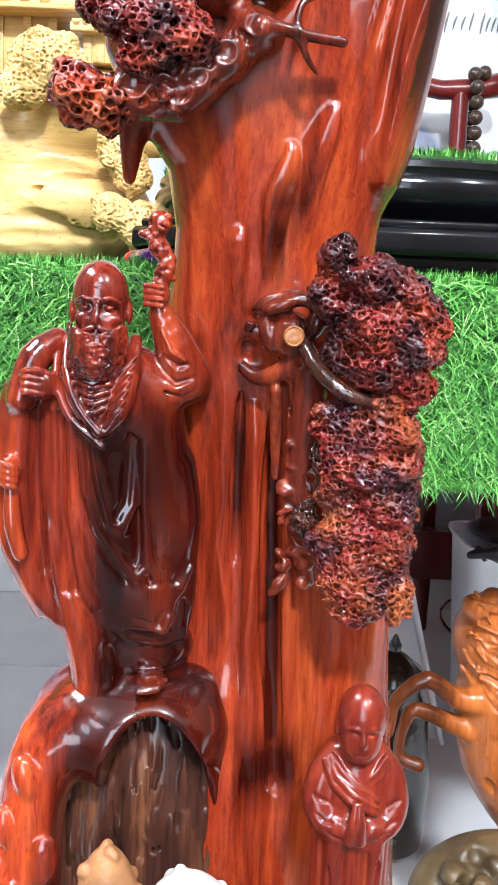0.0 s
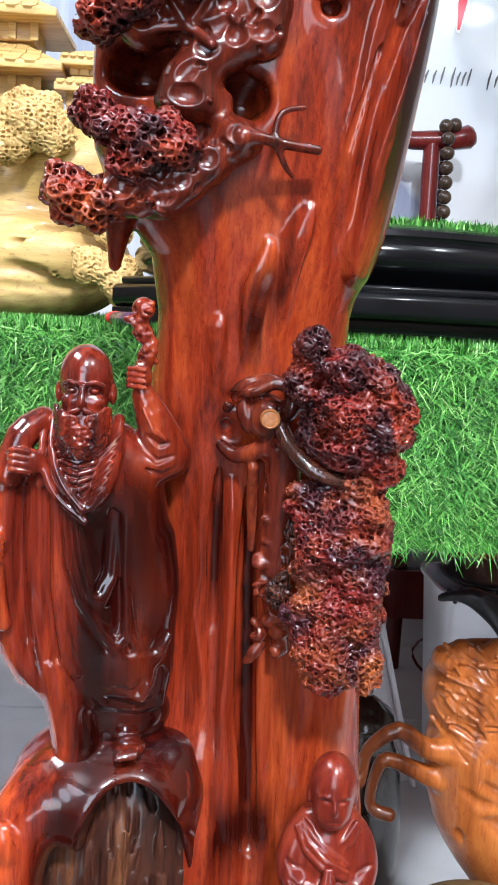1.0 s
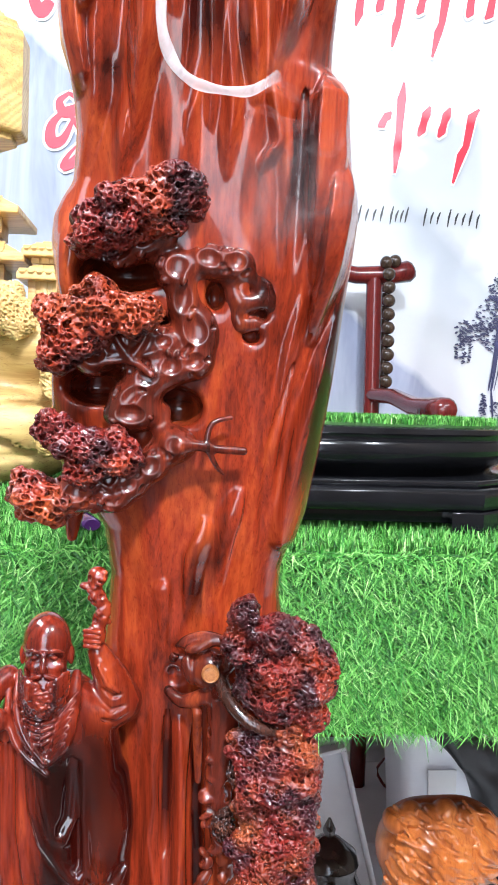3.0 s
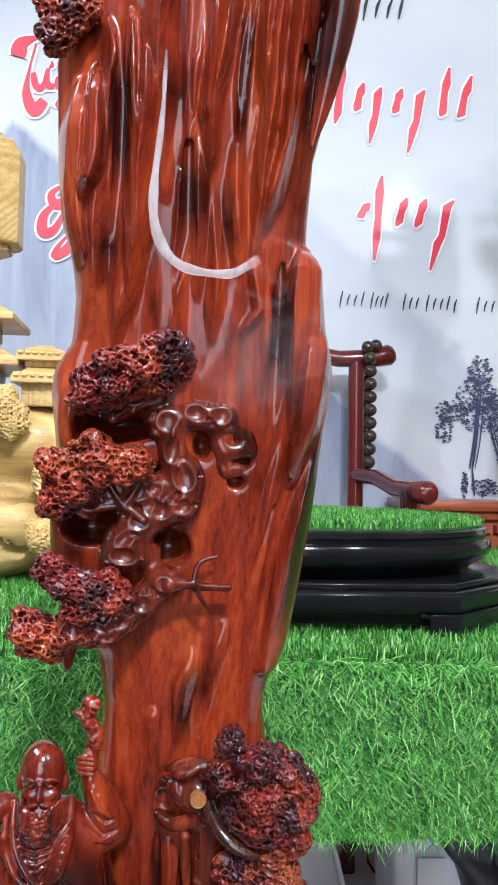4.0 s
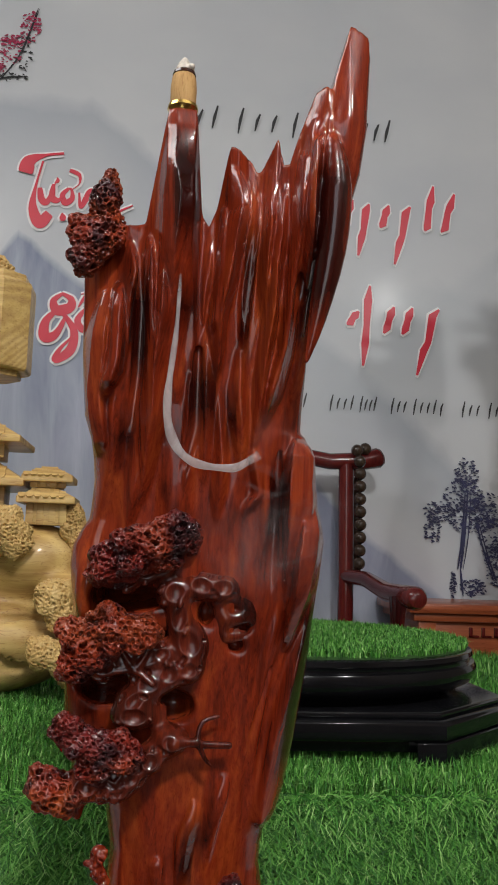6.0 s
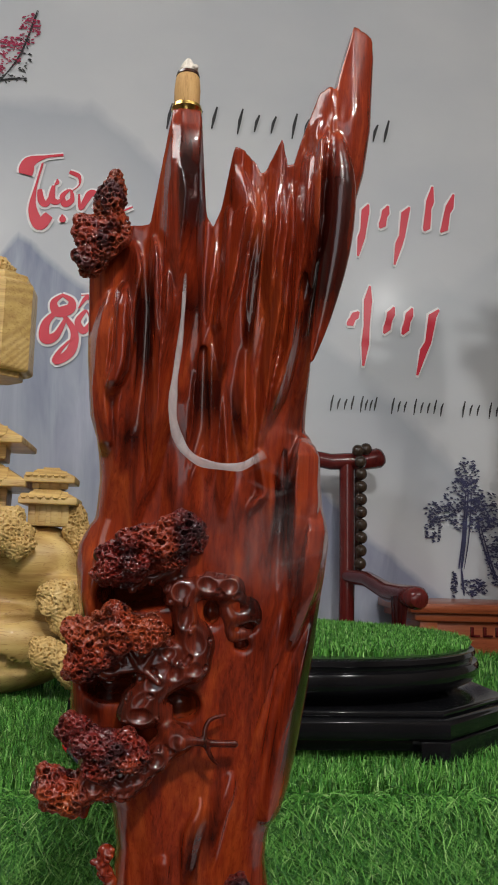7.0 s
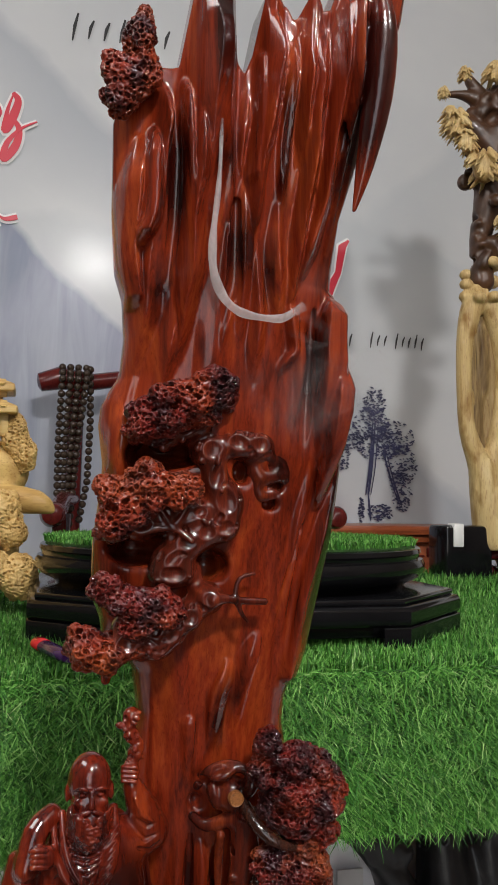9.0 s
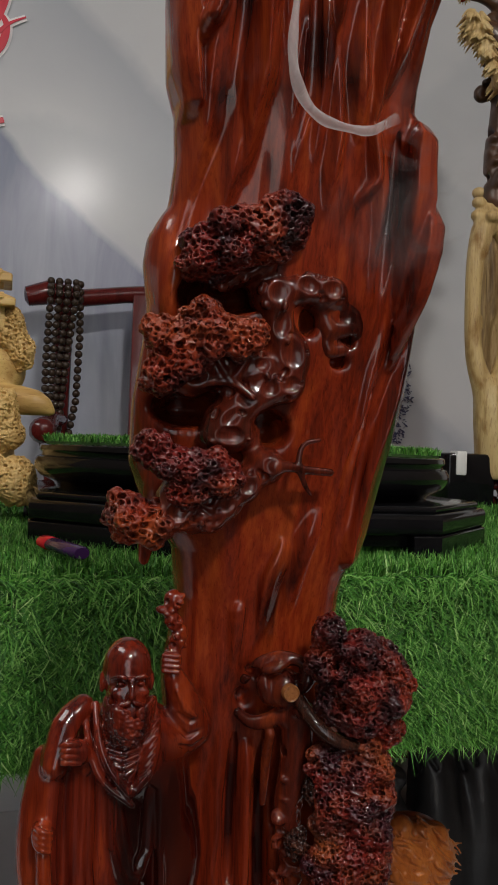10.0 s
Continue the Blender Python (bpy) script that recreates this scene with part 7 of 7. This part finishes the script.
# ---- root and flower carving on a dark red pedestal ----
RX, RY = 0.965, 1.60
root = thing("root_carving", (RX, RY, TZ), "tall pale and brown root carving with flowers on a red base", "sculpture")
CREAMWOOD = wood("cream root wood", (0.40, 0.25, 0.09), (0.60, 0.44, 0.20), (0.70, 0.56, 0.30), 0.4, 0.45, 0.15, 0.6, 0.3, "z", ((0.55, 0.42, 0.30), 30.0, 0.56))
STREAKED = wood("streaked split wood", (0.07, 0.035, 0.012), (0.34, 0.23, 0.10), (0.52, 0.40, 0.21), 0.35, 0.55, 0.05, 0.9, 0.4, "z", ((0.25, 0.18, 0.12), 22.0, 0.55))
flow = Clay((0.86, RY - 0.10, 0.90), (1.10, RY + 0.10, 1.56), 0.0045)
flow.strand(((0.985, RY, 0.93, 0.050), (0.965, RY, 1.03, 0.040), (0.945, RY, 1.09, 0.026), (0.918, RY, 1.16, 0.019), (0.909, RY, 1.25, 0.017), (0.911, RY, 1.36, 0.019), (0.925, RY, 1.43, 0.024), (0.945, RY, 1.47, 0.026)), 0.010)
flow.strand(((0.965, RY, 1.06, 0.030), (0.985, RY, 1.14, 0.021), (1.002, RY, 1.25, 0.018), (0.998, RY, 1.36, 0.019), (0.975, RY, 1.44, 0.024)), 0.010)
knob_rng = random.Random(71)
for k in range(26):
    a, z = knob_rng.uniform(0, 6.28), knob_rng.uniform(1.43, 1.54)
    flow.blob((0.950 + 0.034 * math.cos(a), RY + 0.030 * math.sin(a), z), (0.016, 0.015, 0.013), 0.003, k % 4 == 3)
for k in range(60):
    z = knob_rng.uniform(0.98, 1.44)
    x = knob_rng.uniform(0.89, 1.02)
    if flow.surface(x, z, 0.0) > 0.5:
        flow.ridge(((x, z, 0.002), (x + 0.004, z + 0.03, 0.003), (x + 0.002, z + 0.06, 0.002)), 0.004, k % 2 == 0, 0.0, RY)
flow.skin("root_stem", CREAMWOOD, root, "cream split root stem with a long opening")
hollow = Clay((0.88, RY - 0.03, 1.05), (1.03, RY + 0.06, 1.50), 0.0045)
hollow.blob((0.955, RY + 0.012, 1.28), (0.050, 0.014, 0.180), 0.004)
for k in range(40):
    x, z = knob_rng.uniform(0.915, 0.995), knob_rng.uniform(1.12, 1.42)
    hollow.ridge(((x, z - 0.05, 0.002), (x + knob_rng.uniform(-0.004, 0.004), z, 0.004), (x, z + 0.05, 0.002)), 0.003, k % 2 == 0, 0.0, RY)
hollow.blob((0.962, RY - 0.004, 1.19), (0.010, 0.014, 0.055), 0.004, True)
hollow.skin("hollow", STREAKED, root, "brown streaked wood inside the opening")
spine = Clay((0.86, RY - 0.10, 1.46), (1.14, RY + 0.10, 2.16), 0.0048)
spine.strand(((0.955, RY, 1.50, 0.026), (0.955, RY + 0.01, 1.60, 0.024), (0.975, RY, 1.70, 0.036), (0.985, RY, 1.82, 0.055), (0.985, RY, 1.90, 0.046), (1.01, RY, 1.94, 0.03)), 0.010)
spine.strand(((0.965, RY - 0.02, 1.80, 0.030), (0.920, RY - 0.02, 1.845, 0.022), (0.895, RY - 0.01, 1.860, 0.014)), 0.008)
spine.strand(((0.960, RY - 0.02, 1.90, 0.026), (0.905, RY - 0.02, 1.915, 0.012), (0.858, RY - 0.02, 1.912, 0.006)), 0.006)
spine.strand(((0.940, RY - 0.02, 1.92, 0.018), (0.915, RY - 0.02, 1.950, 0.012)), 0.006)
for k in range(70):
    a, z = knob_rng.uniform(0, 6.28), knob_rng.uniform(1.50, 1.93)
    w = 0.6 if z < 1.66 else 1.0
    spine.blob((0.975 + 0.055 * w * math.cos(a), RY + 0.045 * w * math.sin(a), z), (knob_rng.uniform(0.010, 0.022) * w, 0.016, knob_rng.uniform(0.010, 0.026)), 0.004, k % 3 == 0, knob_rng.uniform(-50, 50))
spine.skin("root_spine", plain("dark brown root wood", (0.060, 0.026, 0.012), 0.4, 0, 0.2, 0.6, 30, 0.4), root, "dark gnarled brown root")


def flower(c, size, seed, lean=0.0):
    """A hanging tassel of pointed petals."""
    clay = Clay([c[i] - size * 1.3 for i in range(3)], [c[i] + size * 1.3 for i in range(3)], size / 15)
    r = random.Random(seed)
    clay.blob(c, (size * 0.45, size * 0.40, size * 0.62), 0.003)
    for k in range(58):
        a, q = r.uniform(0, 6.28), r.uniform(-0.8, 1.0)
        w = size * 0.52 * math.sqrt(max(0.1, 1 - 0.6 * q * q))
        x, y, z = c[0] + w * math.cos(a) + lean * size * q, c[1] + w * math.sin(a), c[2] - size * 0.62 * q
        out = (math.cos(a) * 0.26 * size, math.sin(a) * 0.26 * size)
        clay.bar((x - out[0] * 0.4, y - out[1] * 0.4, z + size * 0.16), (x + out[0], y + out[1], z - size * 0.20), size * 0.095, size * 0.035, 0.0015)
    clay.skin("flower", CREAMWOOD, root, "cream carved flower")


flower((0.874, RY - 0.03, 1.842), 0.050, 3, 0.15)
flower((0.896, RY - 0.04, 1.800), 0.038, 5, 0.2)
flower((0.933, RY - 0.05, 1.742), 0.058, 4, 0.1)
flower((0.852, RY - 0.02, 1.914), 0.020, 6)
flower((0.905, RY - 0.02, 1.964), 0.026, 7)
flower((0.962, RY - 0.05, 1.965), 0.040, 8, -0.2)
flower((0.985, RY - 0.06, 1.615), 0.040, 9, 0.2)
flower((1.020, RY - 0.05, 1.780), 0.045, 10)
ped = Clay((0.955, RY - 0.12, 0.835), (1.18, RY + 0.12, 1.06), 0.0042)
ped.blob((1.06, RY, 0.92), (0.075, 0.075, 0.095), 0.01)
ped.strand(((1.000, RY - 0.03, 0.860, 0.014), (0.985, RY - 0.03, 0.930, 0.012), (0.992, RY - 0.02, 1.000, 0.014), (0.980, RY - 0.02, 1.030, 0.007)), 0.008)
for k in range(70):
    a, z = knob_rng.uniform(0, 6.28), knob_rng.uniform(0.85, 1.03)
    ped.blob((1.06 + 0.080 * math.cos(a), RY + 0.075 * math.sin(a), z), (knob_rng.uniform(0.010, 0.024), 0.018, knob_rng.uniform(0.008, 0.016)), 0.004, k % 3 == 0, knob_rng.uniform(-50, 50))
ped.skin("pedestal", DARKRED, root, "carved dark red pedestal")
boxy = thing("black_box", (0.905, 1.62, TZ), "small black box with a white label", "box")
part("case", box((0.850, 1.57, TZ + 0.004), (0.960, 1.66, 0.958), 0.008), BLACK, boxy)
part("label_strip", box((0.866, 1.566, 0.912), (0.890, 1.600, 0.962), 0.003), WHITEPLASTIC, boxy, "white label")

# ---- things on the floor behind and under the table ----
stool = thing("low_stool", (0.10, 0.46, 0), "dark red wooden stool under the rosewood carving", "stool")
part("seat", box((-0.05, 0.37, 0.41), (0.215, 0.60, 0.452), 0.008), DARKRED, stool)
for x in (-0.02, 0.185):
    for y in (0.40, 0.57):
        part("leg", box((x - 0.022, y - 0.022, 0), (x + 0.022, y + 0.022, 0.412), 0.004), DARKRED, stool)

horse = thing("horse_carving", (0.36, 0.80, 0.30), "golden brown carved rearing horse with a flowing mane", "sculpture")
hc = Clay((0.235, 0.70, 0.24), (0.53, 0.90, 0.60), 0.0015)
hc.strand(((0.475, 0.82, 0.28, 0.050), (0.418, 0.81, 0.345, 0.050), (0.380, 0.805, 0.40, 0.048), (0.366, 0.80, 0.46, 0.046)), 0.02)
hc.blob((0.366, 0.81, 0.515), (0.050, 0.050, 0.048), 0.012)
hc.blob((0.400, 0.81, 0.520), (0.050, 0.045, 0.045), 0.012)
for x, z in ((0.328, 0.553), (0.345, 0.560), (0.362, 0.556), (0.380, 0.562), (0.400, 0.556), (0.420, 0.552)):
    hc.blob((x, 0.79, z), (0.012, 0.016, 0.012), 0.004)
hc.strand(((0.335, 0.775, 0.468, 0.014), (0.312, 0.772, 0.471, 0.0095), (0.285, 0.770, 0.489, 0.0078), (0.258, 0.770, 0.469, 0.0062), (0.254, 0.770, 0.447, 0.0055), (0.250, 0.768, 0.438, 0.0075)), 0.005)
hc.strand(((0.340, 0.785, 0.432, 0.015), (0.315, 0.782, 0.440, 0.0095), (0.279, 0.780, 0.454, 0.0070), (0.269, 0.780, 0.439, 0.0056), (0.265, 0.780, 0.414, 0.0052), (0.270, 0.778, 0.403, 0.0062), (0.284, 0.776, 0.399, 0.0068)), 0.005)
hr = random.Random(77)
for k in range(120):
    x, z = hr.uniform(0.316, 0.425), hr.uniform(0.492, 0.572)
    w, q = hr.uniform(0.5, 1.5), hr.uniform(0, 6)
    pts = [(x + 0.009 * n + 0.002 * math.sin(q + n * 1.5), z - w * 0.006 * n + 0.004 * math.sin(q + n), 0.0022 - 0.0003 * n) for n in range(5)]
    hc.ridge(pts, 0.001, k % 3 == 0, 0.0, 0.80)
for k in range(5):
    x, z = hr.uniform(0.335, 0.38), hr.uniform(0.40, 0.465)
    hc.ridge([(x, z, 0.003), (x + 0.016, z - 0.010, 0.005), (x + 0.034, z - 0.012, 0.003)], 0.006, True, 0.002, 0.80)
hc.blob((0.352, hc.surface(0.352, 0.382, 0.78), 0.382), (0.006, 0.004, 0.010), 0.002, True)
hc.skin("horse_body", HORSEWOOD, horse, "golden brown carved horse with combed mane")
prop = Clay((0.20, 0.68, 0.0), (0.50, 0.92, 0.34), 0.005)
prop.blob((0.37, 0.80, 0.05), (0.12, 0.09, 0.05), 0.01)
prop.strand(((0.40, 0.82, 0.05, 0.06), (0.44, 0.82, 0.2, 0.045), (0.455, 0.82, 0.29, 0.040)), 0.03)
for k in range(30):
    prop.blob((0.38 + rng.uniform(-0.1, 0.1), 0.78 + rng.uniform(-0.06, 0.06), rng.uniform(0.02, 0.2)), (0.02, 0.02, 0.02), 0.01, k % 3 == 0)
prop.skin("rocky_base", MOSSROCK, horse, "mottled brown carved base")
lump = Clay((0.24, 0.62, 0.0), (0.50, 0.80, 0.41), 0.0032)
lump.blob((0.36, 0.70, 0.20), (0.10, 0.06, 0.10), 0.01)
lump.blob((0.345, 0.70, 0.315), (0.080, 0.045, 0.065), 0.01)
lump.blob((0.395, 0.70, 0.300), (0.040, 0.040, 0.040), 0.01)
for k in range(26):
    lump.blob((rng.uniform(0.28, 0.43), 0.66 + rng.uniform(-0.01, 0.02), rng.uniform(0.26, 0.375)), (0.012, 0.014, 0.010), 0.004, k % 3 == 0)
lump.blob((0.38, 0.71, 0.06), (0.09, 0.06, 0.08), 0.02)
for k in range(60):
    a, z = rng.uniform(0, 6.28), rng.uniform(0.06, 0.31)
    lump.blob((0.36 + 0.085 * math.cos(a), 0.70 + 0.05 * math.sin(a), z), (0.018, 0.018, 0.016), 0.006, k % 3 == 0)
for k in range(130):
    x, z = rng.uniform(0.26, 0.45), rng.uniform(0.18, 0.385)
    y = lump.surface(x, z, 0.0)
    if y > 0.1:
        lump.blob((x, y, z), (rng.uniform(0.005, 0.014), 0.008, rng.uniform(0.004, 0.010)), 0.003, k % 2 == 0, rng.uniform(-60, 60))
tagged(lump.skin("root_lump", MOSSROCK, None, "", (0.36, 0.70, 0.0)), "mottled olive brown gnarled root lump on the floor", "root")

pot = thing("lidded_pot", (0.345, 1.22, 0), "dark brown glazed pot with a knobbed lid on floor", "pot")
part("pot_body", lathe(((0.04, 0), (0.06, 0.02), (0.066, 0.12), (0.056, 0.23), (0.042, 0.265), (0.046, 0.280)), (0.345, 1.22, 0), 40), DARKPOT, pot)
part("lid", lathe(((0.046, 0.281), (0.042, 0.295), (0.018, 0.315), (0.008, 0.320), (0.010, 0.330), (0.002, 0.346)), (0.345, 1.22, 0), 40), DARKPOT, pot)

# leaning white tray, white bin with a black sheet over it, a loose cable
tray = thing("plastic_tray", (0.46, 1.52, 0.0), "white translucent plastic tray leaning under the table", "tray")
tilt = Matrix.Translation((0.468, 1.53, 0.0)) @ Matrix.Rotation(radians(-14), 4, "Y") @ Matrix.Rotation(radians(-6), 4, "X")
for name, lo, hi in (("tray_bottom", (-0.13, 0.0, 0.004), (0.035, 0.008, 0.32)), ("tray_rim", (0.035, -0.035, 0.004), (0.043, 0.008, 0.32)), ("tray_rim", (-0.13, -0.035, 0.32), (0.043, 0.008, 0.328))):
    bm = box(lo, hi, 0.003)
    bmesh.ops.transform(bm, matrix=tilt, verts=bm.verts)
    part(name, bm, BAG, tray)
bin_ = thing("plastic_bin", (0.60, 1.56, 0.0), "white plastic bin under a black sheet", "bin")
shell = bmesh.new()
rings = []
for z, w, d in ((0.0, 0.060, 0.08), (0.385, 0.085, 0.10), (0.395, 0.092, 0.107), (0.402, 0.092, 0.107), (0.402, 0.084, 0.099), (0.02, 0.056, 0.075)):
    ring = []
    for k in range(32):
        a = 2 * math.pi * k / 32
        c, e = math.cos(a), math.sin(a)
        ring.append(shell.verts.new((0.608 + w * math.copysign(abs(c) ** 0.35, c), 1.57 + d * math.copysign(abs(e) ** 0.35, e), z)))
    rings.append(ring)
for ra, rb in zip(rings, rings[1:]):
    for k in range(32):
        shell.faces.new((ra[k], ra[(k + 1) % 32], rb[(k + 1) % 32], rb[k]))
shell.faces.new(list(reversed(rings[0])))
shell.faces.new(rings[-1])
part("bin_body", shell, BAG, bin_)
part("paper", box((0.570, 1.462, 0.255), (0.622, 1.466, 0.315), 0.001), WHITEPLASTIC, bin_, "white paper patch")
sheet = Clay((0.485, 1.38, 0.0), (1.36, 1.72, 0.45), 0.0055)
sheet.strand(((0.66, 1.47, 0.34, 0.030), (0.72, 1.48, 0.20, 0.045), (0.74, 1.50, 0.05, 0.05)), 0.03)
# sheet carried on past the bin, added to darken the space under the table
for x in (0.80, 0.90, 1.00, 1.10, 1.20, 1.28):
    sheet.strand(((x, 1.52, 0.40, 0.04), (x + 0.01, 1.50, 0.20, 0.06), (x, 1.50, 0.05, 0.06)), 0.03)
sheet.blob((0.625, 1.57, 0.412), (0.085, 0.10, 0.014), 0.01)
sheet.strand(((0.510, 1.455, 0.398, 0.007), (0.555, 1.448, 0.405, 0.010), (0.600, 1.445, 0.375, 0.014), (0.640, 1.445, 0.330, 0.016), (0.680, 1.45, 0.290, 0.016)), 0.02)
sheet.strand(((0.560, 1.45, 0.405, 0.010), (0.640, 1.45, 0.370, 0.022), (0.700, 1.46, 0.340, 0.022)), 0.02)
for k in range(60):
    x = hr.uniform(0.52, 1.20)
    sheet.ridge([(x, 0.41, 0.003), (x + 0.02, 0.38, 0.004), (x + 0.05, 0.33, 0.003)], 0.006, k % 2 == 0, 0.0, 1.50)
tagged(sheet.skin("black_sheet", BLACKCLOTH, None, "", (0.60, 1.56, 0.40)), "black crumpled plastic sheet over bin and boxes", "sheet")
tagged(part("cable", tube([(0.700, 2.0, 0.135), (0.649, 2.0, 0.127), (0.622, 2.0, 0.112), (0.608, 2.0, 0.092), (0.610, 2.0, 0.072), (0.622, 2.0, 0.052), (0.640, 2.0, 0.034), (0.662, 2.0, 0.018), (0.70, 2.0, 0.006)], 0.0035, 8), DARKRED, None, "", True, (0.65, 2.0, 0.0)), "dark red cable looped behind the table", "cable")

# white skirting tiles along the back wall
skirt = thing("baseboard", (0.3, Y1, 0.0), "white tile skirting along the wall", "skirting", "", "structure")
skirt_mesh = None
for i in range(7):
    x = -1.6 + 0.62 * i
    if skirt_mesh is None:
        t = part("skirting_tile", box((x, Y1 - 0.012, 0.001), (x + 0.615, Y1 - 0.001, 0.125), 0.002, None, 0, 1), TILE, skirt, "", False)
        skirt_mesh, first_x = t.data, x
    else:
        t = new("skirting_tile", skirt_mesh)
        t.parent = skirt
        t.location = Vector((x - first_x, 0, 0)) * SCALE
